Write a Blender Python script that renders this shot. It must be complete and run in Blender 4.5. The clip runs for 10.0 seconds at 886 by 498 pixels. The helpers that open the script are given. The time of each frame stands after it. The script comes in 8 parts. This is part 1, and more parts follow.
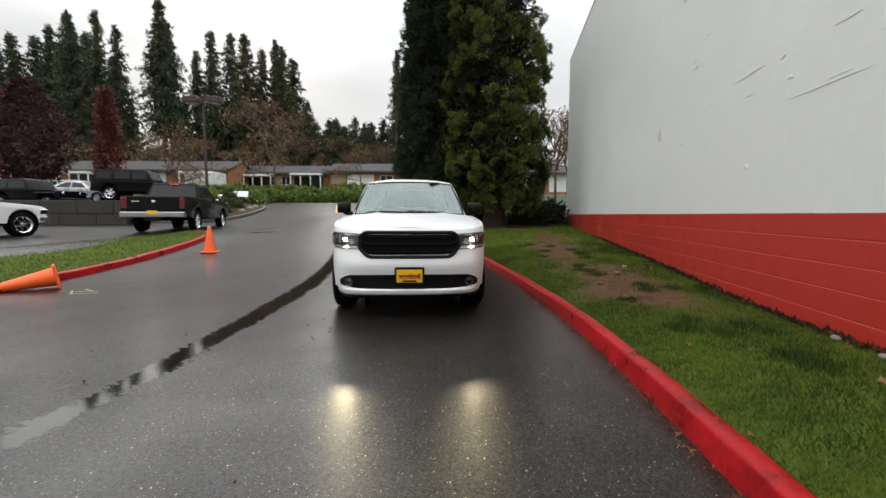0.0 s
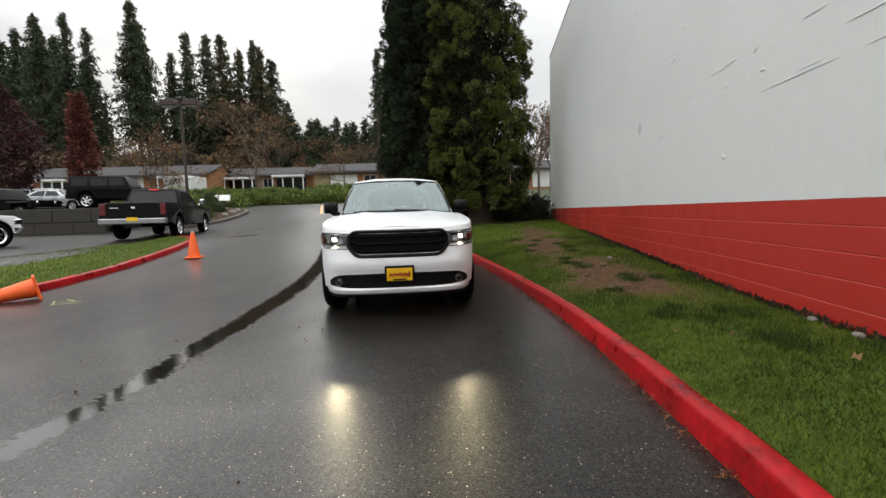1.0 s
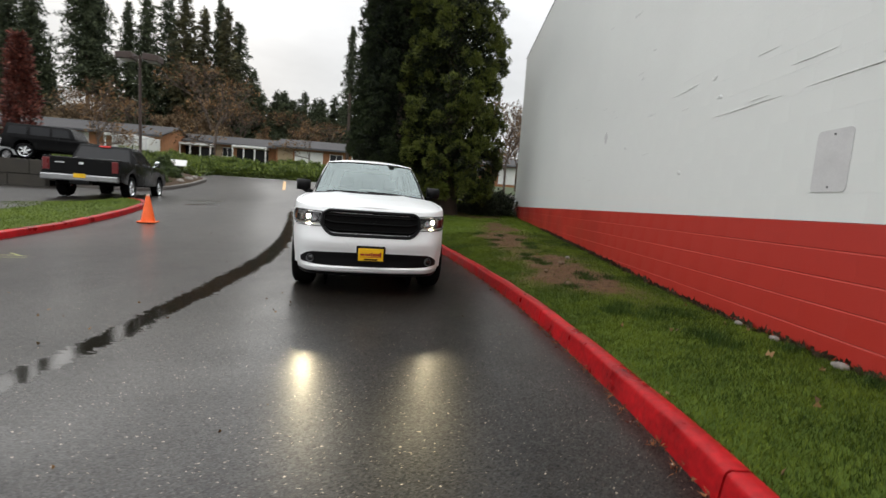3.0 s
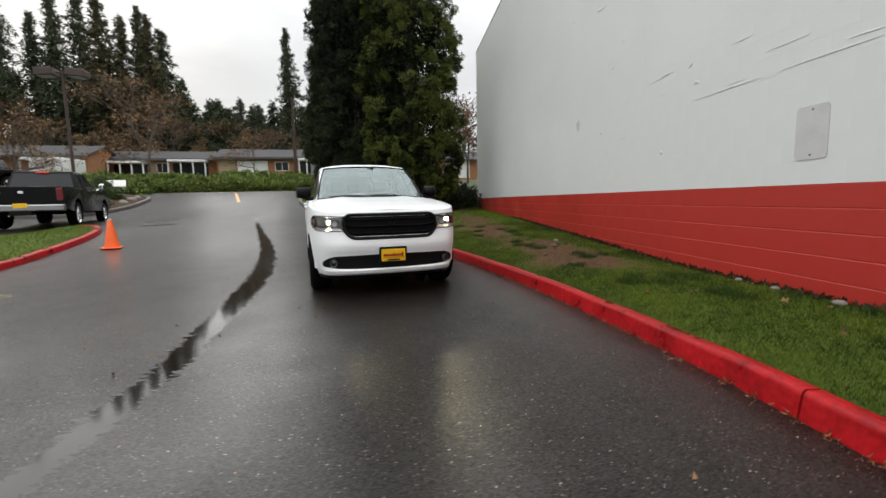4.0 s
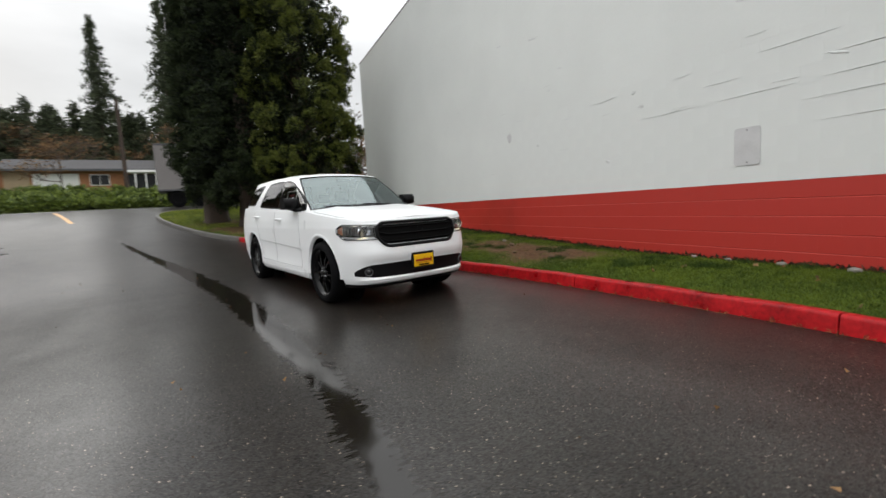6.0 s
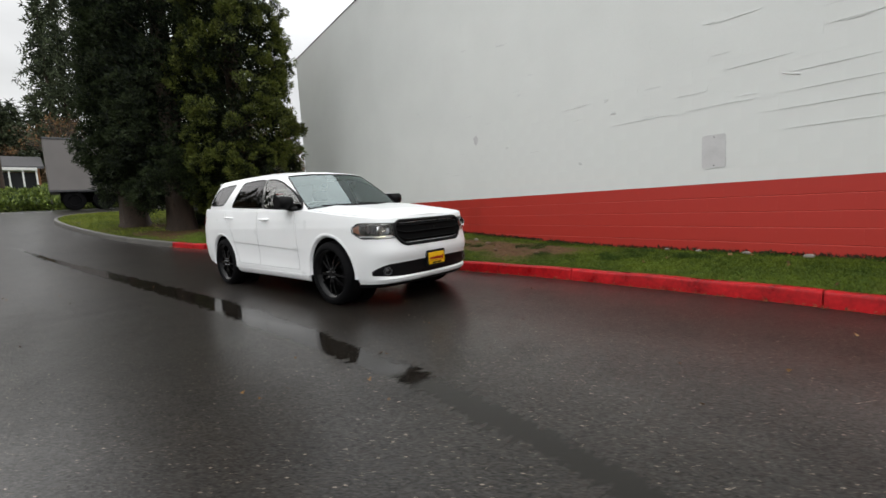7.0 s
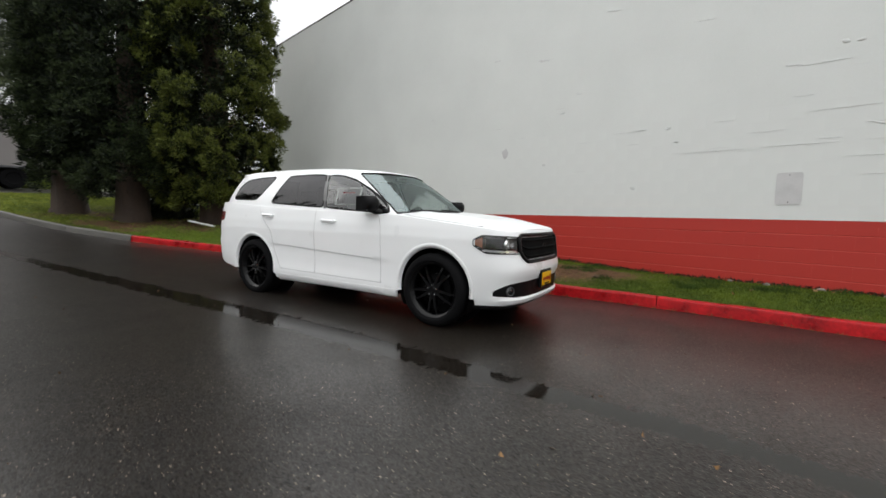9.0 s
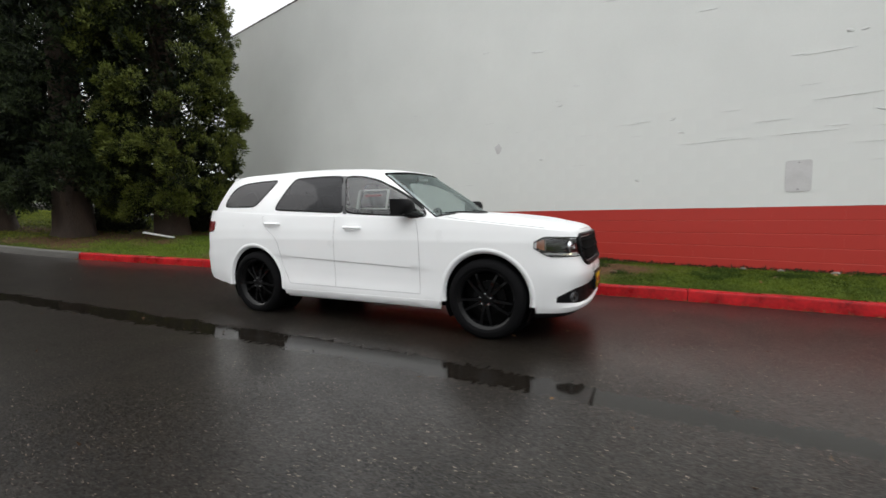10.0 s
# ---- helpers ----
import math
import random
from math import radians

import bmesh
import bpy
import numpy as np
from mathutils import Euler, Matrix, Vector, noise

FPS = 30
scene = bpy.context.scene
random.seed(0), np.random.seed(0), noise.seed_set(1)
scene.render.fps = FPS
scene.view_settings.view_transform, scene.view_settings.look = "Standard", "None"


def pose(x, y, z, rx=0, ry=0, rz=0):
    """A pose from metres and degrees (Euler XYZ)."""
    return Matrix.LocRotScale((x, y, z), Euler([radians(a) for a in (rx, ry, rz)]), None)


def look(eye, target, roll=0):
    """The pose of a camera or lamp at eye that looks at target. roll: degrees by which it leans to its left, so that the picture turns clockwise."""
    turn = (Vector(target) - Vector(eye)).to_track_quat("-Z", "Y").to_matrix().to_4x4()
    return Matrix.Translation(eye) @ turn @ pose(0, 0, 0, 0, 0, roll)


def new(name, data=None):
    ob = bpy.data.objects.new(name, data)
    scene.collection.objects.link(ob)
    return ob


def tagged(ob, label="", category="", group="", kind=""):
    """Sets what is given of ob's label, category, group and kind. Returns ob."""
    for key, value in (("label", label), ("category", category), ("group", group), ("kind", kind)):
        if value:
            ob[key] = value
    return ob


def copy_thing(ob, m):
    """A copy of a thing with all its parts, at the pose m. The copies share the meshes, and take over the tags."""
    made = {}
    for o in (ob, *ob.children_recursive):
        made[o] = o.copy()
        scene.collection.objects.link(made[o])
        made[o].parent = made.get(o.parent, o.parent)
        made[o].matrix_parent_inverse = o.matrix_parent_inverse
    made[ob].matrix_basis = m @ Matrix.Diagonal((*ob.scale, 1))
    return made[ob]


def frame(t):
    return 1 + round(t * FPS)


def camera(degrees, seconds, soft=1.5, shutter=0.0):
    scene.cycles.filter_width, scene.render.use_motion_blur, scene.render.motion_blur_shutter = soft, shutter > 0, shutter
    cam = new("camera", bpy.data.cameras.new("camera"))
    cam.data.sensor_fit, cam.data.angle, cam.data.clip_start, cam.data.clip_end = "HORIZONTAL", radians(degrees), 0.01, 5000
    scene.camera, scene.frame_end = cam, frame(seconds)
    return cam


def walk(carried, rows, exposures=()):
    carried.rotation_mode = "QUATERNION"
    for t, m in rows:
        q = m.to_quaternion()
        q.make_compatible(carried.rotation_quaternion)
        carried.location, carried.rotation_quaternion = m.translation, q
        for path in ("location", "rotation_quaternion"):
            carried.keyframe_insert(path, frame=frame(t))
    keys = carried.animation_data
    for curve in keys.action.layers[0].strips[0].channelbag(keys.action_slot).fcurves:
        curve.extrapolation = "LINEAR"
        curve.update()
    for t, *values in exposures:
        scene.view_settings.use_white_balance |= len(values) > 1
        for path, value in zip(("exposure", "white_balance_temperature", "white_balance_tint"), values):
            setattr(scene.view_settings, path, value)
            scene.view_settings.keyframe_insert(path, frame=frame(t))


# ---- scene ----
cam = camera(91.7, 10.0, shutter=0.5)
METRES, EYE, TILT, LEAN, TURN = 7.8, 1.19, -2.2, 3.1, 8.4
ROWS = [
    (0.0, 0.0, 0.0, 0.0, 0.14, -2.42, -3.29),
    (0.5, -0.0017, -0.0017, -0.0009, -1.54, -3.46, -2.17),
    (1.0, -0.0044, -0.0057, -0.0008, -1.8, -2.63, -1.5),
    (1.5, 0.0014, -0.0089, -0.0011, 0.94, -2.84, -5.26),
    (2.0, 0.0089, -0.0137, -0.0018, 0.1, -2.62, -7.76),
    (2.5, 0.0041, -0.0197, -0.0033, -3.45, -3.21, -8.97),
    (4.0, -0.126, -0.0407, -0.0156, -13.55, -3.58, -1.37),
    (4.5, -0.1891, -0.035, -0.019, -17.14, -2.52, -0.92),
    (5.0, -0.2544, -0.0213, -0.0206, -22.64, -3.33, 0.81),
    (5.5, -0.321, 0.0016, -0.0232, -26.97, -2.65, 1.14),
    (7.0, -0.5062, 0.1141, -0.0273, -43.97, -2.32, 2.66),
    (7.5, -0.5481, 0.1712, -0.029, -43.84, -0.96, 0.55),
    (8.0, -0.5876, 0.2316, -0.0301, -47.47, -1.47, -1.99),
    (8.5, -0.6113, 0.2962, -0.026, -50.02, -2.51, 0.01),
    (9.0, -0.6243, 0.3605, -0.0212, -53.13, -0.78, -1.33),
    (9.5, -0.639, 0.4275, -0.0157, -58.94, -1.52, 1.46),
    (10.0, -0.6469, 0.4959, -0.0115, -59.64, -1.11, 1.42),
]
walk(cam, [(t, pose(0, 0, EYE, TILT, LEAN, TURN) @ pose(METRES * x, METRES * y, METRES * z, 90 + pitch, roll, yaw)) for t, x, y, z, yaw, pitch, roll in ROWS])

# ---------------------------------------------------------------- sky and sun
world = bpy.data.worlds.new("overcast_sky")
scene.world = world
world.use_nodes = True
wn, wl = world.node_tree.nodes, world.node_tree.links
wn.clear()
w_out = wn.new("ShaderNodeOutputWorld")
w_bg = wn.new("ShaderNodeBackground")
w_sky = wn.new("ShaderNodeTexSky")
w_sky.sky_type = "NISHITA"
w_sky.sun_disc = False
w_sky.sun_elevation, w_sky.sun_rotation = radians(20), radians(326)
w_coord = wn.new("ShaderNodeTexCoord")
w_sep = wn.new("ShaderNodeSeparateXYZ")
wl.new(w_coord.outputs["Generated"], w_sep.inputs[0])
w_up = wn.new("ShaderNodeMapRange")          # an overcast sky is brighter overhead
w_up.interpolation_type = "SMOOTHSTEP"
w_up.inputs[1].default_value, w_up.inputs[2].default_value = 0.22, 0.85
w_up.inputs[3].default_value, w_up.inputs[4].default_value = 8.5, 27.5
wl.new(w_sep.outputs[2], w_up.inputs[0])
w_noise = wn.new("ShaderNodeTexNoise")
w_noise.inputs["Scale"].default_value, w_noise.inputs["Detail"].default_value = 2.6, 5.0
w_map = wn.new("ShaderNodeMapping")
w_map.inputs["Scale"].default_value = (1.0, 1.0, 3.0)
wl.new(w_coord.outputs["Generated"], w_map.inputs[0])
wl.new(w_map.outputs[0], w_noise.inputs["Vector"])
w_cl = wn.new("ShaderNodeMapRange")
w_cl.inputs[1].default_value, w_cl.inputs[2].default_value = 0.3, 0.7
w_cl.inputs[3].default_value, w_cl.inputs[4].default_value = 0.82, 1.08
wl.new(w_noise.outputs["Fac"], w_cl.inputs[0])
w_mul = wn.new("ShaderNodeMath")
w_mul.operation = "MULTIPLY"
wl.new(w_up.outputs[0], w_mul.inputs[0])
wl.new(w_cl.outputs[0], w_mul.inputs[1])
w_col = wn.new("ShaderNodeVectorMath")
w_col.operation = "SCALE"
w_col.inputs[0].default_value = (0.985, 0.995, 1.0)
wl.new(w_mul.outputs[0], w_col.inputs["Scale"])
w_mix = wn.new("ShaderNodeMix")
w_mix.data_type = "RGBA"
w_mix.inputs["Factor"].default_value = 0.93
wl.new(w_sky.outputs[0], w_mix.inputs["A"])
wl.new(w_col.outputs[0], w_mix.inputs["B"])
wl.new(w_mix.outputs["Result"], w_bg.inputs["Color"])
w_bg.inputs["Strength"].default_value = 0.100
wl.new(w_bg.outputs[0], w_out.inputs[0])

sun_data = bpy.data.lights.new("sun", "SUN")
sun_data.energy, sun_data.angle, sun_data.color = 0.35, radians(40), (1.0, 0.98, 0.95)
sun = new("sun", sun_data)
sun.matrix_world = look((0, 0, 22), (34, -50, 0))

# ---------------------------------------------------------------- tools


def empty(name, m=None):
    ob = new(name)
    ob.empty_display_size = 0.2
    if m is not None:
        ob.matrix_world = m
    return ob


def finish(ob, mats, smooth=0.0):
    for m in (mats if isinstance(mats, (list, tuple)) else [mats]):
        ob.data.materials.append(m)
    if smooth:
        ob.data.polygons.foreach_set("use_smooth", [True] * len(ob.data.polygons))
        if smooth < 180:
            ob.data.set_sharp_from_angle(angle=radians(smooth))
    return ob


def part(name, bm, material, parent=None, label="", smooth=35.0):
    """Links a bmesh as one mesh object under a thing or a part."""
    me = bpy.data.meshes.new(name)
    bm.normal_update()
    bm.to_mesh(me)
    bm.free()
    ob = finish(new(name, me), material, smooth)
    ob.parent = parent
    return tagged(ob, label) if label else ob


def raw(name, verts, faces, material, parent=None, label="", smooth=0.0):
    """The same from lists of corners and faces."""
    me = bpy.data.meshes.new(name)
    me.from_pydata([tuple(v) for v in verts], [], [tuple(f) for f in faces])
    me.update()
    ob = finish(new(name, me), material, smooth)
    ob.parent = parent
    return tagged(ob, label) if label else ob


def tris(name, v, material, parent=None, label="", young_lit=None):
    """Loose triangles from an array n x 3 x 3."""
    n = len(v)
    me = bpy.data.meshes.new(name)
    me.vertices.add(3 * n)
    me.vertices.foreach_set("co", np.asarray(v, dtype=np.float32).ravel())
    me.loops.add(3 * n)
    me.loops.foreach_set("vertex_index", np.arange(3 * n, dtype=np.int32))
    me.polygons.add(n)
    me.polygons.foreach_set("loop_start", np.arange(0, 3 * n, 3, dtype=np.int32))
    me.update(calc_edges=True)
    if young_lit is not None:
        me.attributes.new("young_lit", "FLOAT", "POINT").data.foreach_set("value", np.repeat(young_lit, 3).astype(np.float32))
    ob = finish(new(name, me), material)
    ob.parent = parent
    return tagged(ob, label) if label else ob


def box(bm, lo, hi, bevel=0.0, m=None, seg=1):
    """A box between two corners, its edges rounded, added to bm."""
    c = [(a + b) / 2 for a, b in zip(lo, hi)]
    s = [abs(b - a) for a, b in zip(lo, hi)]
    made = bmesh.ops.create_cube(bm, size=1.0, matrix=(m or Matrix()) @ Matrix.LocRotScale(c, None, s))
    if bevel:
        edges = list({e for v in made["verts"] for e in v.link_edges})
        bmesh.ops.bevel(bm, geom=edges, offset=bevel, segments=seg, profile=0.6, affect="EDGES")
    return bm


def new_box(lo, hi, bevel=0.0, m=None, seg=1):
    return box(bmesh.new(), lo, hi, bevel, m, seg)


def lathe(bm, profile, n=24, m=None, arc=None):
    """Turns (radius, height) pairs round the z axis."""
    m = m or Matrix()
    rings = []
    for r, z in profile:
        if r < 1e-5:
            rings.append([bm.verts.new(m @ Vector((0, 0, z)))])
        else:
            rings.append([bm.verts.new(m @ Vector((r * math.cos(2 * math.pi * k / n), r * math.sin(2 * math.pi * k / n), z))) for k in range(n)])
    for a, b in zip(rings, rings[1:]):
        for k in range(n):
            q = [a[k % len(a)], a[(k + 1) % len(a)], b[(k + 1) % len(b)], b[k % len(b)]]
            q = list(dict.fromkeys(q))
            if len(q) > 2:
                bm.faces.new(q)
    return bm


def rod(bm, points, radii, n=8):
    """A tapered tube along points."""
    pts = [Vector(p) for p in points]
    if not isinstance(radii, (list, tuple)):
        radii = [radii] * len(pts)
    rings = []
    for i, p in enumerate(pts):
        d = (pts[min(i + 1, len(pts) - 1)] - pts[max(i - 1, 0)]).normalized()
        a = d.orthogonal().normalized() if i == 0 else (side - side.dot(d) * d).normalized()
        side = a
        b = d.cross(a)
        rings.append([bm.verts.new(p + radii[i] * (math.cos(2 * math.pi * k / n) * a + math.sin(2 * math.pi * k / n) * b)) for k in range(n)])
    for r, s in zip(rings, rings[1:]):
        for k in range(n):
            bm.faces.new((r[k], r[(k + 1) % n], s[(k + 1) % n], s[k]))
    bm.faces.new(rings[0][::-1])
    bm.faces.new(rings[-1])
    return bm


def prism(bm, outline, lo, hi, axis="y", bevel=0.0, m=None):
    """A plane outline of (a, b) pairs pushed from lo to hi along an axis."""
    put = {"y": lambda a, b, c: (a, c, b), "x": lambda a, b, c: (c, a, b), "z": lambda a, b, c: (a, b, c)}[axis]
    m = m or Matrix()
    near = [bm.verts.new(m @ Vector(put(a, b, lo))) for a, b in outline]
    far = [bm.verts.new(m @ Vector(put(a, b, hi))) for a, b in outline]
    n = len(outline)
    faces = [bm.faces.new(near), bm.faces.new(far[::-1])]
    for k in range(n):
        faces.append(bm.faces.new((near[k], far[k], far[(k + 1) % n], near[(k + 1) % n])))
    bmesh.ops.recalc_face_normals(bm, faces=faces)
    if bevel:
        bmesh.ops.bevel(bm, geom=list({e for f in faces for e in f.edges}), offset=bevel, segments=2, profile=0.6, affect="EDGES")
    return bm


def sheet(bm, grid, closed=False):
    """Faces over a grid of points (rows of columns)."""
    vs = [[bm.verts.new(p) for p in row] for row in grid]
    for a, b in zip(vs, vs[1:]):
        n = len(a)
        for k in range(n if closed else n - 1):
            bm.faces.new((a[k], a[(k + 1) % n], b[(k + 1) % n], b[k]))
    return bm


def curve_through(points, n):
    """n points at even spacing along a smooth curve through the points given."""
    p = np.array(points, dtype=float)
    ext = np.vstack([2 * p[0] - p[1], p, 2 * p[-1] - p[-2]])
    out = []
    for i in range(1, len(ext) - 2):
        a, b, c, d = ext[i - 1:i + 3]
        for t in np.linspace(0, 1, 24, endpoint=False):
            out.append(0.5 * (2 * b + (c - a) * t + (2 * a - 5 * b + 4 * c - d) * t * t + (3 * b - a - 3 * c + d) * t ** 3))
    out = np.array(out + [p[-1]])
    d = np.concatenate([[0], np.cumsum(np.linalg.norm(np.diff(out, axis=0), axis=1))])
    s = np.linspace(0, d[-1], n)
    return np.column_stack([np.interp(s, d, out[:, k]) for k in range(p.shape[1])])


def smooth01(x, a, b):
    t = np.clip((x - a) / (b - a), 0, 1)
    return t * t * (3 - 2 * t)


# ---------------------------------------------------------------- materials
def material(name, colour, rough=0.6, metal=0.0, spread=0.15, scale=3.0, fine=60.0, bump=0.1, depth=0.004, second=None, coat=0.0,
             island=0.0, thing=0.0, rough_spread=0.1, stretch=(1, 1, 1), spec=0.5, transmission=0.0, detail=6.0):
    """A surface with colour that varies at two scales, fine relief and uneven gloss."""
    m = bpy.data.materials.new(name)
    m.use_nodes = True
    n, l = m.node_tree.nodes, m.node_tree.links
    p = n["Principled BSDF"]
    co = n.new("ShaderNodeTexCoord")
    mp = n.new("ShaderNodeMapping")
    mp.inputs["Scale"].default_value = stretch
    l.new(co.outputs["Object"], mp.inputs[0])
    big, small = n.new("ShaderNodeTexNoise"), n.new("ShaderNodeTexNoise")
    big.inputs["Scale"].default_value, small.inputs["Scale"].default_value = scale, fine
    big.inputs["Detail"].default_value, small.inputs["Detail"].default_value = detail, 4.0
    l.new(mp.outputs[0], big.inputs["Vector"])
    l.new(mp.outputs[0], small.inputs["Vector"])
    mixf = n.new("ShaderNodeMath")
    mixf.operation = "MULTIPLY_ADD"
    mixf.inputs[1].default_value, mixf.inputs[2].default_value = 0.35, 0.0
    l.new(small.outputs["Fac"], mixf.inputs[0])
    add = n.new("ShaderNodeMath")
    add.operation = "MULTIPLY_ADD"
    add.inputs[1].default_value = 0.65
    l.new(big.outputs["Fac"], add.inputs[0])
    l.new(mixf.outputs[0], add.inputs[2])
    fac = add.outputs[0]
    if island or thing:
        src = n.new("ShaderNodeNewGeometry").outputs["Random Per Island"] if island else n.new("ShaderNodeObjectInfo").outputs["Random"]
        w = n.new("ShaderNodeMath")
        w.operation = "MULTIPLY_ADD"
        w.inputs[1].default_value, w.inputs[2].default_value = island or thing, -0.5 * (island or thing)
        l.new(src, w.inputs[0])
        a2 = n.new("ShaderNodeMath")
        l.new(fac, a2.inputs[0])
        l.new(w.outputs[0], a2.inputs[1])
        fac = a2.outputs[0]
    ramp = n.new("ShaderNodeValToRGB")
    dark = [c * (1 - spread) for c in colour]
    light = list(second) if second else [min(1, c * (1 + spread)) for c in colour]
    ramp.color_ramp.elements[0].position, ramp.color_ramp.elements[1].position = 0.3, 0.7
    ramp.color_ramp.elements[0].color, ramp.color_ramp.elements[1].color = (*dark, 1), (*light, 1)
    l.new(fac, ramp.inputs[0])
    l.new(ramp.outputs[0], p.inputs["Base Color"])
    rr = n.new("ShaderNodeMapRange")
    rr.inputs[1].default_value, rr.inputs[2].default_value = 0.3, 0.7
    rr.inputs[3].default_value, rr.inputs[4].default_value = max(0.02, rough - rough_spread), min(1, rough + rough_spread)
    l.new(big.outputs["Fac"], rr.inputs[0])
    l.new(rr.outputs[0], p.inputs["Roughness"])
    p.inputs["Metallic"].default_value = metal
    p.inputs["Coat Weight"].default_value = coat
    p.inputs["Coat Roughness"].default_value = 0.05
    p.inputs["Specular IOR Level"].default_value = spec
    p.inputs["Transmission Weight"].default_value = transmission
    if bump:
        b = n.new("ShaderNodeBump")
        b.inputs["Strength"].default_value, b.inputs["Distance"].default_value = bump, depth
        l.new(small.outputs["Fac"], b.inputs["Height"])
        l.new(b.outputs[0], p.inputs["Normal"])
    return m


def lit_young_tips(m, weight=0.55):
    """Lets the tips of the sprays take the lighter colour: yellow-green growth, and light on the lumps painted in."""
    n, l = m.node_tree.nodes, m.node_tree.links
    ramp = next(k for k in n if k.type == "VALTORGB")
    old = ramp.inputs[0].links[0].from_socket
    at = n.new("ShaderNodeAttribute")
    at.attribute_name = "young_lit"
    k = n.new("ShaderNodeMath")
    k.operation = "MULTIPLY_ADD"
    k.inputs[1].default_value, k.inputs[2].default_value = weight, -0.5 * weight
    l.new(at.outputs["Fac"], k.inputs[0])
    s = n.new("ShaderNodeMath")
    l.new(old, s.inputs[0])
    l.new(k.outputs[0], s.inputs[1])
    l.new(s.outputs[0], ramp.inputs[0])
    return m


def lamp_glow(name, colour, strength):
    m = bpy.data.materials.new(name)
    m.use_nodes = True
    p = m.node_tree.nodes["Principled BSDF"]
    p.inputs["Base Color"].default_value = (*colour, 1)
    p.inputs["Emission Color"].default_value = (*colour, 1)
    p.inputs["Emission Strength"].default_value = strength
    return m


def glass(name, tint, rough=0.02, clear=0.7, shine=(0.8, 0.8, 0.8)):
    """Thin pane: part clear, part mirror by its angle, tinted."""
    m = bpy.data.materials.new(name)
    m.use_nodes = True
    n, l = m.node_tree.nodes, m.node_tree.links
    n.remove(n["Principled BSDF"])
    tr, gl, mx = n.new("ShaderNodeBsdfTransparent"), n.new("ShaderNodeBsdfGlossy"), n.new("ShaderNodeMixShader")
    tr.inputs[0].default_value = (*tint, 1)
    gl.inputs["Roughness"].default_value = rough
    gl.inputs["Color"].default_value = (*shine, 1)
    fr = n.new("ShaderNodeFresnel")
    fr.inputs["IOR"].default_value = 1.5
    k = n.new("ShaderNodeMapRange")
    k.inputs[3].default_value = 1 - clear
    l.new(fr.outputs[0], k.inputs[0])
    l.new(k.outputs[0], mx.inputs[0])
    l.new(tr.outputs[0], mx.inputs[1])
    l.new(gl.outputs[0], mx.inputs[2])
    l.new(mx.outputs[0], n["Material Output"].inputs[0])
    return m


# the water-filled joint along the drive: (x, y, half width)
SEAM = [(-2.70, -1.5, 0.09), (-2.58, 0.6, 0.10), (-2.56, 1.6, 0.11), (-2.60, 2.4, 0.12), (-2.69, 3.2, 0.13), (-2.84, 4.2, 0.15), (-3.06, 5.5, 0.18), (-3.33, 6.9, 0.19), (-3.74, 8.5, 0.19), (-4.50, 10.9, 0.17), (-5.95, 14.8, 0.10), (-6.9, 17.4, 0.02)]


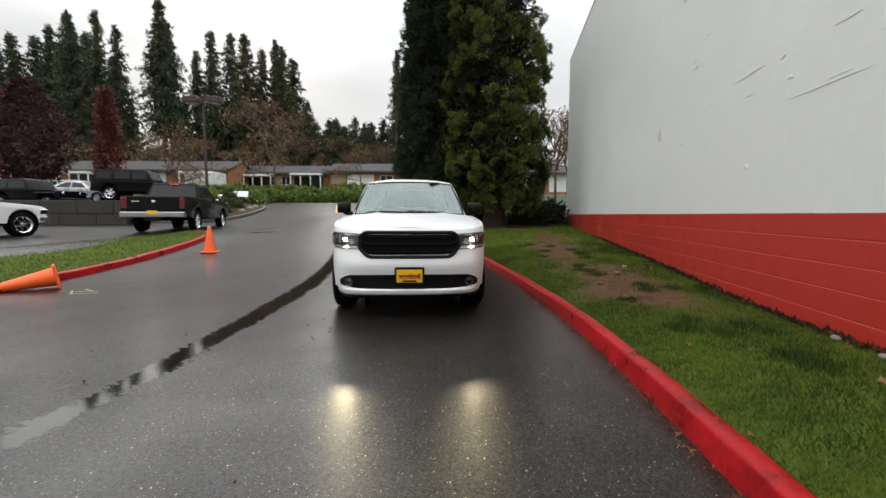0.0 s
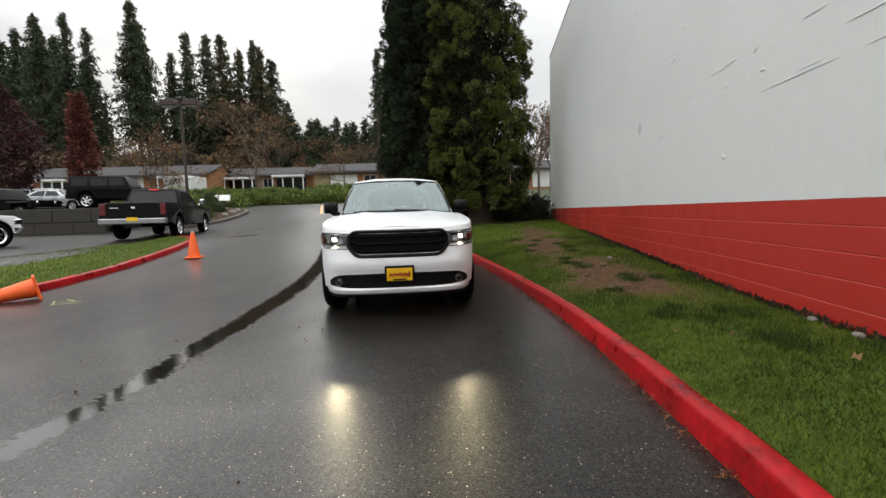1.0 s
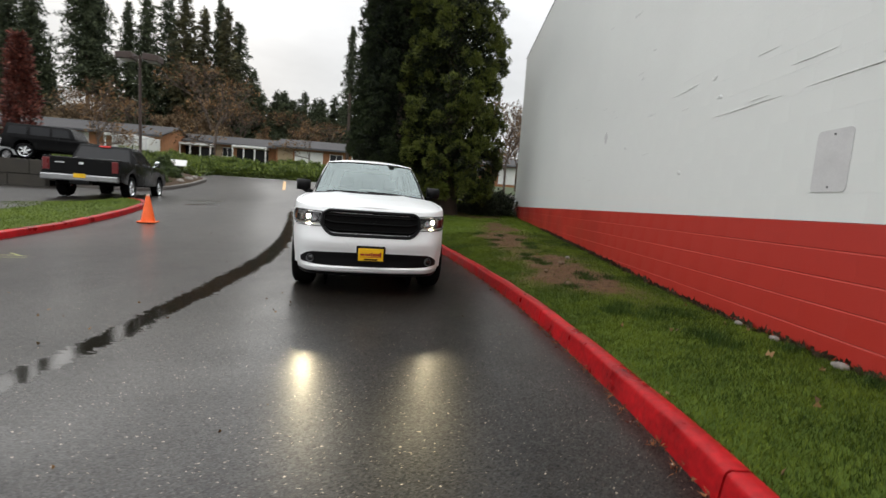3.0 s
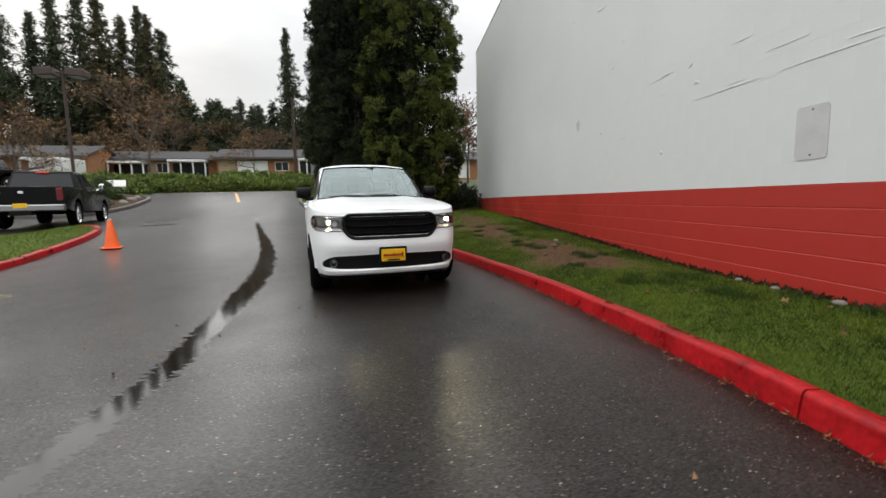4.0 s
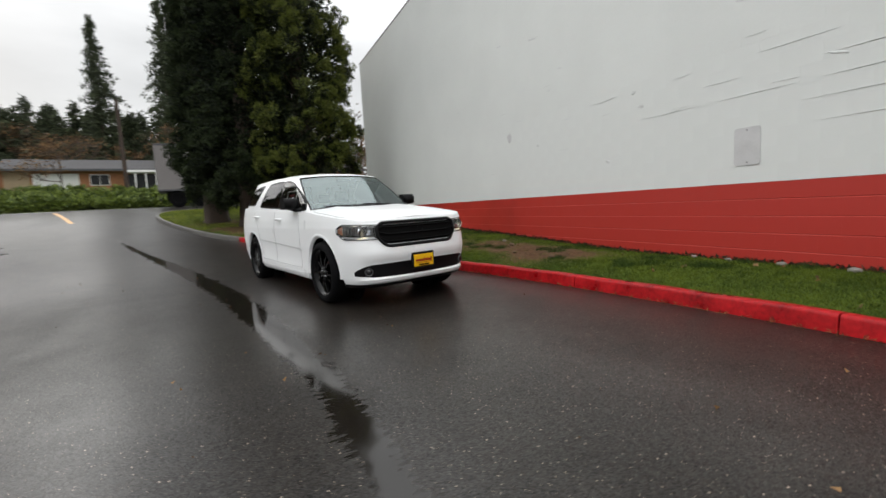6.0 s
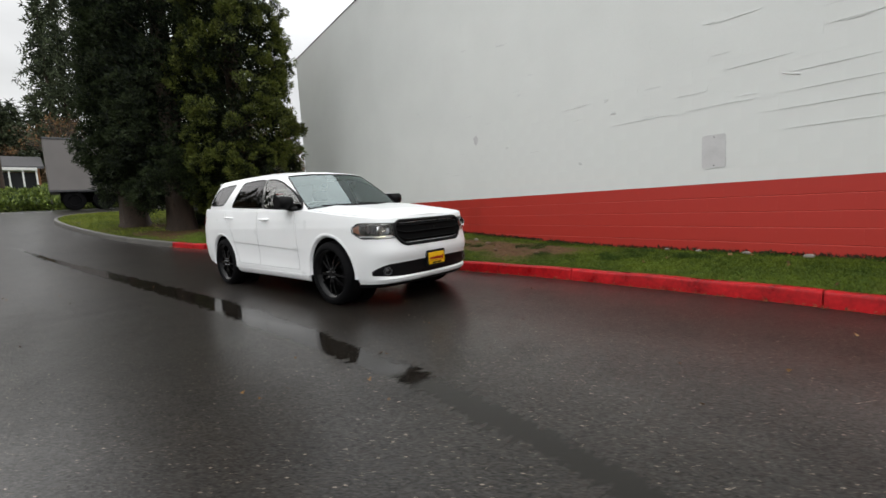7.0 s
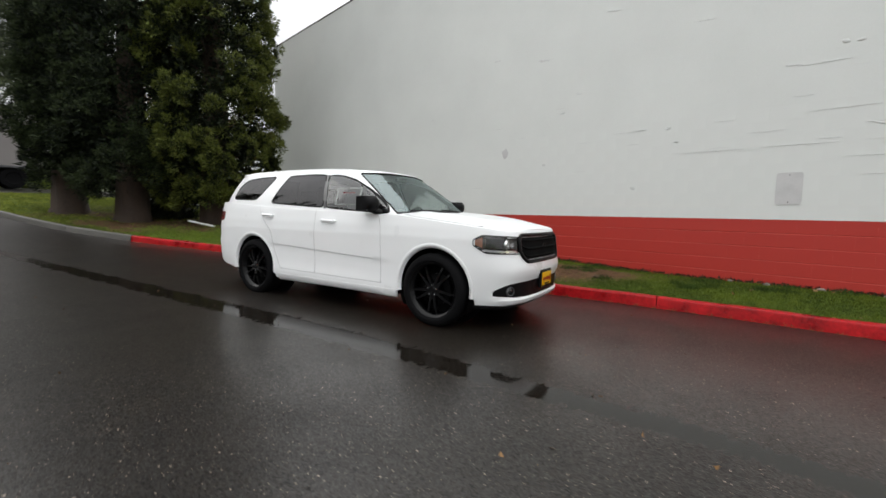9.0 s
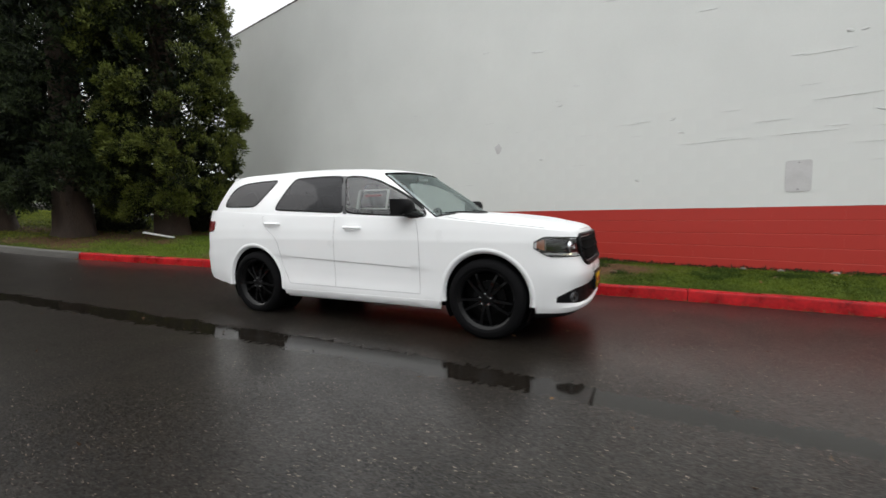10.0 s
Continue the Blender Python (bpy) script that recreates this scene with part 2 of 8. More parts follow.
def wet_asphalt(name):
    """Dark wet asphalt: stone chips, a rough stony lobe under a thin film of water, and a joint filled with standing water."""
    m = bpy.data.materials.new(name)
    m.use_nodes = True
    n, l = m.node_tree.nodes, m.node_tree.links
    p = n["Principled BSDF"]
    co = n.new("ShaderNodeTexCoord")

    def noise_at(scale, detail=4.0, squash=None, rough=0.5):
        t = n.new("ShaderNodeTexNoise")
        t.inputs["Scale"].default_value, t.inputs["Detail"].default_value, t.inputs["Roughness"].default_value = scale, detail, rough
        mp = n.new("ShaderNodeMapping")
        mp.inputs["Scale"].default_value = squash or (1, 1, 1)
        l.new(co.outputs["Object"], mp.inputs[0])
        l.new(mp.outputs[0], t.inputs["Vector"])
        return t.outputs["Fac"]

    def span(src, a, b, c, d):
        r = n.new("ShaderNodeMapRange")
        for k, v in enumerate((a, b, c, d)):
            r.inputs[k + 1].default_value = v
        l.new(src, r.inputs[0])
        return r.outputs[0]

    def math_op(op, a, b=0.0):
        o = n.new("ShaderNodeMath")
        o.operation = op
        for k, v in enumerate((a, b)):
            if isinstance(v, (int, float)):
                o.inputs[k].default_value = v
            else:
                l.new(v, o.inputs[k])
        return o.outputs[0]

    def blend(fac, a, b):
        return math_op("ADD", math_op("MULTIPLY", a, math_op("SUBTRACT", 1.0, fac)), math_op("MULTIPLY", b, fac))

    def cells(scale, low, high, inner, outer):
        """The cores of a few cells: single pale stones."""
        v = n.new("ShaderNodeTexVoronoi")
        v.inputs["Scale"].default_value = scale
        l.new(co.outputs["Object"], v.inputs["Vector"])
        c = n.new("ShaderNodeSeparateColor")
        l.new(v.outputs["Color"], c.inputs[0])
        return math_op("MULTIPLY", span(c.outputs[0], low, high, 0.0, 1.0), span(v.outputs["Distance"], outer, inner, 0.0, 1.0)), c, v

    pale, chip_tone, chips = cells(95.0, 0.93, 0.99, 0.22, 0.34)
    larger, _, _ = cells(50.0, 0.955, 0.995, 0.18, 0.28)
    wide = noise_at(0.28, 3.0, (1.6, 0.6, 1.0))
    mid = noise_at(2.2, 6.0)
    fine = noise_at(240.0, 3.0)
    grit = noise_at(130.0, 2.0)
    # the joint
    xyz = n.new("ShaderNodeSeparateXYZ")
    l.new(co.outputs["Object"], xyz.inputs[0])
    line = n.new("ShaderNodeValToRGB")
    while len(line.color_ramp.elements) < len(SEAM):
        line.color_ramp.elements.new(0.5)
    for e, (x, y, w) in zip(line.color_ramp.elements, SEAM):
        e.position = (y + 2.0) / 20.0
    for e, (x, y, w) in zip(line.color_ramp.elements, SEAM):
        e.color = (-x / 8.0, w * 4.0, 0, 1)
    l.new(span(xyz.outputs[1], -2.0, 18.0, 0.0, 1.0), line.inputs[0])
    at = n.new("ShaderNodeSeparateColor")
    l.new(line.outputs[0], at.inputs[0])
    side = math_op("ADD", xyz.outputs[0], math_op("MULTIPLY", at.outputs[0], 8.0))
    inside = math_op("SUBTRACT", math_op("MULTIPLY", at.outputs[1], 0.25), math_op("ABSOLUTE", side))
    streak = noise_at(9.0, 5.0, (1.0, 2.6, 1.0), 0.65)
    ragged = math_op("ADD", span(mid, 0.3, 0.7, -0.035, 0.035), span(streak, 0.3, 0.7, -0.075, 0.075))
    joint = span(math_op("ADD", inside, ragged), -0.004, 0.034, 0.0, 1.0)
    ends = math_op("MULTIPLY", span(xyz.outputs[1], -1.4, -0.8, 0.0, 1.0), span(xyz.outputs[1], 17.2, 15.0, 0.0, 1.0))
    joint = math_op("MULTIPLY", joint, ends)
    # colour
    tone = math_op("ADD", span(wide, 0.3, 0.7, -0.002, 0.002), span(mid, 0.3, 0.7, -0.002, 0.002))
    tone = math_op("ADD", tone, span(chip_tone.outputs[1], 0.0, 1.0, 0.002, 0.017))
    tone = math_op("ADD", tone, math_op("ADD", math_op("MULTIPLY", pale, 0.34), math_op("MULTIPLY", larger, 0.42)))
    tone = blend(joint, tone, 0.008)
    comb = n.new("ShaderNodeCombineColor")
    l.new(math_op("MULTIPLY", tone, 1.22), comb.inputs[0])
    l.new(tone, comb.inputs[1])
    l.new(math_op("MULTIPLY", tone, 0.80), comb.inputs[2])
    l.new(comb.outputs[0], p.inputs["Base Color"])
    # gloss: wet stone and dull binder lie side by side
    film = math_op("ADD", math_op("MULTIPLY", span(wide, 0.35, 0.65, 0, 1), 0.6), math_op("MULTIPLY", span(mid, 0.3, 0.7, 0, 1), 0.4))
    l.new(blend(joint, span(film, 0.15, 0.85, 0.44, 0.34), 0.07), p.inputs["Roughness"])
    l.new(blend(joint, span(film, 0.15, 0.85, 0.20, 0.75), 0.0), p.inputs["Coat Weight"])
    p.inputs["Coat Roughness"].default_value, p.inputs["Coat IOR"].default_value = 0.27, 1.33
    shine = math_op("MULTIPLY", span(chip_tone.outputs[2], 0.0, 1.0, 0.18, 0.58), span(grit, 0.35, 0.65, 0.55, 1.45))
    l.new(blend(joint, math_op("MULTIPLY", shine, 0.62), 0.34), p.inputs["Specular IOR Level"])
    h = math_op("ADD", math_op("MULTIPLY", chips.outputs["Distance"], -0.6), math_op("MULTIPLY", fine, 0.4))
    b = n.new("ShaderNodeBump")
    b.inputs["Distance"].default_value = 0.004
    l.new(blend(joint, span(film, 0.2, 0.8, 0.40, 0.20), 0.012), b.inputs["Strength"])
    l.new(h, b.inputs["Height"])
    l.new(b.outputs[0], p.inputs["Normal"])
    return m


def two_tone(name, low, high, level):
    """Painted masonry: one paint below a level, another above it, both worn and faintly streaked."""
    m = material(name, high, rough=0.5, spread=0.05, scale=0.9, fine=90.0, bump=0.25, depth=0.003)
    n, l = m.node_tree.nodes, m.node_tree.links
    p = n["Principled BSDF"]
    old = p.inputs["Base Color"].links[0].from_socket
    co = n.new("ShaderNodeTexCoord")
    sep = n.new("ShaderNodeSeparateXYZ")
    l.new(co.outputs["Object"], sep.inputs[0])
    wob = n.new("ShaderNodeTexNoise")
    wob.inputs["Scale"].default_value = 6.0
    l.new(co.outputs["Object"], wob.inputs["Vector"])
    jit = n.new("ShaderNodeMath")
    jit.operation = "MULTIPLY_ADD"
    jit.inputs[1].default_value = 0.018
    l.new(wob.outputs["Fac"], jit.inputs[0])
    l.new(sep.outputs[2], jit.inputs[2])
    gt = n.new("ShaderNodeMath")
    gt.operation = "GREATER_THAN"
    gt.inputs[1].default_value = level + 0.009
    l.new(jit.outputs[0], gt.inputs[0])
    red = n.new("ShaderNodeValToRGB")
    red.color_ramp.elements[0].position, red.color_ramp.elements[1].position = 0.3, 0.75
    red.color_ramp.elements[0].color = (*[c * 0.82 for c in low], 1)
    red.color_ramp.elements[1].color = (*[min(1, c * 1.15) for c in low], 1)
    src = n.new("ShaderNodeTexNoise")
    src.inputs["Scale"].default_value, src.inputs["Detail"].default_value = 1.3, 8.0
    l.new(co.outputs["Object"], src.inputs["Vector"])
    l.new(src.outputs["Fac"], red.inputs[0])
    mx = n.new("ShaderNodeMix")
    mx.data_type = "RGBA"
    l.new(gt.outputs[0], mx.inputs["Factor"])
    l.new(red.outputs[0], mx.inputs["A"])
    l.new(old, mx.inputs["B"])
    l.new(mx.outputs["Result"], p.inputs["Base Color"])
    return m


M_ASPHALT = wet_asphalt("wet_asphalt")
M_WALL = two_tone("painted_block", (0.42, 0.027, 0.017), (0.70, 0.715, 0.695), 1.21)
# joints: the paler red imitates sky light caught on the block edges
M_JOINT = two_tone("joint_with_glint", (0.60, 0.13, 0.10), (0.69, 0.705, 0.685), 1.21)
M_KERB_RED = material("red_kerb_paint", (0.40, 0.008, 0.012), rough=0.36, spread=0.75, scale=3.5, fine=26, bump=0.45, depth=0.005, second=(0.52, 0.011, 0.015), rough_spread=0.16, spec=0.18)
M_KERB_GREY = material("kerb_concrete", (0.085, 0.080, 0.072), rough=0.6, spread=0.35, scale=3, fine=80, bump=0.3)
M_SOIL = material("damp_soil", (0.055, 0.036, 0.022), spec=0.15, rough=0.9, spread=0.45, scale=5, fine=60, bump=0.8, depth=0.02)
M_TURF = material("turf", (0.060, 0.100, 0.014), spec=0.15, rough=0.9, spread=0.45, scale=2.2, fine=120, bump=0.7, depth=0.02, second=(0.115, 0.155, 0.03))
M_GRASS_STRIP = material("bright_strip_grass", (0.062, 0.118, 0.010), rough=0.65, spread=0.5, scale=0.9, fine=40, bump=0, second=(0.160, 0.215, 0.024), island=0.5, spec=0.15)
M_GRASS = material("grass_blades", (0.034, 0.076, 0.007), rough=0.65, spread=0.55, scale=1.6, fine=9, bump=0, second=(0.135, 0.175, 0.018), island=0.35, spec=0.15)
M_RIM = material("black_alloy", (0.003, 0.003, 0.0033), rough=0.09, spread=0.2, scale=8, fine=150, bump=0, spec=0.20, rough_spread=0.03)
M_LAND = material("rough_land", (0.06, 0.08, 0.03), rough=0.9, spread=0.4, scale=0.2, fine=5, bump=0.4, depth=0.05)
M_PAINT = material("white_car_paint", (0.85, 0.86, 0.865), rough=0.30, spread=0.02, scale=2, fine=200, bump=0, coat=0.3, rough_spread=0.03, spec=0.4)
M_BLACK = material("black_plastic", (0.005, 0.005, 0.0055), spec=0.14, rough=0.42, spread=0.2, scale=8, fine=150, bump=0.05)
M_GLOSSBLACK = material("gloss_black", (0.008, 0.008, 0.009), rough=0.12, spread=0.2, scale=8, fine=150, bump=0, coat=0.8, rough_spread=0.04)
M_RUBBER = material("tyre_rubber", (0.006, 0.006, 0.0065), rough=0.75, spread=0.3, scale=9, fine=140, bump=0.2, spec=0.05)
M_DARK = material("dark_void", (0.005, 0.005, 0.005), spec=0.08, rough=0.9, spread=0.2, bump=0)
M_CHROME = material("chrome", (0.75, 0.76, 0.78), rough=0.12, metal=1.0, spread=0.05, bump=0, rough_spread=0.05)
M_STEEL_DARK = material("dark_sheet_metal", (0.10, 0.10, 0.105), rough=0.5, metal=0.6, spread=0.2, bump=0.05)
M_TRUNK = material("bark", (0.050, 0.034, 0.025), rough=0.9, spread=0.45, scale=6, fine=40, bump=0.9, depth=0.03, stretch=(1, 1, 0.25))
M_WALL_RED = material("red_wall_paint", (0.42, 0.027, 0.017), rough=0.5, spread=0.05, scale=1.3, fine=90, bump=0.25, depth=0.003, thing=0.02)
M_WALL_WHITE = material("white_wall_paint", (0.70, 0.715, 0.695), rough=0.5, spread=0.03, scale=0.9, fine=90, bump=0.25, depth=0.003, thing=0.015)
M_KERB_DIM = material("dark_wet_kerb", (0.065, 0.055, 0.048), rough=0.45, spread=0.35, scale=3, fine=80, bump=0.3)
M_YELLOW_SPRAY = material("yellow_spray", (0.35, 0.36, 0.12), rough=0.5, spread=0.3, scale=10, fine=90, bump=0)
M_SHRUB_DARK = material("dark_shrub_leaves", (0.014, 0.022, 0.010), rough=0.7, spread=0.5, scale=0.8, fine=8, bump=0, second=(0.035, 0.045, 0.016), island=0.8)
M_GRASS_WARM = material("yellow_green_grass", (0.115, 0.150, 0.018), rough=0.65, spread=0.45, scale=0.8, fine=40, bump=0, second=(0.23, 0.26, 0.035), spec=0.15, island=0.6)
M_NEEDLE = material("rust_needles", (0.16, 0.055, 0.020), rough=0.8, spread=0.5, scale=4, fine=40, bump=0, second=(0.26, 0.10, 0.035), island=0.7)
M_CLOD = material("earth_clod", (0.12, 0.075, 0.045), rough=0.9, spread=0.3, scale=20, fine=90, bump=0.4)

# ---------------------------------------------------------------- ground, road, kerbs
Y_MAIN = [-300, 7, 9, 11, 13, 15, 18, 22, 26, 30, 34, 40, 50, 60, 90, 200, 1500]
Z_MAIN = [0, 0, 0.05, 0.16, 0.30, 0.44, 0.70, 1.12, 1.55, 1.86, 2.04, 2.25, 3.6, 3.9, 7.0, 18, 60]
Z_LEFT = [0.3, 0.36, 0.42, 0.47, 0.51, 0.54, 0.60, 1.05, 1.60, 1.95, 2.1, 2.25, 3.6, 3.9, 7.0, 18, 60]


KERB_Y = [-12, 1.6, 3.0, 4.6, 6.0, 7.8, 9.9, 12.0, 15.6]
KERB_X = [1.14, 1.13, 1.02, 0.82, 0.55, 0.12, -0.52, -1.35, -3.1]


def profile_at(ys, zs, y):
    out = 0
    for k, w in ((-1.2, 0.25), (0.0, 0.5), (1.2, 0.25)):
        out = out + w * np.interp(np.asarray(y, dtype=float) + k, ys, zs)
    return out


def road_z(x, y):
    """Height of the road surface."""
    main, left = profile_at(Y_MAIN, Z_MAIN, y), profile_at(Y_MAIN, Z_LEFT, y)
    near_wall = 1 - 0.35 * smooth01(np.asarray(x, dtype=float), -8, -2.5) * smooth01(np.asarray(y, dtype=float), 30, 22)
    k = smooth01(-np.asarray(x, dtype=float), 8.2, 11.0)
    edge = np.interp(y, KERB_Y, KERB_X) - np.asarray(x, dtype=float)
    gutter = -0.008 * smooth01(edge, 0.9, 0.0) * (np.asarray(y, dtype=float) < 16)
    return main * near_wall * (1 - k) + left * k + gutter


def grid_sheet(name, xs, ys, zf, mat_, label, category, lift=0.0):
    X, Y = np.meshgrid(xs, ys)
    Z = zf(X, Y) + lift
    v = np.column_stack([X.ravel(), Y.ravel(), Z.ravel()])
    nx = len(xs)
    f = [(j * nx + i, j * nx + i + 1, (j + 1) * nx + i + 1, (j + 1) * nx + i) for j in range(len(ys) - 1) for i in range(nx - 1)]
    return tagged(raw(name, v, f, mat_, smooth=180), label, category, kind="structure")


def spread_axis(marks):
    out = []
    for (a, b, s) in marks:
        out += list(np.arange(a, b, s))
    return np.array(out + [marks[-1][1]])


land_x = spread_axis([(-1500, -120, 120), (-120, 60, 4), (60, 1500, 120)])
land_y = spread_axis([(-1500, -40, 120), (-40, 120, 2), (120, 1500, 120)])
grid_sheet("ground", land_x, land_y, lambda x, y: road_z(x, y) - 0.12, M_LAND, "rough damp ground around the lot", "ground")
road_x = spread_axis([(-70, -16, 2), (-16, -3.5, 0.5), (-3.5, 1.7, 0.13), (1.7, 4, 0.6), (4, 40, 3)])
road_y = spread_axis([(-30, -6, 2), (-6, 24, 0.5), (24, 40.01, 1)])
grid_sheet("road", road_x, road_y, road_z, M_ASPHALT, "dark wet asphalt drive with pale stone chips", "road")

KERB_RIGHT = curve_through([(1.14, -12), (1.16, -6), (1.17, -1), (1.13, 1.6), (1.02, 3.0), (0.82, 4.6), (0.55, 6.0), (0.12, 7.8), (-0.52, 9.9), (-1.35, 12.0),
                            (-2.25, 14.0), (-3.10, 15.6), (-4.3, 17.9), (-5.5, 20.6), (-6.35, 22.9), (-6.65, 24.6), (-6.3, 26.0), (-5.2, 27.2), (-3.0, 28.2), (2.0, 29.0)], 240)
KERB_LEFT = curve_through([(-10.6, 13.4), (-10.0, 13.2), (-9.5, 12.4), (-9.05, 11.0), (-8.6, 9.2), (-8.05, 7.2), (-7.5, 5.4), (-7.15, 3.0), (-7.0, 0.0), (-6.95, -8)], 90)


def kerb_piece(pts, inward, top, width, name, mat_, parent):
    """A rounded kerb stone along pts; inward: the sign of the side on which the grass lies."""
    prof = [(-0.022, -0.12), (-0.018, -0.01), (0.0, top - 0.035), (0.006, top - 0.014), (0.022, top), (width - 0.02, top), (width, top - 0.012), (width, -0.12)]
    rows = []
    for i, p in enumerate(pts):
        d = pts[min(i + 1, len(pts) - 1)] - pts[max(i - 1, 0)]
        d = d / np.linalg.norm(d)
        nrm = inward * np.array([d[1], -d[0]])
        z = float(road_z(*p))
        rows.append([(p[0] + nrm[0] * o, p[1] + nrm[1] * o, z + h + 0.004 * math.sin(7.3 * i)) for o, h in prof])
    bm = sheet(bmesh.new(), rows)
    for row in (rows[0], rows[-1]):
        bm.faces.new([bm.verts.new(q) for q in row])
    bmesh.ops.recalc_face_normals(bm, faces=bm.faces[:])
    return part(name, bm, mat_, parent, smooth=50)


def kerb_line(name, pts, inward, top, width, cuts, label):
    """A kerb cast in lengths, with open joints between them."""
    base = tagged(empty(name), label, "kerb", kind="structure")
    for a, b, mat_ in cuts:
        seg = pts[a:b + 1].copy()
        seg[0] += (seg[1] - seg[0]) / np.linalg.norm(seg[1] - seg[0]) * 0.006
        seg[-1] -= (seg[-1] - seg[-2]) / np.linalg.norm(seg[-1] - seg[-2]) * 0.006
        kerb_piece(seg, inward, top, width, "kerbstone", mat_, base)
    return base


def nearest(pts, y):
    return int(np.argmin(np.abs(pts[:170, 1] - y)))


stops = [nearest(KERB_RIGHT, y) for y in (-12, -9, -6, -3, -0.9, 1.45, 4.05, 6.9, 9.6, 12.6, 15.6)]
cuts = [(a, b, M_KERB_RED) for a, b in zip(stops, stops[1:])]
rest = list(range(stops[-1], 239, 12)) + [239]
cuts += [(a, b, M_KERB_GREY) for a, b in zip(rest, rest[1:]) if b > a]
kerb_line("kerb_verge", KERB_RIGHT - np.array([0.095, 0.0]), 1, 0.155, 0.125, cuts, "red-painted concrete kerb, worn and wet, grey at its far end")
kerb_line("kerb_island", KERB_LEFT, 1, 0.13, 0.15, [(k, min(k + 18, 89), M_KERB_RED) for k in range(0, 89, 18)], "red-painted kerb round the grass strip")

# verge between the kerb and the wall
WALL_X, WALL_END, WALL_TOP = 2.55, 20.0, 7.83
FOOT_Y, FOOT_Z = [-30, 2, 4.5, 6, 8, 10, 12.5, 18, 26], [0.25, 0.25, 0.235, 0.28, 0.37, 0.43, 0.52, 0.68, 1.35]


def verge_point(i, k):
    """Point of the verge: i along the kerb, k from 0 at the kerb to 1 at its far edge."""
    p = KERB_RIGHT[i]
    d = KERB_RIGHT[min(i + 1, 239)] - KERB_RIGHT[max(i - 1, 0)]
    d = d / np.linalg.norm(d)
    a = p + np.array([d[1], -d[0]]) * 0.122 - np.array([0.095, 0.0])
    far_y = a[1] if a[1] < 19 else 19 + (a[1] - 19) * 0.3
    b = np.array([WALL_X + 0.05 if far_y < WALL_END else WALL_X, far_y])
    q = a * (1 - k) + b * k
    z0, z1 = float(road_z(*a)) + 0.140, float(np.interp(b[1], FOOT_Y, FOOT_Z))
    hump = 0.05 * math.sin(math.pi * k) * (1 if a[1] < 12 else 1.5)
    z = z0 + (z1 - z0) * k ** 0.8 + hump + 0.025 * k * (1 - k) * 4 * noise.noise(Vector((q[0] * 1.6, q[1] * 1.6, 3)))
    return q[0], q[1], z


verge_rows = [[verge_point(i, k) for k in np.linspace(0, 1, 22)] for i in range(0, 215)]


def bare_at(x, y):
    """How bare the verge is: trodden earth along the middle of the slope and by the trees."""
    n = noise.noise(Vector((x * 1.1, y * 0.8, 9))) + 0.5 * noise.noise(Vector((x * 3.1, y * 2.6, 4)))
    mid = 1.55 + 0.16 * (6.5 - y) if y < 9 else 1.15
    b = 1.15 * math.exp(-((x - mid) / 0.66) ** 2) * float(smooth01(y, 3.6, 5.4)) * float(smooth01(-y, -16.0, -13.0)) + 0.75 * n - 0.05
    b += 1.1 * math.exp(-((x + 0.3) ** 2 / 7.0 + (y - 17.3) ** 2 / 3.2)) + 0.8 * math.exp(-((x + 2.6) ** 2 + (y - 18.3) ** 2) / 3.0) + 0.7 * math.exp(-((x + 4.0) ** 2 + (y - 20.2) ** 2) / 2.0)
    return min(1.0, max(0.0, (b - 0.18) / 0.70))


def mottled_turf(name):
    """Turf that wears through to bare brown earth."""
    m = material(name, (0.055, 0.098, 0.012), spec=0.12, rough=0.9, spread=0.4, scale=2.2, fine=130, bump=0.8, depth=0.02, second=(0.115, 0.16, 0.028))
    n, l = m.node_tree.nodes, m.node_tree.links
    p = n["Principled BSDF"]
    old = p.inputs["Base Color"].links[0].from_socket
    cover = n.new("ShaderNodeAttribute")
    cover.attribute_name = "bare_earth"
    earth, co = n.new("ShaderNodeTexNoise"), n.new("ShaderNodeTexCoord")
    earth.inputs["Scale"].default_value, earth.inputs["Detail"].default_value = 14.0, 6.0
    l.new(co.outputs["Object"], earth.inputs["Vector"])
    ramp = n.new("ShaderNodeValToRGB")
    ramp.color_ramp.elements[0].position, ramp.color_ramp.elements[1].position = 0.3, 0.7
    ramp.color_ramp.elements[0].color, ramp.color_ramp.elements[1].color = (0.058, 0.032, 0.018, 1), (0.140, 0.078, 0.042, 1)
    l.new(earth.outputs["Fac"], ramp.inputs[0])
    mx = n.new("ShaderNodeMix")
    mx.data_type = "RGBA"
    l.new(cover.outputs["Fac"], mx.inputs["Factor"])
    l.new(old, mx.inputs["A"])
    l.new(ramp.outputs[0], mx.inputs["B"])
    l.new(mx.outputs["Result"], p.inputs["Base Color"])
    return m


M_VERGE = mottled_turf("verge_turf")
verge = part("verge", sheet(bmesh.new(), verge_rows), M_VERGE, smooth=180)
cover = verge.data.attributes.new("bare_earth", "FLOAT", "POINT")
cover.data.foreach_set("value", [bare_at(v.co.x, v.co.y) for v in verge.data.vertices])
tagged(verge, "sloping grass verge with bare brown patches along the wall", "ground", kind="structure")

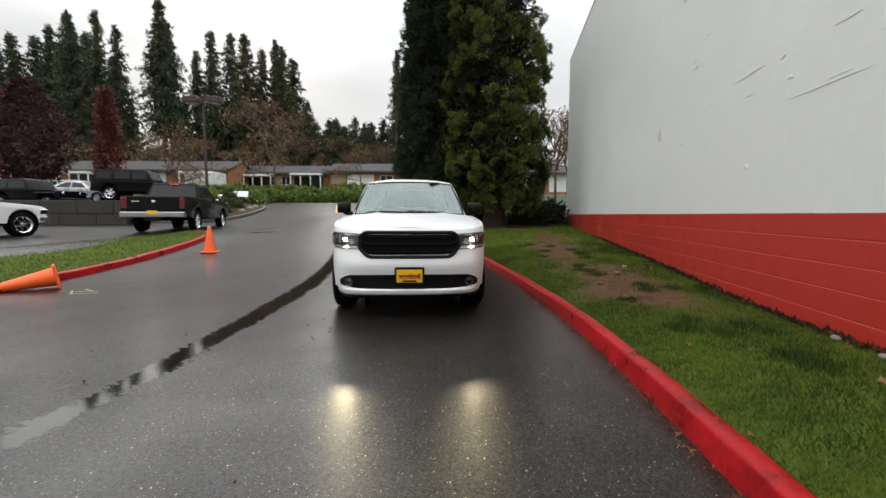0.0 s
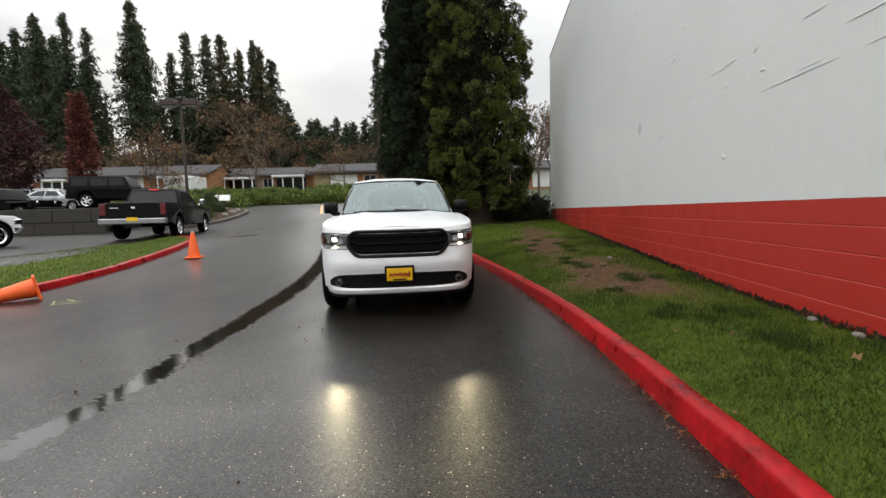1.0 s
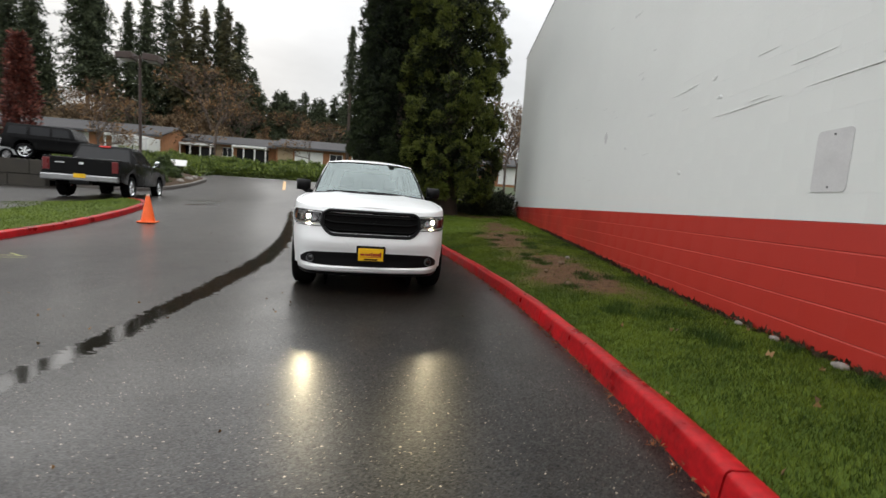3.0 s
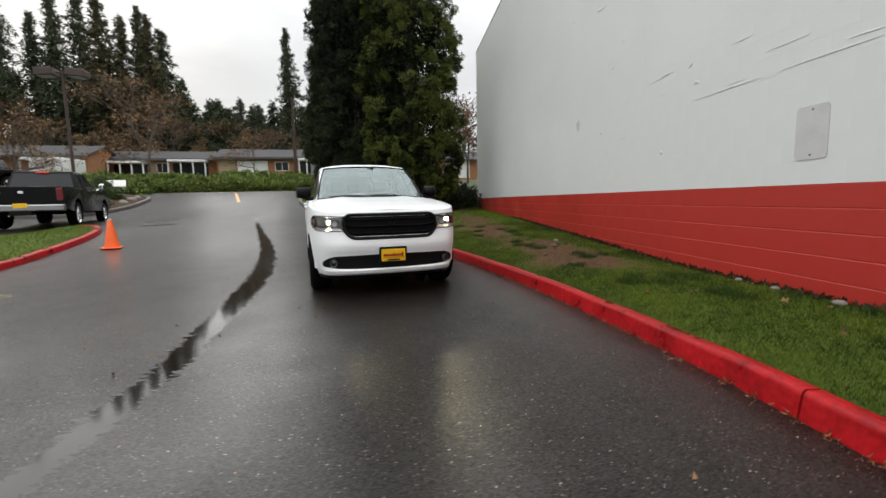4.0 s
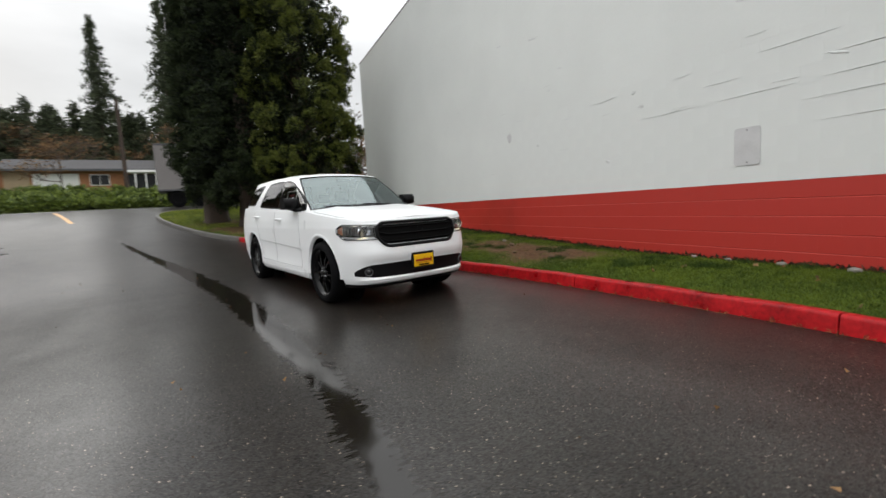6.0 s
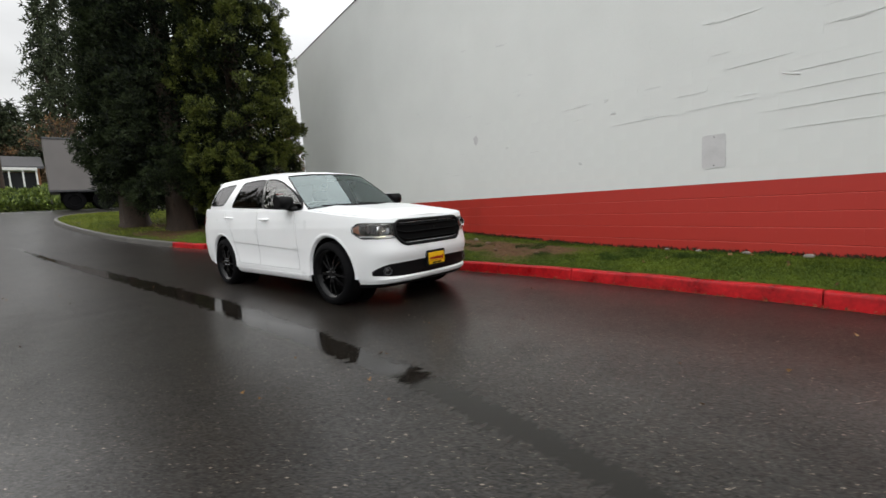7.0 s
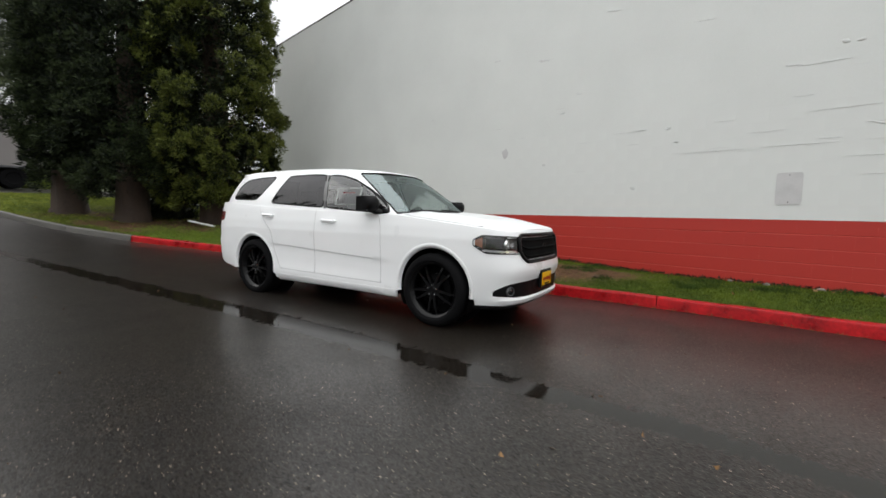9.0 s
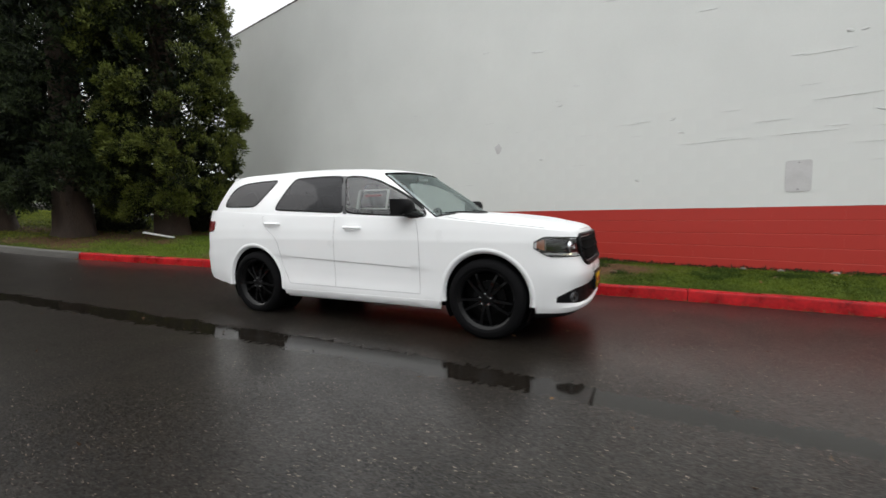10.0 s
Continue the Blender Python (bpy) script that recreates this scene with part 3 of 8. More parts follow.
# grass strip on the other side of the drive
def strip_point(i, k):
    p = KERB_LEFT[i]
    d = KERB_LEFT[min(i + 1, 89)] - KERB_LEFT[max(i - 1, 0)]
    d = d / np.linalg.norm(d)
    a = p + np.array([d[1], -d[0]]) * 0.145
    b = np.array([-11.0 - 0.10 * (12 - a[1]) * (a[1] < 12), min(a[1], 12.6) - 0.3 + 0.10 * (12 - a[1])])
    q = a * (1 - k) + b * k
    z0, z1 = float(road_z(*a)) + 0.11, float(road_z(*b)) + 0.0
    return q[0], q[1], z0 + (z1 - z0) * k + 0.02 * math.sin(math.pi * k)


strip_rows = [[strip_point(i, k) for k in np.linspace(0, 1, 14)] for i in range(90)]
strip = part("grass_strip", sheet(bmesh.new(), strip_rows), M_TURF, smooth=180)
tagged(strip, "mown green grass strip beside the drive", "ground", kind="structure")

# ---------------------------------------------------------------- the long wall
wall = part("wall_east", new_box((WALL_X + 0.006, -16, -0.3), (WALL_X + 0.34, WALL_END, WALL_TOP)), M_JOINT)
tagged(wall, "tall painted block wall, off-white above a red band", "wall", kind="structure")
part("coping", new_box((WALL_X - 0.012, -16, WALL_TOP), (WALL_X + 0.36, WALL_END + 0.02, WALL_TOP + 0.05), 0.008), M_STEEL_DARK, wall)
part("wall_return", new_box((WALL_X + 0.34, WALL_END - 0.3, -0.3), (WALL_X + 30, WALL_END, WALL_TOP)), M_JOINT, wall)
M_FLAKE = material("flaked_paint", (0.66, 0.67, 0.66), rough=0.7, spread=0.15, scale=20, fine=90, bump=0.6)
M_PATCH = material("old_grey_patch", (0.55, 0.545, 0.545), rough=0.6, spread=0.10, scale=6, fine=80, bump=0.3)
BLOCK_L, COURSE = 0.406, 0.2017


def block_mesh(y0, y1, z0, z1, gap_h, gap_v, deep=0.006):
    """Corners and faces of one block's face with chamfered edges."""
    ch, cv = gap_h, gap_v
    deep = deep if gap_h > 0.001 else 0.0012
    open_ = 0.0014 if gap_h > 0.001 else 0.0002
    a, b, c, d = y0 + 0.0002, y1 - 0.0002, z0 + open_, z1 - open_
    x0, x1 = WALL_X, WALL_X + deep
    v = [(x1, a, c), (x1, b, c), (x1, b, d), (x1, a, d), (x0, a + cv, c + ch), (x0, b - cv, c + ch), (x0, b - cv, d - ch), (x0, a + cv, d - ch)]
    f = [(7, 6, 5, 4), (0, 4, 5, 1), (1, 5, 6, 2), (2, 6, 7, 3), (3, 7, 4, 0)]
    return v, [q[::-1] for q in f]


BLOCKS_NEAR, BLOCKS_FAR = [], []
for row in range(39):
    z0 = row * COURSE
    z1 = min(z0 + COURSE, WALL_TOP)
    y = -16 - (0.203 if row % 2 else 0)
    while y < WALL_END:
        y1 = min(y + BLOCK_L, WALL_END)
        if z1 - z0 > 0.05 and y1 - max(y, -16) > 0.05:
            spot = (max(y, -16), y1, z0, z1)
            (BLOCKS_NEAR if 1 <= row < 14 and 0.3 < y < 7.6 else BLOCKS_FAR).append(spot)
        y = y + BLOCK_L


def gaps_for(z1):
    return (0.0065, 0.00004) if z1 < 1.25 else (0.0002, 0.0001)

# ---------------------------------------------------------------- the white family car
M_GLASS_FRONT = glass("windscreen_glass", (0.70, 0.77, 0.755), clear=0.83, shine=(0.64, 0.74, 0.74))
M_GLASS_SIDE = glass("side_glass", (0.90, 0.94, 0.92), clear=0.915)
M_GLASS_DARK = glass("privacy_glass", (0.045, 0.045, 0.050), clear=0.985, shine=(0.62, 0.62, 0.64))
M_LENS = glass("lamp_lens", (0.85, 0.86, 0.87), clear=0.95)
M_SEAM = material("panel_gap", (0.10, 0.10, 0.105), rough=0.8, spread=0.1, bump=0)
M_PLATE = material("yellow_plate", (0.85, 0.50, 0.012), rough=0.35, spread=0.05, bump=0)
M_PLATE_RED = material("plate_red_ink", (0.30, 0.012, 0.012), rough=0.4, spread=0.05, bump=0)
M_AMBER = material("amber_reflector", (0.50, 0.22, 0.13), rough=0.2, spread=0.1, bump=0)
M_TAIL = material("red_lamp_lens", (0.12, 0.004, 0.006), rough=0.3, spread=0.1, bump=0)
M_SEAT = material("dark_upholstery", (0.028, 0.028, 0.030), rough=0.7, spread=0.2, bump=0.2)
M_PAPER = material("paper_sheet", (0.72, 0.74, 0.72), rough=0.7, spread=0.05, bump=0)
M_STEEL = material("brushed_steel", (0.35, 0.35, 0.36), rough=0.35, metal=1.0, spread=0.2, bump=0.05)
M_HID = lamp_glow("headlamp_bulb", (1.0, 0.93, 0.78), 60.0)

OUTLINE = curve_through([(0.0, 0.0), (0.004, 0.22), (0.022, 0.45), (0.075, 0.66), (0.17, 0.79), (0.32, 0.875), (0.52, 0.92), (0.9, 0.945), (1.4, 0.935), (2.2, 0.94),
                         (3.0, 0.945), (3.94, 0.955), (4.5, 0.935), (4.80, 0.89), (5.0, 0.79), (5.085, 0.6), (5.11, 0.3), (5.115, 0.0)], 190)
OUT_D = np.gradient(OUTLINE, axis=0)
OUT_N = np.column_stack([-OUT_D[:, 1], OUT_D[:, 0]]) / np.linalg.norm(OUT_D, axis=1)[:, None]     # (along s, along v), outward
AXLES, ARCH_R, ARCH_Z = (0.90, 3.942), 0.455, 0.405
FRONT_Z, FRONT_D = [0.24, 0.30, 0.335, 0.36, 0.45, 0.53, 0.58, 0.66, 0.71, 0.80, 0.95, 1.02, 1.06], [-0.12, -0.03, -0.015, -0.04, -0.04, -0.022, -0.002, 0.0, -0.025, -0.045, -0.07, -0.10, -0.15]
REAR_Z, REAR_D = [0.36, 0.46, 0.74, 0.78, 1.0, 1.34], [-0.05, 0.0, 0.0, -0.05, -0.06, -0.10]


def body_top(s, front):
    """Upper edge of the body side: bonnet edge, then the belt line."""
    return float(np.interp(s, [0, 0.15, 0.4, 0.9, 1.4, 2.6, 3.7, 4.6, 5.1], [1.03, 1.035, 1.062, 1.115, 1.165, 1.195, 1.235, 1.285, 1.31]))


def body_bottom(s, v):
    z = float(np.interp(s, [0, 0.06, 0.45, 1.3, 3.4, 4.4, 4.8, 5.12], [0.27, 0.27, 0.25, 0.25, 0.28, 0.33, 0.38, 0.42]))
    if v > 0.7:
        for a in AXLES:
            if abs(s - a) < ARCH_R:
                z = max(z, ARCH_Z + math.sqrt(ARCH_R ** 2 - (s - a) ** 2))
    return z


def flank_depth(s, z):
    """How far the flank lies inside the plan outline: the crease rises towards the tail, the ends are plain."""
    k = 0.075 * float(np.clip((s - 1.5) / 1.7, -0.3, 1.3))
    zs = [0.24, 0.27 + 0.3 * k, 0.31 + 0.4 * k, 0.375 + 0.5 * k, 0.415 + 0.5 * k, 0.46 + 0.5 * k, 0.60 + k, 0.645 + k, 0.66 + k, 0.75 + 0.8 * k, 0.94, 1.05, 1.20, 1.34]
    crease = np.interp(z, zs, [-0.06, -0.028, -0.012, -0.008, -0.011, -0.018, -0.016, -0.0135, -0.004, -0.001, 0.0, -0.012, -0.04, -0.075])
    plain = np.interp(z, zs, [-0.06, -0.028, -0.012, -0.008, -0.009, -0.010, -0.006, -0.004, -0.003, -0.001, 0.0, -0.012, -0.04, -0.075])
    door = float(smooth01(s, 1.45, 1.75)) * float(smooth01(-s, -3.65, -3.35))
    mid = crease * door + plain * (1 - door)
    end = np.interp(z, [0.24, 0.36, 0.50, 0.70, 0.93, 1.05, 1.20, 1.34], [-0.09, -0.05, -0.02, -0.002, 0.0, -0.012, -0.04, -0.075])
    w = float(smooth01(s, 4.35, 4.6)) + float(smooth01(-s, -0.5, -0.38))
    return mid * (1 - w) + end * w


def skin(i, z, off=0.0):
    """Point of the body's skin at step i of its plan outline (fractions allowed) and height z: (x forward, y, z) for the left half."""
    i = float(np.clip(i, 0, 189))
    a, k = int(min(i, 188)), i - int(min(i, 188))
    p, n = OUTLINE[a] * (1 - k) + OUTLINE[a + 1] * k, OUT_N[a] * (1 - k) + OUT_N[a + 1] * k
    n = n / np.linalg.norm(n)
    fw, rw = max(0.0, -n[0]) ** 2, max(0.0, n[0]) ** 2
    d = fw * np.interp(z, FRONT_Z, FRONT_D) + rw * np.interp(z, REAR_Z, REAR_D) + (1 - fw - rw) * flank_depth(p[0], z) + off
    return Vector((-(p[0] + n[0] * d), max(0.0, p[1] + n[1] * d), z))


def step_at_s(s):
    """Step of the outline on the flank at length s."""
    k = 30 + np.argmax(OUTLINE[30:, 0] >= s)
    a, b = OUTLINE[k - 1, 0], OUTLINE[k, 0]
    return k - 1 + (s - a) / max(b - a, 1e-6)


def step_at_v(v):
    """Step of the outline on the front at half width v."""
    k = max(1, int(np.argmax(OUTLINE[:60, 1] >= v)))
    a, b = OUTLINE[k - 1, 1], OUTLINE[k, 1]
    return k - 1 + (v - a) / max(b - a, 1e-6)


def both(grid_half):
    """Mirrors a grid of points to the other side."""
    return [grid_half, [[Vector((p.x, -p.y, p.z)) for p in row[::-1]] for row in grid_half]]


def skin_patch(name, steps, low, high, mat_, parent, off=0.008, rows=5, label="", sides=(1, -1), rim=0.012, smooth=50):
    """A panel that follows the skin between two heights given per step; its rim bends back to the skin."""
    out = []
    for side in sides:
        grid = []
        for j in range(rows + 1):
            t = j / rows
            row = []
            for i, st in enumerate(steps):
                edge = j in (0, rows) or i in (0, len(steps) - 1)
                z = low(i / (len(steps) - 1)) * (1 - t) + high(i / (len(steps) - 1)) * t
                q = skin(st, z, off if not edge else off - rim)
                row.append(Vector((q.x, side * q.y, q.z)))
            grid.append(row if side > 0 else row[::-1])
        out.append(part(name, sheet(bmesh.new(), grid), mat_, parent, label, smooth=smooth))
    return out


def lens_region(i, z):
    """Whether a point of the skin lies inside the headlamp's opening."""
    a, b = step_at_v(0.555), step_at_s(0.43)
    if not a <= i <= b:
        return False
    k = (i - a) / (b - a)
    return lamp_low(k) + 0.004 < z < lamp_high(k) - 0.004


def lamp_low(k):
    return 0.80 + 0.015 * k + 0.07 * max(0.0, k - 0.78) / 0.22


def lamp_high(k):
    return 0.965 + 0.025 * k - 0.05 * max(0.0, k - 0.85) / 0.15


def make_suv():
    car = tagged(empty("family_car"), "white family car with black grille and black wheels on wet asphalt", "car")
    # body shell
    verts, faces = [], []
    low_z = [(0.24, 0), (0.27, 0.3), (0.31, 0.4), (0.345, 0.4), (0.375, 0.5), (0.415, 0.5), (0.46, 0.5), (0.53, 0.7), (0.57, 0.85), (0.60, 1), (0.645, 1), (0.66, 1), (0.70, 0.9), (0.75, 0.8), (0.80, 0.6), (0.825, 0.5), (0.85, 0.4),
             (0.875, 0.3), (0.90, 0.2), (0.92, 0.1), (0.94, 0), (0.96, 0), (0.98, 0), (1.0, 0), (1.02, 0), (1.05, 0), (1.08, 0), (1.11, 0), (1.14, 0), (1.17, 0), (1.20, 0), (1.23, 0), (1.26, 0), (1.29, 0), (1.32, 0)]
    rows = len(low_z) + 1
    for i in range(190):
        s, v = OUTLINE[i]
        zb, zt = body_bottom(s, v), body_top(s, True)
        k = 0.075 * float(np.clip((s - 1.5) / 1.7, -0.3, 1.3))
        for z, follow in low_z + [(9.0, 0)]:
            verts.append(skin(i, min(max(z + follow * k, zb), zt)))
    n = len(verts)
    verts += [Vector((p.x, -p.y, p.z)) for p in verts]
    for i in range(189):
        for j in range(rows - 1):
            q = (i * rows + j, (i + 1) * rows + j, (i + 1) * rows + j + 1, i * rows + j + 1)
            mid = sum((verts[k] for k in q), Vector()) / 4
            if lens_region(i + 0.5, mid.z):
                continue
            faces.append(q)
            faces.append(tuple(n + k for k in q[::-1]))
    shell = raw("body", verts, faces, M_PAINT, car, "glossy white painted body shell", smooth=40)
    bm = bmesh.new()
    bm.from_mesh(shell.data)
    bmesh.ops.remove_doubles(bm, verts=bm.verts[:], dist=0.0005)
    bmesh.ops.recalc_face_normals(bm, faces=bm.faces[:])
    bm.to_mesh(shell.data)
    bm.free()
    shell.data.set_sharp_from_angle(angle=radians(27))

    # bonnet
    def bonnet_centre(s):
        return float(np.interp(s, [0.08, 0.2, 0.5, 0.9, 1.2, 1.42], [1.035, 1.080, 1.140, 1.188, 1.208, 1.218]))

    last = step_at_s(1.44)
    cols = []
    for i in list(np.linspace(0, 44, 40)) + list(np.linspace(44, last, 26))[1:]:
        e = skin(i, body_top(float(np.interp(i, range(190), OUTLINE[:, 0])), True))
        s = -e.x
        row = []
        for k in np.linspace(0, 1, 13):
            y = e.y * (1 - k)
            ridge = 0.012 * math.exp(-((y - 0.46) / 0.07) ** 2) * smooth01(s, 0.25, 0.7) - 0.010 * math.exp(-((y) / 0.34) ** 4) * smooth01(s, 0.4, 0.8)
            lift = (1 - (1 - k) ** 2.4)
            row.append(Vector((-s, y, e.z + (bonnet_centre(s) - e.z) * lift + float(ridge))))
        cols.append(row)
    bm = bmesh.new()
    for g in both(cols):
        sheet(bm, g)
    bmesh.ops.remove_doubles(bm, verts=bm.verts[:], dist=0.002)
    bmesh.ops.recalc_face_normals(bm, faces=bm.faces[:])
    part("bonnet", bm, M_PAINT, car, smooth=60)
    # bonnet gap lines
    for side in (1, -1):
        bm = bmesh.new()
        pts = []
        for s in np.linspace(0.36, 1.36, 18):
            e = skin(step_at_s(s), body_top(s, True))
            k = 0.06 + 0.06 * (s > 1.2) * (s - 1.2) / 0.16
            y = e.y * (1 - k)
            z = e.z + (bonnet_centre(s) - e.z) * (1 - (1 - k) ** 2.4)
            pts.append((-s, side * y, z + 0.001))
        rod(bm, pts, 0.0018, 5)
        part("bonnet_gap", bm, M_SEAM, car)

    # cabin
    low = [(1.33, 0, 1.205), (1.36, 0.42, 1.20), (1.455, 0.765, 1.18), (1.50, 0.805, 1.17), (1.585, 0.828, 1.17), (2.63, 0.868, 1.205), (2.73, 0.870, 1.21),
           (3.72, 0.868, 1.245), (3.94, 0.862, 1.255), (4.64, 0.815, 1.29), (4.86, 0.73, 1.31), (4.98, 0.42, 1.32), (5.0, 0, 1.32)]
    top = [(2.08, 0, 1.715), (2.10, 0.34, 1.71), (2.19, 0.625, 1.69), (2.23, 0.652, 1.68), (2.30, 0.664, 1.690), (2.68, 0.672, 1.712), (2.77, 0.673, 1.718),
           (3.46, 0.665, 1.733), (3.66, 0.66, 1.735), (4.36, 0.64, 1.735), (4.62, 0.585, 1.722), (4.73, 0.34, 1.73), (4.755, 0, 1.735)]
    sub = 6

    def ring(ctrl):
        c = np.array(ctrl)
        out = []
        for k in range(12):
            for t in range(sub):
                f = t / sub
                if k in (0, 1, 10, 11):
                    a, b, cc, d = c[max(k - 1, 0)] * (1 if k else (1, -1, 1)), c[k], c[k + 1], c[min(k + 2, 12)] * (1 if k < 11 else (1, -1, 1))
                    if k == 0:
                        a = c[1] * np.array((1, -1, 1))
                    if k == 11:
                        d = c[11] * np.array((1, -1, 1))
                    out.append(0.5 * (2 * b + (cc - a) * f + (2 * a - 5 * b + 4 * cc - d) * f * f + (3 * b - a - 3 * cc + d) * f ** 3))
                else:
                    out.append(c[k] * (1 - f) + c[k + 1] * f)
        return np.array(out + [c[12]])

    rl, rt = ring(low), ring(top)
    GL, BL = np.arange(73) / sub, None

    def cab(gg, b, off=0.0):
        """Point of the cabin's skin: gg runs round it from the screen (0) to the tailgate (12), b from belt to roof."""
        lo_p = np.array([np.interp(gg, GL, rl[:, k]) for k in range(3)])
        hi_p = np.array([np.interp(gg, GL, rt[:, k]) for k in range(3)])
        p = lo_p * (1 - b) + hi_p * b
        d = np.array([np.interp(gg + 0.25, GL, rl[:, k]) - np.interp(gg - 0.25, GL, rl[:, k]) for k in range(2)])
        if gg < 0.25:
            d[0] *= gg / 0.25
        if gg > 11.75:
            d[0] *= (12 - gg) / 0.25
        ln = math.hypot(d[0], d[1])
        bulge = 0.022 * 4 * max(0, b) * (1 - max(0, b)) + off
        return Vector((-(p[0] - d[1] / ln * bulge), max(0.0, p[1] + d[0] / ln * bulge), p[2]))

    def cabin(ai, b, off=0.0):
        return cab(ai / sub, b, off)

    def at_side(s, z, off=0.0):
        """Point of the cabin's side at length s and height z."""
        gg, b = 6.0, 0.5
        for _ in range(7):
            row = rl[:, 0] * (1 - b) + rt[:, 0] * b
            gg = float(np.interp(s, row[12:66], GL[12:66]))
            z0, z1 = np.interp(gg, GL, rl[:, 2]), np.interp(gg, GL, rt[:, 2])
            b = float((z - z0) / (z1 - z0))
        return cab(gg, b, off)

    def rounded(poly, times=2):
        """Cuts the corners of a closed outline, leaving its long edges."""
        q = [np.array(p, dtype=float) for p in poly]
        for _ in range(times):
            out = []
            for k in range(len(q)):
                a, b = q[k], q[(k + 1) % len(q)]
                c = min(0.25, 0.035 / max(np.linalg.norm(b - a), 1e-6))
                out += [a + (b - a) * c, b + (a - b) * c]
            q = out
        return q

    WINDOWS = {"front_window": [(2.56, 1.235), (2.66, 1.655), (2.43, 1.642), (2.19, 1.585), (1.95, 1.475), (1.75, 1.355), (1.625, 1.265), (1.575, 1.20), (1.60, 1.185), (2.1, 1.208)],
               "rear_window": [(3.66, 1.290), (3.55, 1.475), (3.44, 1.640), (3.39, 1.662), (3.0, 1.668), (2.70, 1.660), (2.60, 1.238), (3.1, 1.262)],
               "quarter_window": [(4.60, 1.345), (4.57, 1.47), (4.48, 1.575), (4.34, 1.635), (4.05, 1.655), (3.70, 1.660), (3.81, 1.53), (3.93, 1.40), (4.02, 1.335), (4.3, 1.338)]}
    WINDOWS = {k: rounded(v) for k, v in WINDOWS.items()}

    def inside(poly, s, z):
        hit = False
        for (x0, z0), (x1, z1) in zip(poly, poly[1:] + poly[:1]):
            if (z0 > z) != (z1 > z) and s < (x1 - x0) * (z - z0) / (z1 - z0) + x0:
                hit = not hit
        return hit

    # shell with openings for the panes
    gs = list(np.linspace(0, 2.4, 24)) + list(np.linspace(2.4, 10.5, 236))[1:] + list(np.linspace(10.5, 12, 12))[1:]
    bs = [-0.12, -0.05] + list(np.linspace(0.0, 1.0, 41))
    grid = [[cab(gg, b) for b in bs] for gg in gs]
    bm = bmesh.new()
    for side in (1, -1):
        vs = [[bm.verts.new((p.x, side * p.y, p.z)) for p in row] for row in grid]
        for a in range(len(gs) - 1):
            for j in range(len(bs) - 1):
                gm, bm_ = (gs[a] + gs[a + 1]) / 2, (bs[j] + bs[j + 1]) / 2
                if gm < 2.4 and 0.0 < bm_ < 0.95 or gm > 10.5 and 0.05 < bm_ < 0.93:
                    continue
                c = (grid[a][j] + grid[a + 1][j + 1]) / 2
                if 3 < gm < 10 and any(inside(poly, -c.x, c.z) for poly in WINDOWS.values()):
                    continue
                bm.faces.new((vs[a][j], vs[a + 1][j], vs[a + 1][j + 1], vs[a][j + 1]))
    bmesh.ops.delete(bm, geom=[v for v in bm.verts if not v.link_faces], context="VERTS")
    bmesh.ops.remove_doubles(bm, verts=bm.verts[:], dist=0.0004)
    bmesh.ops.recalc_face_normals(bm, faces=bm.faces[:])
    part("cabin_frame", bm, M_PAINT, car, smooth=50)
    # screen and tailgate panes
    for kind, g_list, b_list, mat_, label in (("windscreen", np.linspace(0, 2.4, 24), np.linspace(0.0, 0.95, 14), M_GLASS_FRONT, "pale windscreen that mirrors the sky"),
                                              ("tailgate_window", np.linspace(10.5, 12, 12), np.linspace(0.05, 0.93, 8), M_GLASS_DARK, "dark tinted pane")):
        half = [[cab(gg, b, -0.003) for b in b_list] for gg in g_list]
        bm = bmesh.new()
        for gr in both(half):
            sheet(bm, gr)
        bmesh.ops.remove_doubles(bm, verts=bm.verts[:], dist=0.002)
        bmesh.ops.recalc_face_normals(bm, faces=bm.faces[:])
        part(kind, bm, mat_, car, label, smooth=180).visible_shadow = False
        loop = [cab(gg, b_list[-1], 0.002) for gg in g_list] + [cab(g_list[-1 if kind == "windscreen" else 0], b, 0.002) for b in b_list[::-1]] if kind == "windscreen" else \
            [cab(g_list[0], b, 0.002) for b in b_list]
        for side in (1, -1):
            bm = bmesh.new()
            rod(bm, [(p.x, side * p.y, p.z) for p in loop], 0.009, 6)
            part("screen_seal", bm, M_BLACK, car)
    # side panes with their black surrounds
    for kind, poly in WINDOWS.items():
        mid = np.mean(poly, axis=0)
        for side in (1, -1):
            rings = [[at_side(*(mid + (np.array(p) - mid) * k), 0.0015) for p in poly] for k in (1.0, 0.8, 0.55, 0.28, 0.02)]
            bm = sheet(bmesh.new(), [[(p.x, side * p.y, p.z) for p in r] for r in rings], True)
            bmesh.ops.recalc_face_normals(bm, faces=bm.faces[:])
            part(kind, bm, M_GLASS_SIDE if kind == "front_window" else M_GLASS_DARK, car, "" if kind == "front_window" else "dark tinted pane", smooth=180).visible_shadow = False
            wide = []
            for w, o in ((0.009, -0.004), (0.007, 0.003), (-0.010, 0.0035), (-0.012, -0.002)):
                row = []
                for k in range(len(poly)):
                    d = np.array(poly[(k + 1) % len(poly)]) - np.array(poly[k - 1])
                    n2 = np.array([d[1], -d[0]]) / np.linalg.norm(d)
                    if np.dot(n2, np.array(poly[k]) - mid) < 0:
                        n2 = -n2
                    row.append(at_side(*(np.array(poly[k]) + n2 * w), o))
                wide.append(row)
            bm = sheet(bmesh.new(), [[(p.x, side * p.y, p.z) for p in r] for r in wide], True)
            bmesh.ops.recalc_face_normals(bm, faces=bm.faces[:])
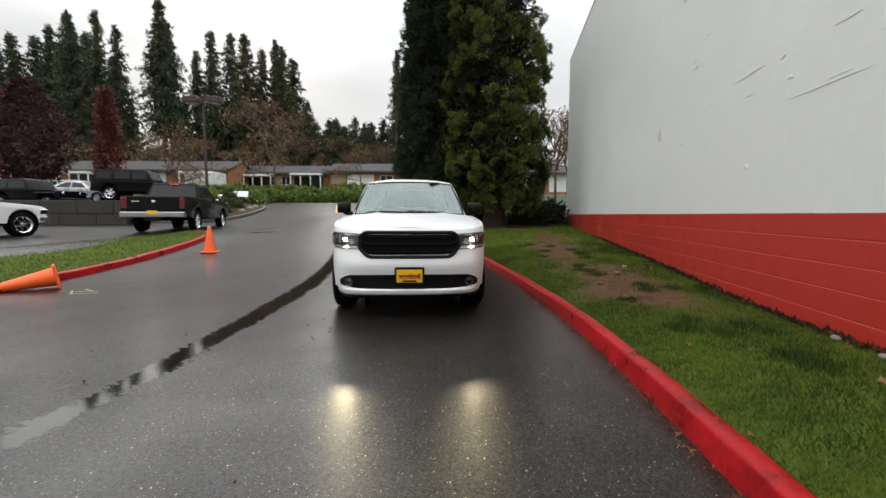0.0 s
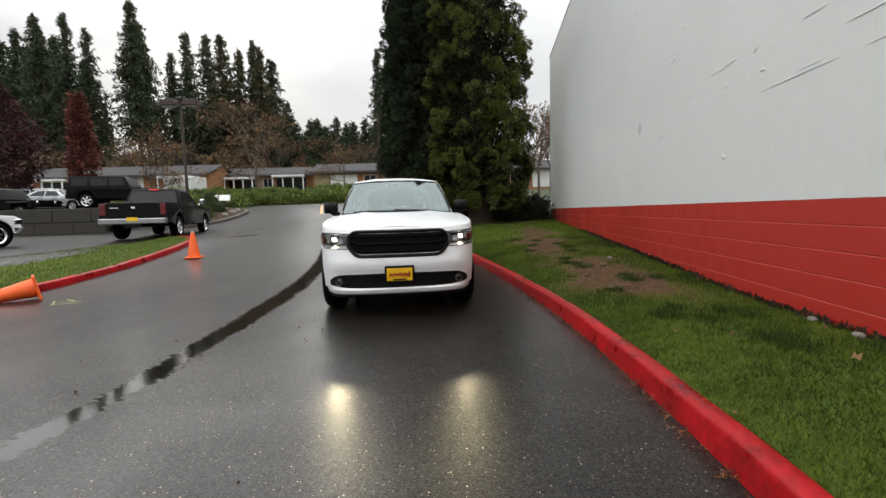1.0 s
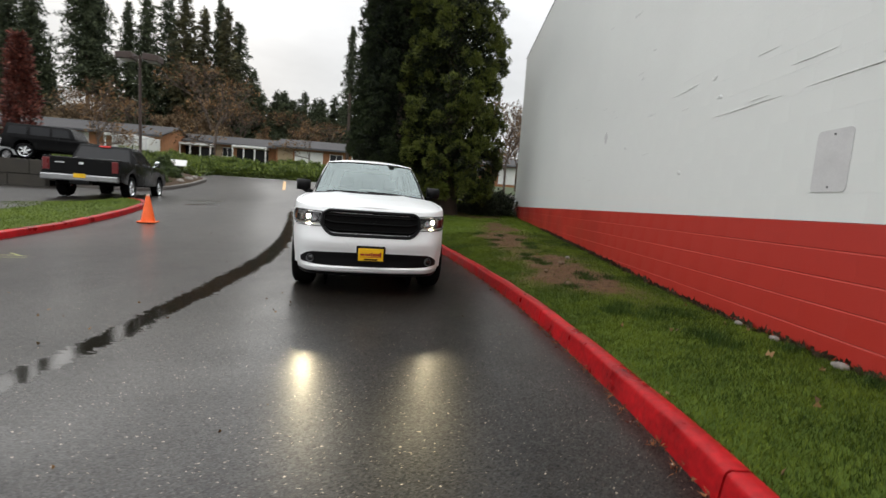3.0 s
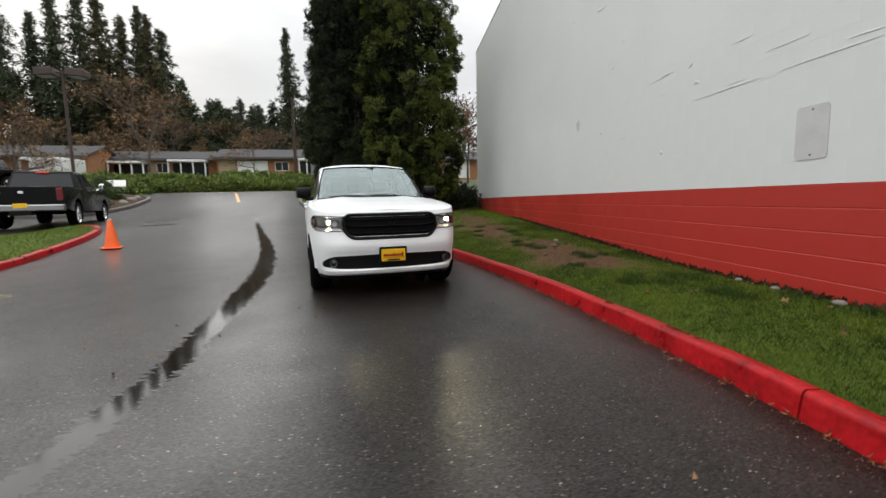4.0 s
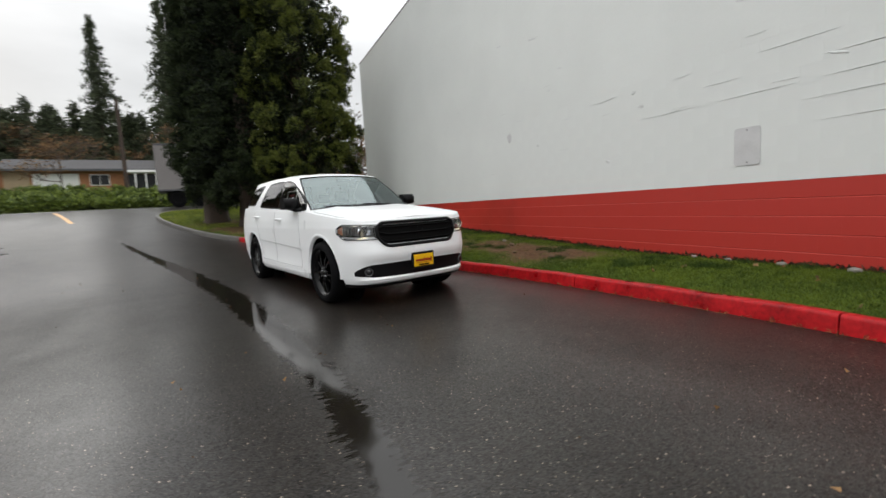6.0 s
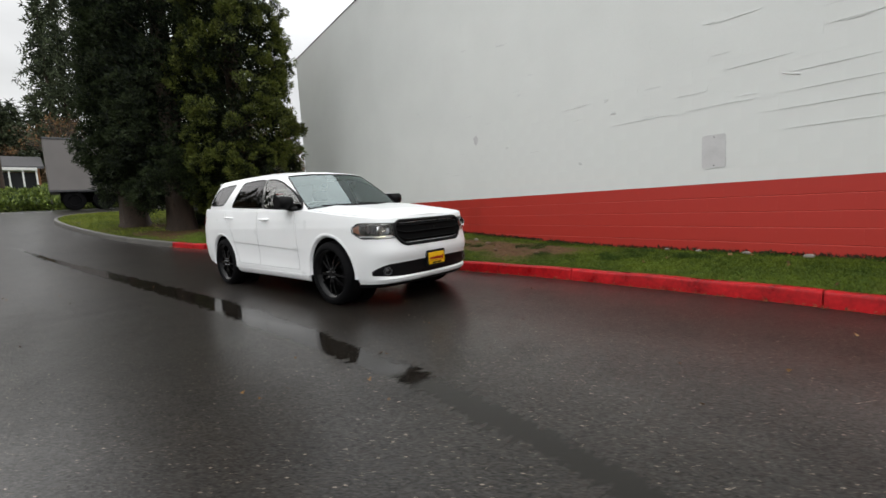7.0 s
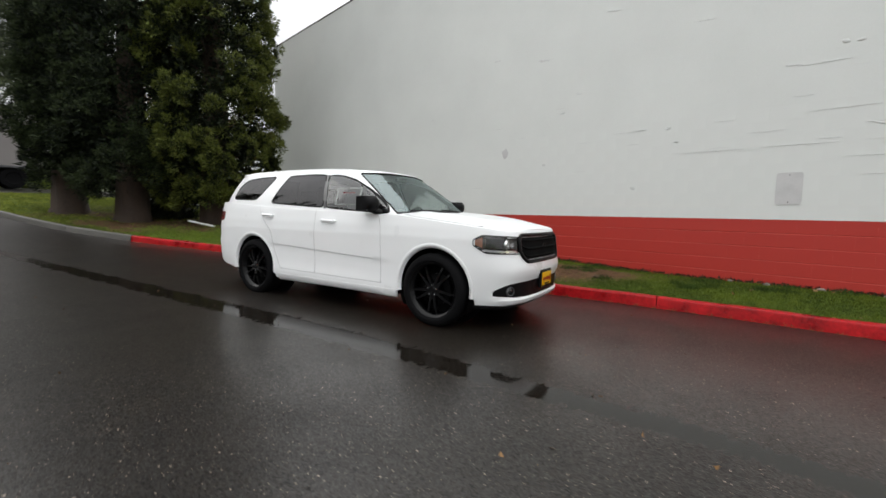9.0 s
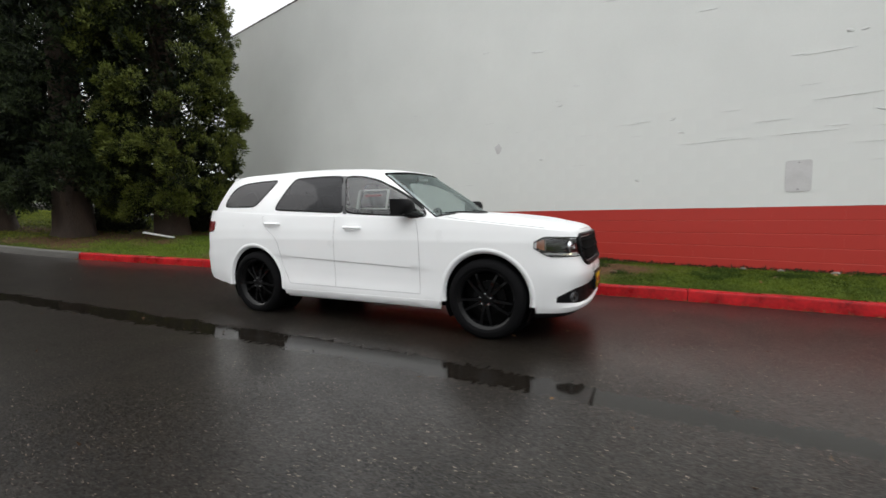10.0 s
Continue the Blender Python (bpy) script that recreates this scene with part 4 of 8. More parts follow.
            part("window_seal", bm, M_BLACK, car, smooth=30)
    for side in (1, -1):
        post = [[at_side(2.553 + (z - 1.235) * 0.238, z, 0.002), at_side(2.607 + (z - 1.235) * 0.238, z, 0.002)] for z in np.linspace(1.225, 1.66, 9)]
        part("door_post", sheet(bmesh.new(), [[(p.x, side * p.y, p.z) for p in r] for r in post]), M_GLOSSBLACK, car)
    # black border of the windscreen
    bm = bmesh.new()
    edge = [cabin(a, 0.004, 0.004) for a in range(2 * sub + 2, -1, -1)]
    edge = [Vector((p.x, -p.y, p.z)) for p in edge[:-1]] + edge[::-1]
    rod(bm, edge, 0.016, 6)
    part("cowl", bm, M_BLACK, car)

    # roof
    def roof_centre(s):
        return float(np.interp(s, [2.08, 2.3, 2.6, 3.1, 3.8, 4.4, 4.755], [1.715, 1.748, 1.778, 1.802, 1.808, 1.790, 1.740]))

    cols = []
    for a in range(73):
        e = cabin(a, 1.0)
        row = []
        for k in np.linspace(0, 1, 10):
            f = 1 - (1 - k) ** 2.6
            row.append(Vector((e.x, e.y * (1 - k), e.z + (roof_centre(-e.x) - e.z) * f)))
        cols.append(row)
    bm = bmesh.new()
    for g in both(cols):
        sheet(bm, g)
    bmesh.ops.remove_doubles(bm, verts=bm.verts[:], dist=0.002)
    bmesh.ops.recalc_face_normals(bm, faces=bm.faces[:])
    part("roof", bm, M_PAINT, car, smooth=60)
    # dark glass panel let into the front of the roof
    def roof_at(x, y, lift):
        a = int(np.argmin(np.abs(rt[:, 0] - x)))
        e = cabin(max(a, 3 * sub), 1.0)
        return Vector((-x, y, e.z + (roof_centre(x) - e.z) * (1 - (abs(y) / e.y) ** 2.6) + lift))

    half = [[roof_at(x, y, 0.004 if abs(y) < 0.43 and 2.34 < x < 2.94 else -0.006) for y in np.linspace(-0.44, 0.44, 15)] for x in np.linspace(2.33, 2.95, 9)]
    bm = sheet(bmesh.new(), half)
    bmesh.ops.recalc_face_normals(bm, faces=bm.faces[:])
    part("sunroof", bm, M_GLOSSBLACK, car, "dark glass panel in the roof", smooth=50)
    lip = [cab(gg, 0.97, 0.006) for gg in np.linspace(9.6, 12, 14)]
    bm = bmesh.new()
    rod(bm, [(p.x, p.y, p.z) for p in lip] + [(p.x, -p.y, p.z) for p in lip[-2::-1]], 0.014, 6)
    part("roof_lip", bm, M_PAINT, car)
    bm = prism(bmesh.new(), [(-3.95, 1.78), (-4.12, 1.775), (-4.10, 1.825), (-4.05, 1.83)], -0.018, 0.018, "y", 0.008)
    part("roof_aerial", bm, M_PAINT, car)

    # grille
    g_steps = np.linspace(0, step_at_v(0.565), 26)

    def g_low(k):
        return 0.715 + 0.11 * max(0.0, (k - 0.72) / 0.28) ** 2.2

    def g_high(k):
        return 0.985 - 0.05 * max(0.0, (k - 0.86) / 0.14) ** 2

    def whole_patch(name, steps, lo, hi, mat_, off, rows=8, label="", rim=0.012):
        grid = []
        for j in range(rows + 1):
            t = j / rows
            row = []
            for i, st in enumerate(steps):
                k = i / (len(steps) - 1)
                edge = j in (0, rows) or i == len(steps) - 1
                row.append(skin(st, lo(k) * (1 - t) + hi(k) * t, off - (rim if edge else 0)))
            grid.append([Vector((p.x, -p.y, p.z)) for p in row[:0:-1]] + row)
        return part(name, sheet(bmesh.new(), grid), mat_, car, label, smooth=50)

    grille = whole_patch("grille", g_steps, g_low, g_high, M_DARK, 0.004, label="black grille")
    for t in np.linspace(0.2, 0.8, 3):
        bm = bmesh.new()
        half = [skin(st, g_low(k) * (1 - t) + g_high(k) * t, 0.016) for st, k in zip(g_steps[:-1], np.linspace(0, 1, 26)[:-1])]
        rod(bm, [(p.x, -p.y, p.z) for p in half[:0:-1]] + [tuple(p) for p in half], 0.0075 if abs(t - 0.5) > 0.1 else 0.011, 6)
        part("slat", bm, M_DARK, grille)
    bm = bmesh.new()
    half = [skin(st, g_high(k), 0.006) for st, k in zip(g_steps, np.linspace(0, 1, 26))] + [skin(st, g_low(k), 0.006) for st, k in zip(g_steps[::-1], np.linspace(1, 0, 26))]
    loop = [tuple(p) for p in half] + [(p.x, -p.y, p.z) for p in half[::-1]]
    rod(bm, loop, 0.021, 6)
    part("surround", bm, M_BLACK, grille)
    bm = bmesh.new()
    for dy in (-0.03, 0.03):
        q = skin(step_at_v(0.03), 0.87, 0.02)
        prism(bm, [(-0.02, -0.02), (0.0, -0.02), (0.022, 0.02), (0.004, 0.02)], 0, 0.006, "x", 0, Matrix.Translation((q.x, dy - 0.005, q.z)))
    part("emblem", bm, M_BLACK, grille)

    # lower intake, lip, plate
    i_steps = np.linspace(0, step_at_v(0.845), 30)
    whole_patch("lower_intake", i_steps, lambda k: 0.345 + 0.035 * k ** 4, lambda k: 0.535 - 0.022 * k ** 2 - 0.085 * max(0, (k - 0.72) / 0.28) ** 1.5, M_BLACK, 0.006, 6, "black lower air intake")
    l_steps = np.linspace(0, step_at_s(0.44), 40)
    whole_patch("front_lip", l_steps, lambda k: 0.235, lambda k: 0.285, M_BLACK, 0.008, 3)
    for side in (1, -1):
        q = skin(step_at_v(0.70), 0.43, 0.0)
        face = Matrix.Translation((q.x + 0.004, side * q.y, q.z)) @ Matrix.Rotation(side * radians(24), 4, "Z") @ Matrix.Rotation(radians(90), 4, "Y")
        fog = part("fog_lamp", lathe(bmesh.new(), [(0.036, 0.012), (0.044, 0.016), (0.048, 0.006), (0.050, -0.01)], 20, face), M_STEEL_DARK, car, "round fog lamp in a thin steel ring")
        part("fog_lens", lathe(bmesh.new(), [(0.0, 0.014), (0.022, 0.012), (0.032, 0.006)], 20, face), M_GLOSSBLACK, fog)
    q = skin(0, 0.51, 0.0)
    plate = part("plate_holder", new_box((q.x + 0.0, -0.165, 0.41), (q.x + 0.035, 0.165, 0.605), 0.01), M_BLACK, car)
    x = q.x + 0.036
    part("plate", new_box((x, -0.142, 0.435), (x + 0.005, 0.142, 0.578), 0.003), M_PLATE, plate, "yellow dealer plate with dark red script")
    for k, (y0, y1, z0, z1) in enumerate(((-0.118, -0.098, 0.485, 0.535), (-0.096, -0.070, 0.49, 0.518), (-0.066, -0.050, 0.49, 0.525), (-0.046, -0.022, 0.49, 0.52), (-0.018, 0.0, 0.49, 0.53),
                                          (0.004, 0.026, 0.492, 0.52), (0.030, 0.05, 0.492, 0.52), (0.054, 0.07, 0.494, 0.52), (0.074, 0.118, 0.494, 0.518), (-0.12, 0.12, 0.476, 0.481))):
        part("script_bar", new_box((x + 0.0055, -y1, z0), (x + 0.0085, -y0, z1), 0), M_PLATE_RED, plate)
    part("plate_bar", new_box((x + 0.0055, -0.075, 0.443), (x + 0.0085, 0.075, 0.459), 0), M_BLACK, plate)

    # headlamps
    h0, h1 = step_at_v(0.55), step_at_s(0.435)
    for side in (1, -1):
        steps = np.linspace(h0, h1, 16)
        lamp = skin_patch("headlamp", steps, lambda k: lamp_low(k), lambda k: lamp_high(k), M_LENS, car, 0.004, 6, "wraparound headlamp with clear lens", (side,), 0.006)[0]
        lamp.visible_shadow = False
        # bowl behind the lens
        grid = []
        for j in range(7):
            t = j / 6
            row = []
            for i, st in enumerate(steps):
                k = i / 15
                edge = min(t, 1 - t) < 0.01 or k in (0.0, 1.0)
                back = 0.0 if edge else -0.055 - 0.17 * math.exp(-((k - 0.56) / 0.16) ** 2)
                p = skin(st, lamp_low(k) * (1 - t) + lamp_high(k) * t, 0)
                row.append(Vector((p.x + back, side * (p.y + 0.25 * min(back + 0.05, 0)), p.z)))
            grid.append(row)
        part("bowl", sheet(bmesh.new(), grid), M_BLACK, lamp, smooth=40)
        bm = bmesh.new()
        rim = [skin(st, lamp_high(k), 0.002) for st, k in zip(steps, np.linspace(0, 1, 16))] + [skin(st, lamp_low(k), 0.002) for st, k in zip(steps[::-1], np.linspace(1, 0, 16))]
        rod(bm, [(p.x, side * p.y, p.z) for p in rim], 0.006, 5)
        part("lamp_edge", bm, M_GLOSSBLACK, lamp)
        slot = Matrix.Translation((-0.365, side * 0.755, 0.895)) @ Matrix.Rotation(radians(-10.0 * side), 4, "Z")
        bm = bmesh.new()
        # added black plates: they block bulb and beam outside a narrow angle
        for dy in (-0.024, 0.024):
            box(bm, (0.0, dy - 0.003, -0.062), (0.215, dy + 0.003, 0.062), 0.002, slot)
        part("beam_shield", bm, M_GLOSSBLACK, lamp)
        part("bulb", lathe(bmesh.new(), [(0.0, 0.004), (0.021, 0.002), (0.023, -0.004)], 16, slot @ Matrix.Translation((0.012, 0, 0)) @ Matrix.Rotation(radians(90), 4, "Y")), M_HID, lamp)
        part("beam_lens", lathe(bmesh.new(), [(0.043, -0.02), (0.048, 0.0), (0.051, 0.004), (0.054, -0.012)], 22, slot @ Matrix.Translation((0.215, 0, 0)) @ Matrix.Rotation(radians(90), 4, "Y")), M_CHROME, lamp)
        part("inner_lamp", lathe(bmesh.new(), [(0.0, -0.02), (0.018, -0.016), (0.030, 0.0), (0.034, 0.012)], 18,
                                 Matrix.Translation((-0.135, side * 0.655, 0.885)) @ Matrix.Rotation(radians(90), 4, "Y")), M_CHROME, lamp)
        grid = [[skin(st, lamp_low(k) * (1 - t) + lamp_high(k) * t, -0.012) for st, k in zip(np.linspace(h0 + 0.84 * (h1 - h0), h0 + 0.985 * (h1 - h0), 5), np.linspace(0.84, 0.985, 5))] for t in (0.2, 0.5, 0.85)]
        part("amber_reflector", sheet(bmesh.new(), [[(p.x, side * p.y, p.z) for p in r] for r in grid]), M_AMBER, lamp)
        grid = [[skin(st, lamp_low(k) + 0.012 + 0.018 * t, -0.012) for st, k in zip(np.linspace(h0 + 0.1 * (h1 - h0), h0 + 0.8 * (h1 - h0), 9), np.linspace(0.1, 0.8, 9))] for t in (0, 1)]
        part("light_strip", sheet(bmesh.new(), [[(p.x, side * p.y, p.z) for p in r] for r in grid]), M_PAPER, lamp)

    # flanks: gaps, handles, sill strip, arch lips
    for side in (1, -1):
        lines = [[(1.60, 0.40), (1.60, 0.6), (1.605, 0.9), (1.62, 1.06), (1.66, 1.165)], [(2.685, 0.41), (2.685, 0.7), (2.685, 1.0), (2.685, 1.19)],
                 [(3.36, 0.42), (3.46, 0.62), (3.52, 0.86), (3.60, 0.98), (3.74, 1.08), (3.80, 1.22)], [(1.60, 0.40), (2.2, 0.405), (2.685, 0.41), (3.36, 0.42)]]
        for ln in lines:
            pts = curve_through(ln, 14)
            bm = bmesh.new()
            rod(bm, [(lambda p: (p.x, side * p.y, p.z))(skin(step_at_s(s), z, 0.0005)) for s, z in pts], 0.0018, 5)
            part("door_gap", bm, M_SEAM, car)
        for s0, z0 in ((2.32, 1.072), (3.50, 1.120)):
            a, b = skin(step_at_s(s0), z0, 0.0), skin(step_at_s(s0 + 0.23), z0 + 0.008, 0.0)
            bm = bmesh.new()
            rod(bm, [(a.x, side * (a.y + 0.002), a.z), (a.x - 0.02, side * (a.y + 0.03), a.z + 0.002), (b.x + 0.03, side * (b.y + 0.034), b.z), (b.x, side * (b.y + 0.002), b.z)], [0.012, 0.016, 0.016, 0.013], 8)
            part("door_handle", bm, M_PAINT, car)
            m = (a + b) / 2
            part("handle_cup", lathe(bmesh.new(), [(0.0, 0.001), (0.034, 0.0015), (0.040, 0.0)], 18, Matrix.Translation((m.x, side * (m.y - 0.001), m.z)) @ Matrix.Rotation(side * radians(-90), 4, "X") @ Matrix.Diagonal((1.6, 0.8, 1, 1))), M_PAINT, car)
        strip = [[skin(step_at_s(s), z, o) for s in np.linspace(1.42, 3.42, 20)] for z, o in ((0.255, -0.01), (0.268, 0.002), (0.32, 0.003), (0.345, 0.002), (0.352, -0.008))]
        part("sill", sheet(bmesh.new(), [[(p.x, side * p.y, p.z) for p in r] for r in strip]), M_PAINT, car, smooth=40)
        for ax in AXLES:
            grid = []
            for ang in np.linspace(-8, 188, 40):
                row = []
                for r, o in ((ARCH_R - 0.03, -0.03), (ARCH_R - 0.012, -0.001), (ARCH_R - 0.002, 0.003), (ARCH_R + 0.012, 0.003), (ARCH_R + 0.022, 0.0), (ARCH_R + 0.028, -0.008)):
                    s, z = ax - r * math.cos(radians(ang)), ARCH_Z + r * math.sin(radians(ang))
                    p = skin(step_at_s(max(s, 0.3)), max(z, 0.24), o)
                    row.append((p.x, side * p.y, z))
                grid.append(row)
            part("wheel_arch", sheet(bmesh.new(), grid), M_PAINT, car, smooth=50)
            liner = [[(-(ax - (ARCH_R - 0.012) * math.cos(radians(ang))), side * y, ARCH_Z + (ARCH_R - 0.012) * math.sin(radians(ang))) for y in (0.90, 0.55)] for ang in np.linspace(-30, 210, 24)]
            bm = sheet(bmesh.new(), liner)
            prism(bm, [(-ax + 0.45 * math.cos(a), ARCH_Z + 0.45 * math.sin(a)) for a in np.linspace(0, 2 * math.pi, 20, endpoint=False)], side * 0.54, side * 0.55, "y")
            part("wheel_housing", bm, M_DARK, car)
    # underside
    part("underbody", new_box((-4.6, -0.74, 0.25), (-0.35, 0.74, 0.42), 0.03), M_DARK, car)

    # mirrors
    for side in (1, -1):
        base = Vector((-1.66, side * 0.85, 1.19))
        bm = bmesh.new()
        rod(bm, [base, base + Vector((-0.04, side * 0.07, 0.012)), base + Vector((-0.10, side * 0.13, 0.04))], [0.036, 0.032, 0.03], 8)
        mirror = part("door_mirror", bm, M_BLACK, car, "black door mirror")
        m = Matrix.Translation((-1.80, side * 0.975, 1.285)) @ Matrix.Rotation(side * radians(-6), 4, "Z")
        bm = bmesh.new()
        bmesh.ops.create_uvsphere(bm, u_segments=24, v_segments=14, radius=1.0, matrix=m @ Matrix.Diagonal((0.17, 0.145, 0.13, 1)))
        for v in bm.verts:
            q = m.inverted() @ v.co
            q.x = max(q.x, -0.05)
            q.y, q.z = np.clip(q.y, -0.098, 0.098), np.clip(q.z, -0.076, 0.080)
            q.z += 0.10 * max(0.0, -q.y * side) * (q.z < 0)
            v.co = m @ q
        part("mirror_shell", bm, M_BLACK, mirror, smooth=60)
        part("mirror_pane", new_box((-0.057, -0.088, -0.06), (-0.052, 0.088, 0.06), 0.004, m), M_CHROME, mirror)
        part("mirror_strip", new_box((0.075, -0.09, -0.074), (0.10, 0.1, -0.066), 0.004, m), M_STEEL, mirror)

    # wipers
    for y0, y1, s0 in ((0.55, -0.05, 1.40), (-0.08, -0.62, 1.385)):
        bm = bmesh.new()
        pts = []
        for k in np.linspace(0, 1, 7):
            y = y0 + (y1 - y0) * k
            a = np.interp(abs(y), [0, 0.42, 0.70, 0.80], [0, sub, 2 * sub, 3 * sub])
            p = cabin(int(a), 0.03 + 0.03 * k, 0.012)
            pts.append((p.x, y, p.z))
        rod(bm, pts, 0.008, 5)
        part("wiper", bm, M_BLACK, car)
    # tail lamps
    for side in (1, -1):
        st = np.linspace(step_at_s(4.70), step_at_s(5.03), 8)
        skin_patch("tail_lamp", st, lambda k: 1.02 - 0.02 * k, lambda k: 1.17, M_TAIL, car, 0.01, 4, "dark red tail lamp", (side,))

    # wheels
    made = None
    for ax in AXLES:
        for side in (1, -1):
            m = Matrix.Translation((-ax, side * 0.815, 0.39)) @ (Matrix.Rotation(radians(180), 4, "Z") if side < 0 else Matrix())
            wheel_at(car, m, 0.39, 0.262, 0.278, M_RIM, "black twin-spoke alloy wheel")

    # inside
    part("cabin_floor", new_box((-4.8, -0.75, 0.40), (-1.3, 0.75, 0.55)), M_DARK, car)
    bm = bmesh.new()
    prism(bm, [(-1.40, 1.16), (-1.95, 1.12), (-2.02, 1.02), (-1.95, 0.75), (-1.4, 0.7)], -0.74, 0.74, "y", 0.03)
    part("dashboard", bm, M_SEAT, car)
    for y in (0.38, -0.38):
        seat(car, -2.55, y, 0.50, 1.0)
    for y in (0.42, 0.0, -0.42):
        seat(car, -3.45, y, 0.42, 0.9)
    bm = bmesh.new()
    rim_m = Matrix.Translation((-2.10, 0.38, 1.10)) @ Matrix.Rotation(radians(-68), 4, "Y")
    loop = [rim_m @ Vector((0.185 * math.cos(a), 0.185 * math.sin(a), 0)) for a in np.linspace(0, 2 * math.pi, 33)]
    rod(bm, loop, 0.015, 8)
    wheel = part("steering_wheel", bm, M_BLACK, car)
    part("steering_hub", lathe(bmesh.new(), [(0, 0.02), (0.07, 0.015), (0.08, -0.03), (0, -0.05)], 16, rim_m), M_BLACK, wheel)
    bm = bmesh.new()
    box(bm, (-0.17, -0.01, -0.012), (0.17, 0.01, 0.012), 0.003, rim_m)
    part("steering_spoke", bm, M_BLACK, wheel)
    bm = bmesh.new()
    box(bm, (-2.06, -0.12, 1.60), (-2.03, 0.12, 1.66), 0.012)
    part("rear_view_mirror", bm, M_BLACK, car)
    # sheet of paper taped inside the near front window and a sticker in the screen
    for side in (-1,):
        p0, p1 = cabin(4 * sub + 1, 0.16, -0.03), cabin(4 * sub + 4, 0.16, -0.03)
        q0, q1 = cabin(4 * sub + 1, 0.58, -0.03), cabin(4 * sub + 4, 0.58, -0.03)
        a, b = Vector((-2.06, side * p0.y, p0.z + 0.01)), Vector((-2.46, side * p1.y, p1.z))
        c, d = Vector((-2.46, side * q1.y, q1.z)), Vector((-2.06, side * q0.y, q0.z + 0.01))
        t = 0.06
        bm = bmesh.new()
        inner = [a + (b - a) * t + (d - a) * t, b + (a - b) * t + (c - b) * t, c + (d - c) * t + (b - c) * t, d + (c - d) * t + (a - d) * t]
        outer = [bm.verts.new(v) for v in (a, b, c, d)]
        inn = [bm.verts.new(v) for v in inner]
        for k in range(4):
            bm.faces.new((outer[k], outer[(k + 1) % 4], inn[(k + 1) % 4], inn[k]))
        bmesh.ops.solidify(bm, geom=bm.faces[:], thickness=0.002)
        part("price_sheet", bm, M_PAPER, car, "white-framed sheet behind the door glass")
        bm = bmesh.new()
        u, w = (d - a) * 0.16, (b - a) * 0.5
        o = d + (c - d) * 0.25 - u * 1.6
        bm.faces.new([bm.verts.new(v) for v in (o, o + w, o + w - u * 0.6, o - u * 0.6)])
        bmesh.ops.solidify(bm, geom=bm.faces[:], thickness=0.002)
        part("sheet_bar", bm, M_PLATE_RED, car)
    bm = bmesh.new()
    p = [cabin(8, 0.90, -0.012), cabin(11, 0.90, -0.012), cabin(11, 0.96, -0.012), cabin(8, 0.96, -0.012)]
    bm.faces.new([bm.verts.new((v.x, v.y, v.z)) for v in p])
    bmesh.ops.solidify(bm, geom=bm.faces[:], thickness=0.002)
    part("screen_sticker", bm, M_PAPER, car)
    return car


def seat(car, x, y, half, k):
    w = 0.5 * half
    bm = bmesh.new()
    box(bm, (x - 0.25, y - w, 0.60), (x + 0.28, y + w, 0.76), 0.05, None, 2)
    box(bm, (-0.07, y - w, 0.0), (0.07, y + w, 0.62), 0.05, Matrix.Translation((x - 0.27, 0, 0.70)) @ Matrix.Rotation(radians(-14), 4, "Y"), 2)
    box(bm, (-0.05, y - 0.12, 0.64), (0.05, y + 0.12, 0.82), 0.04, Matrix.Translation((x - 0.27, 0, 0.70)) @ Matrix.Rotation(radians(-14), 4, "Y"), 2)
    return part("seat", bm, M_SEAT, car, smooth=60)


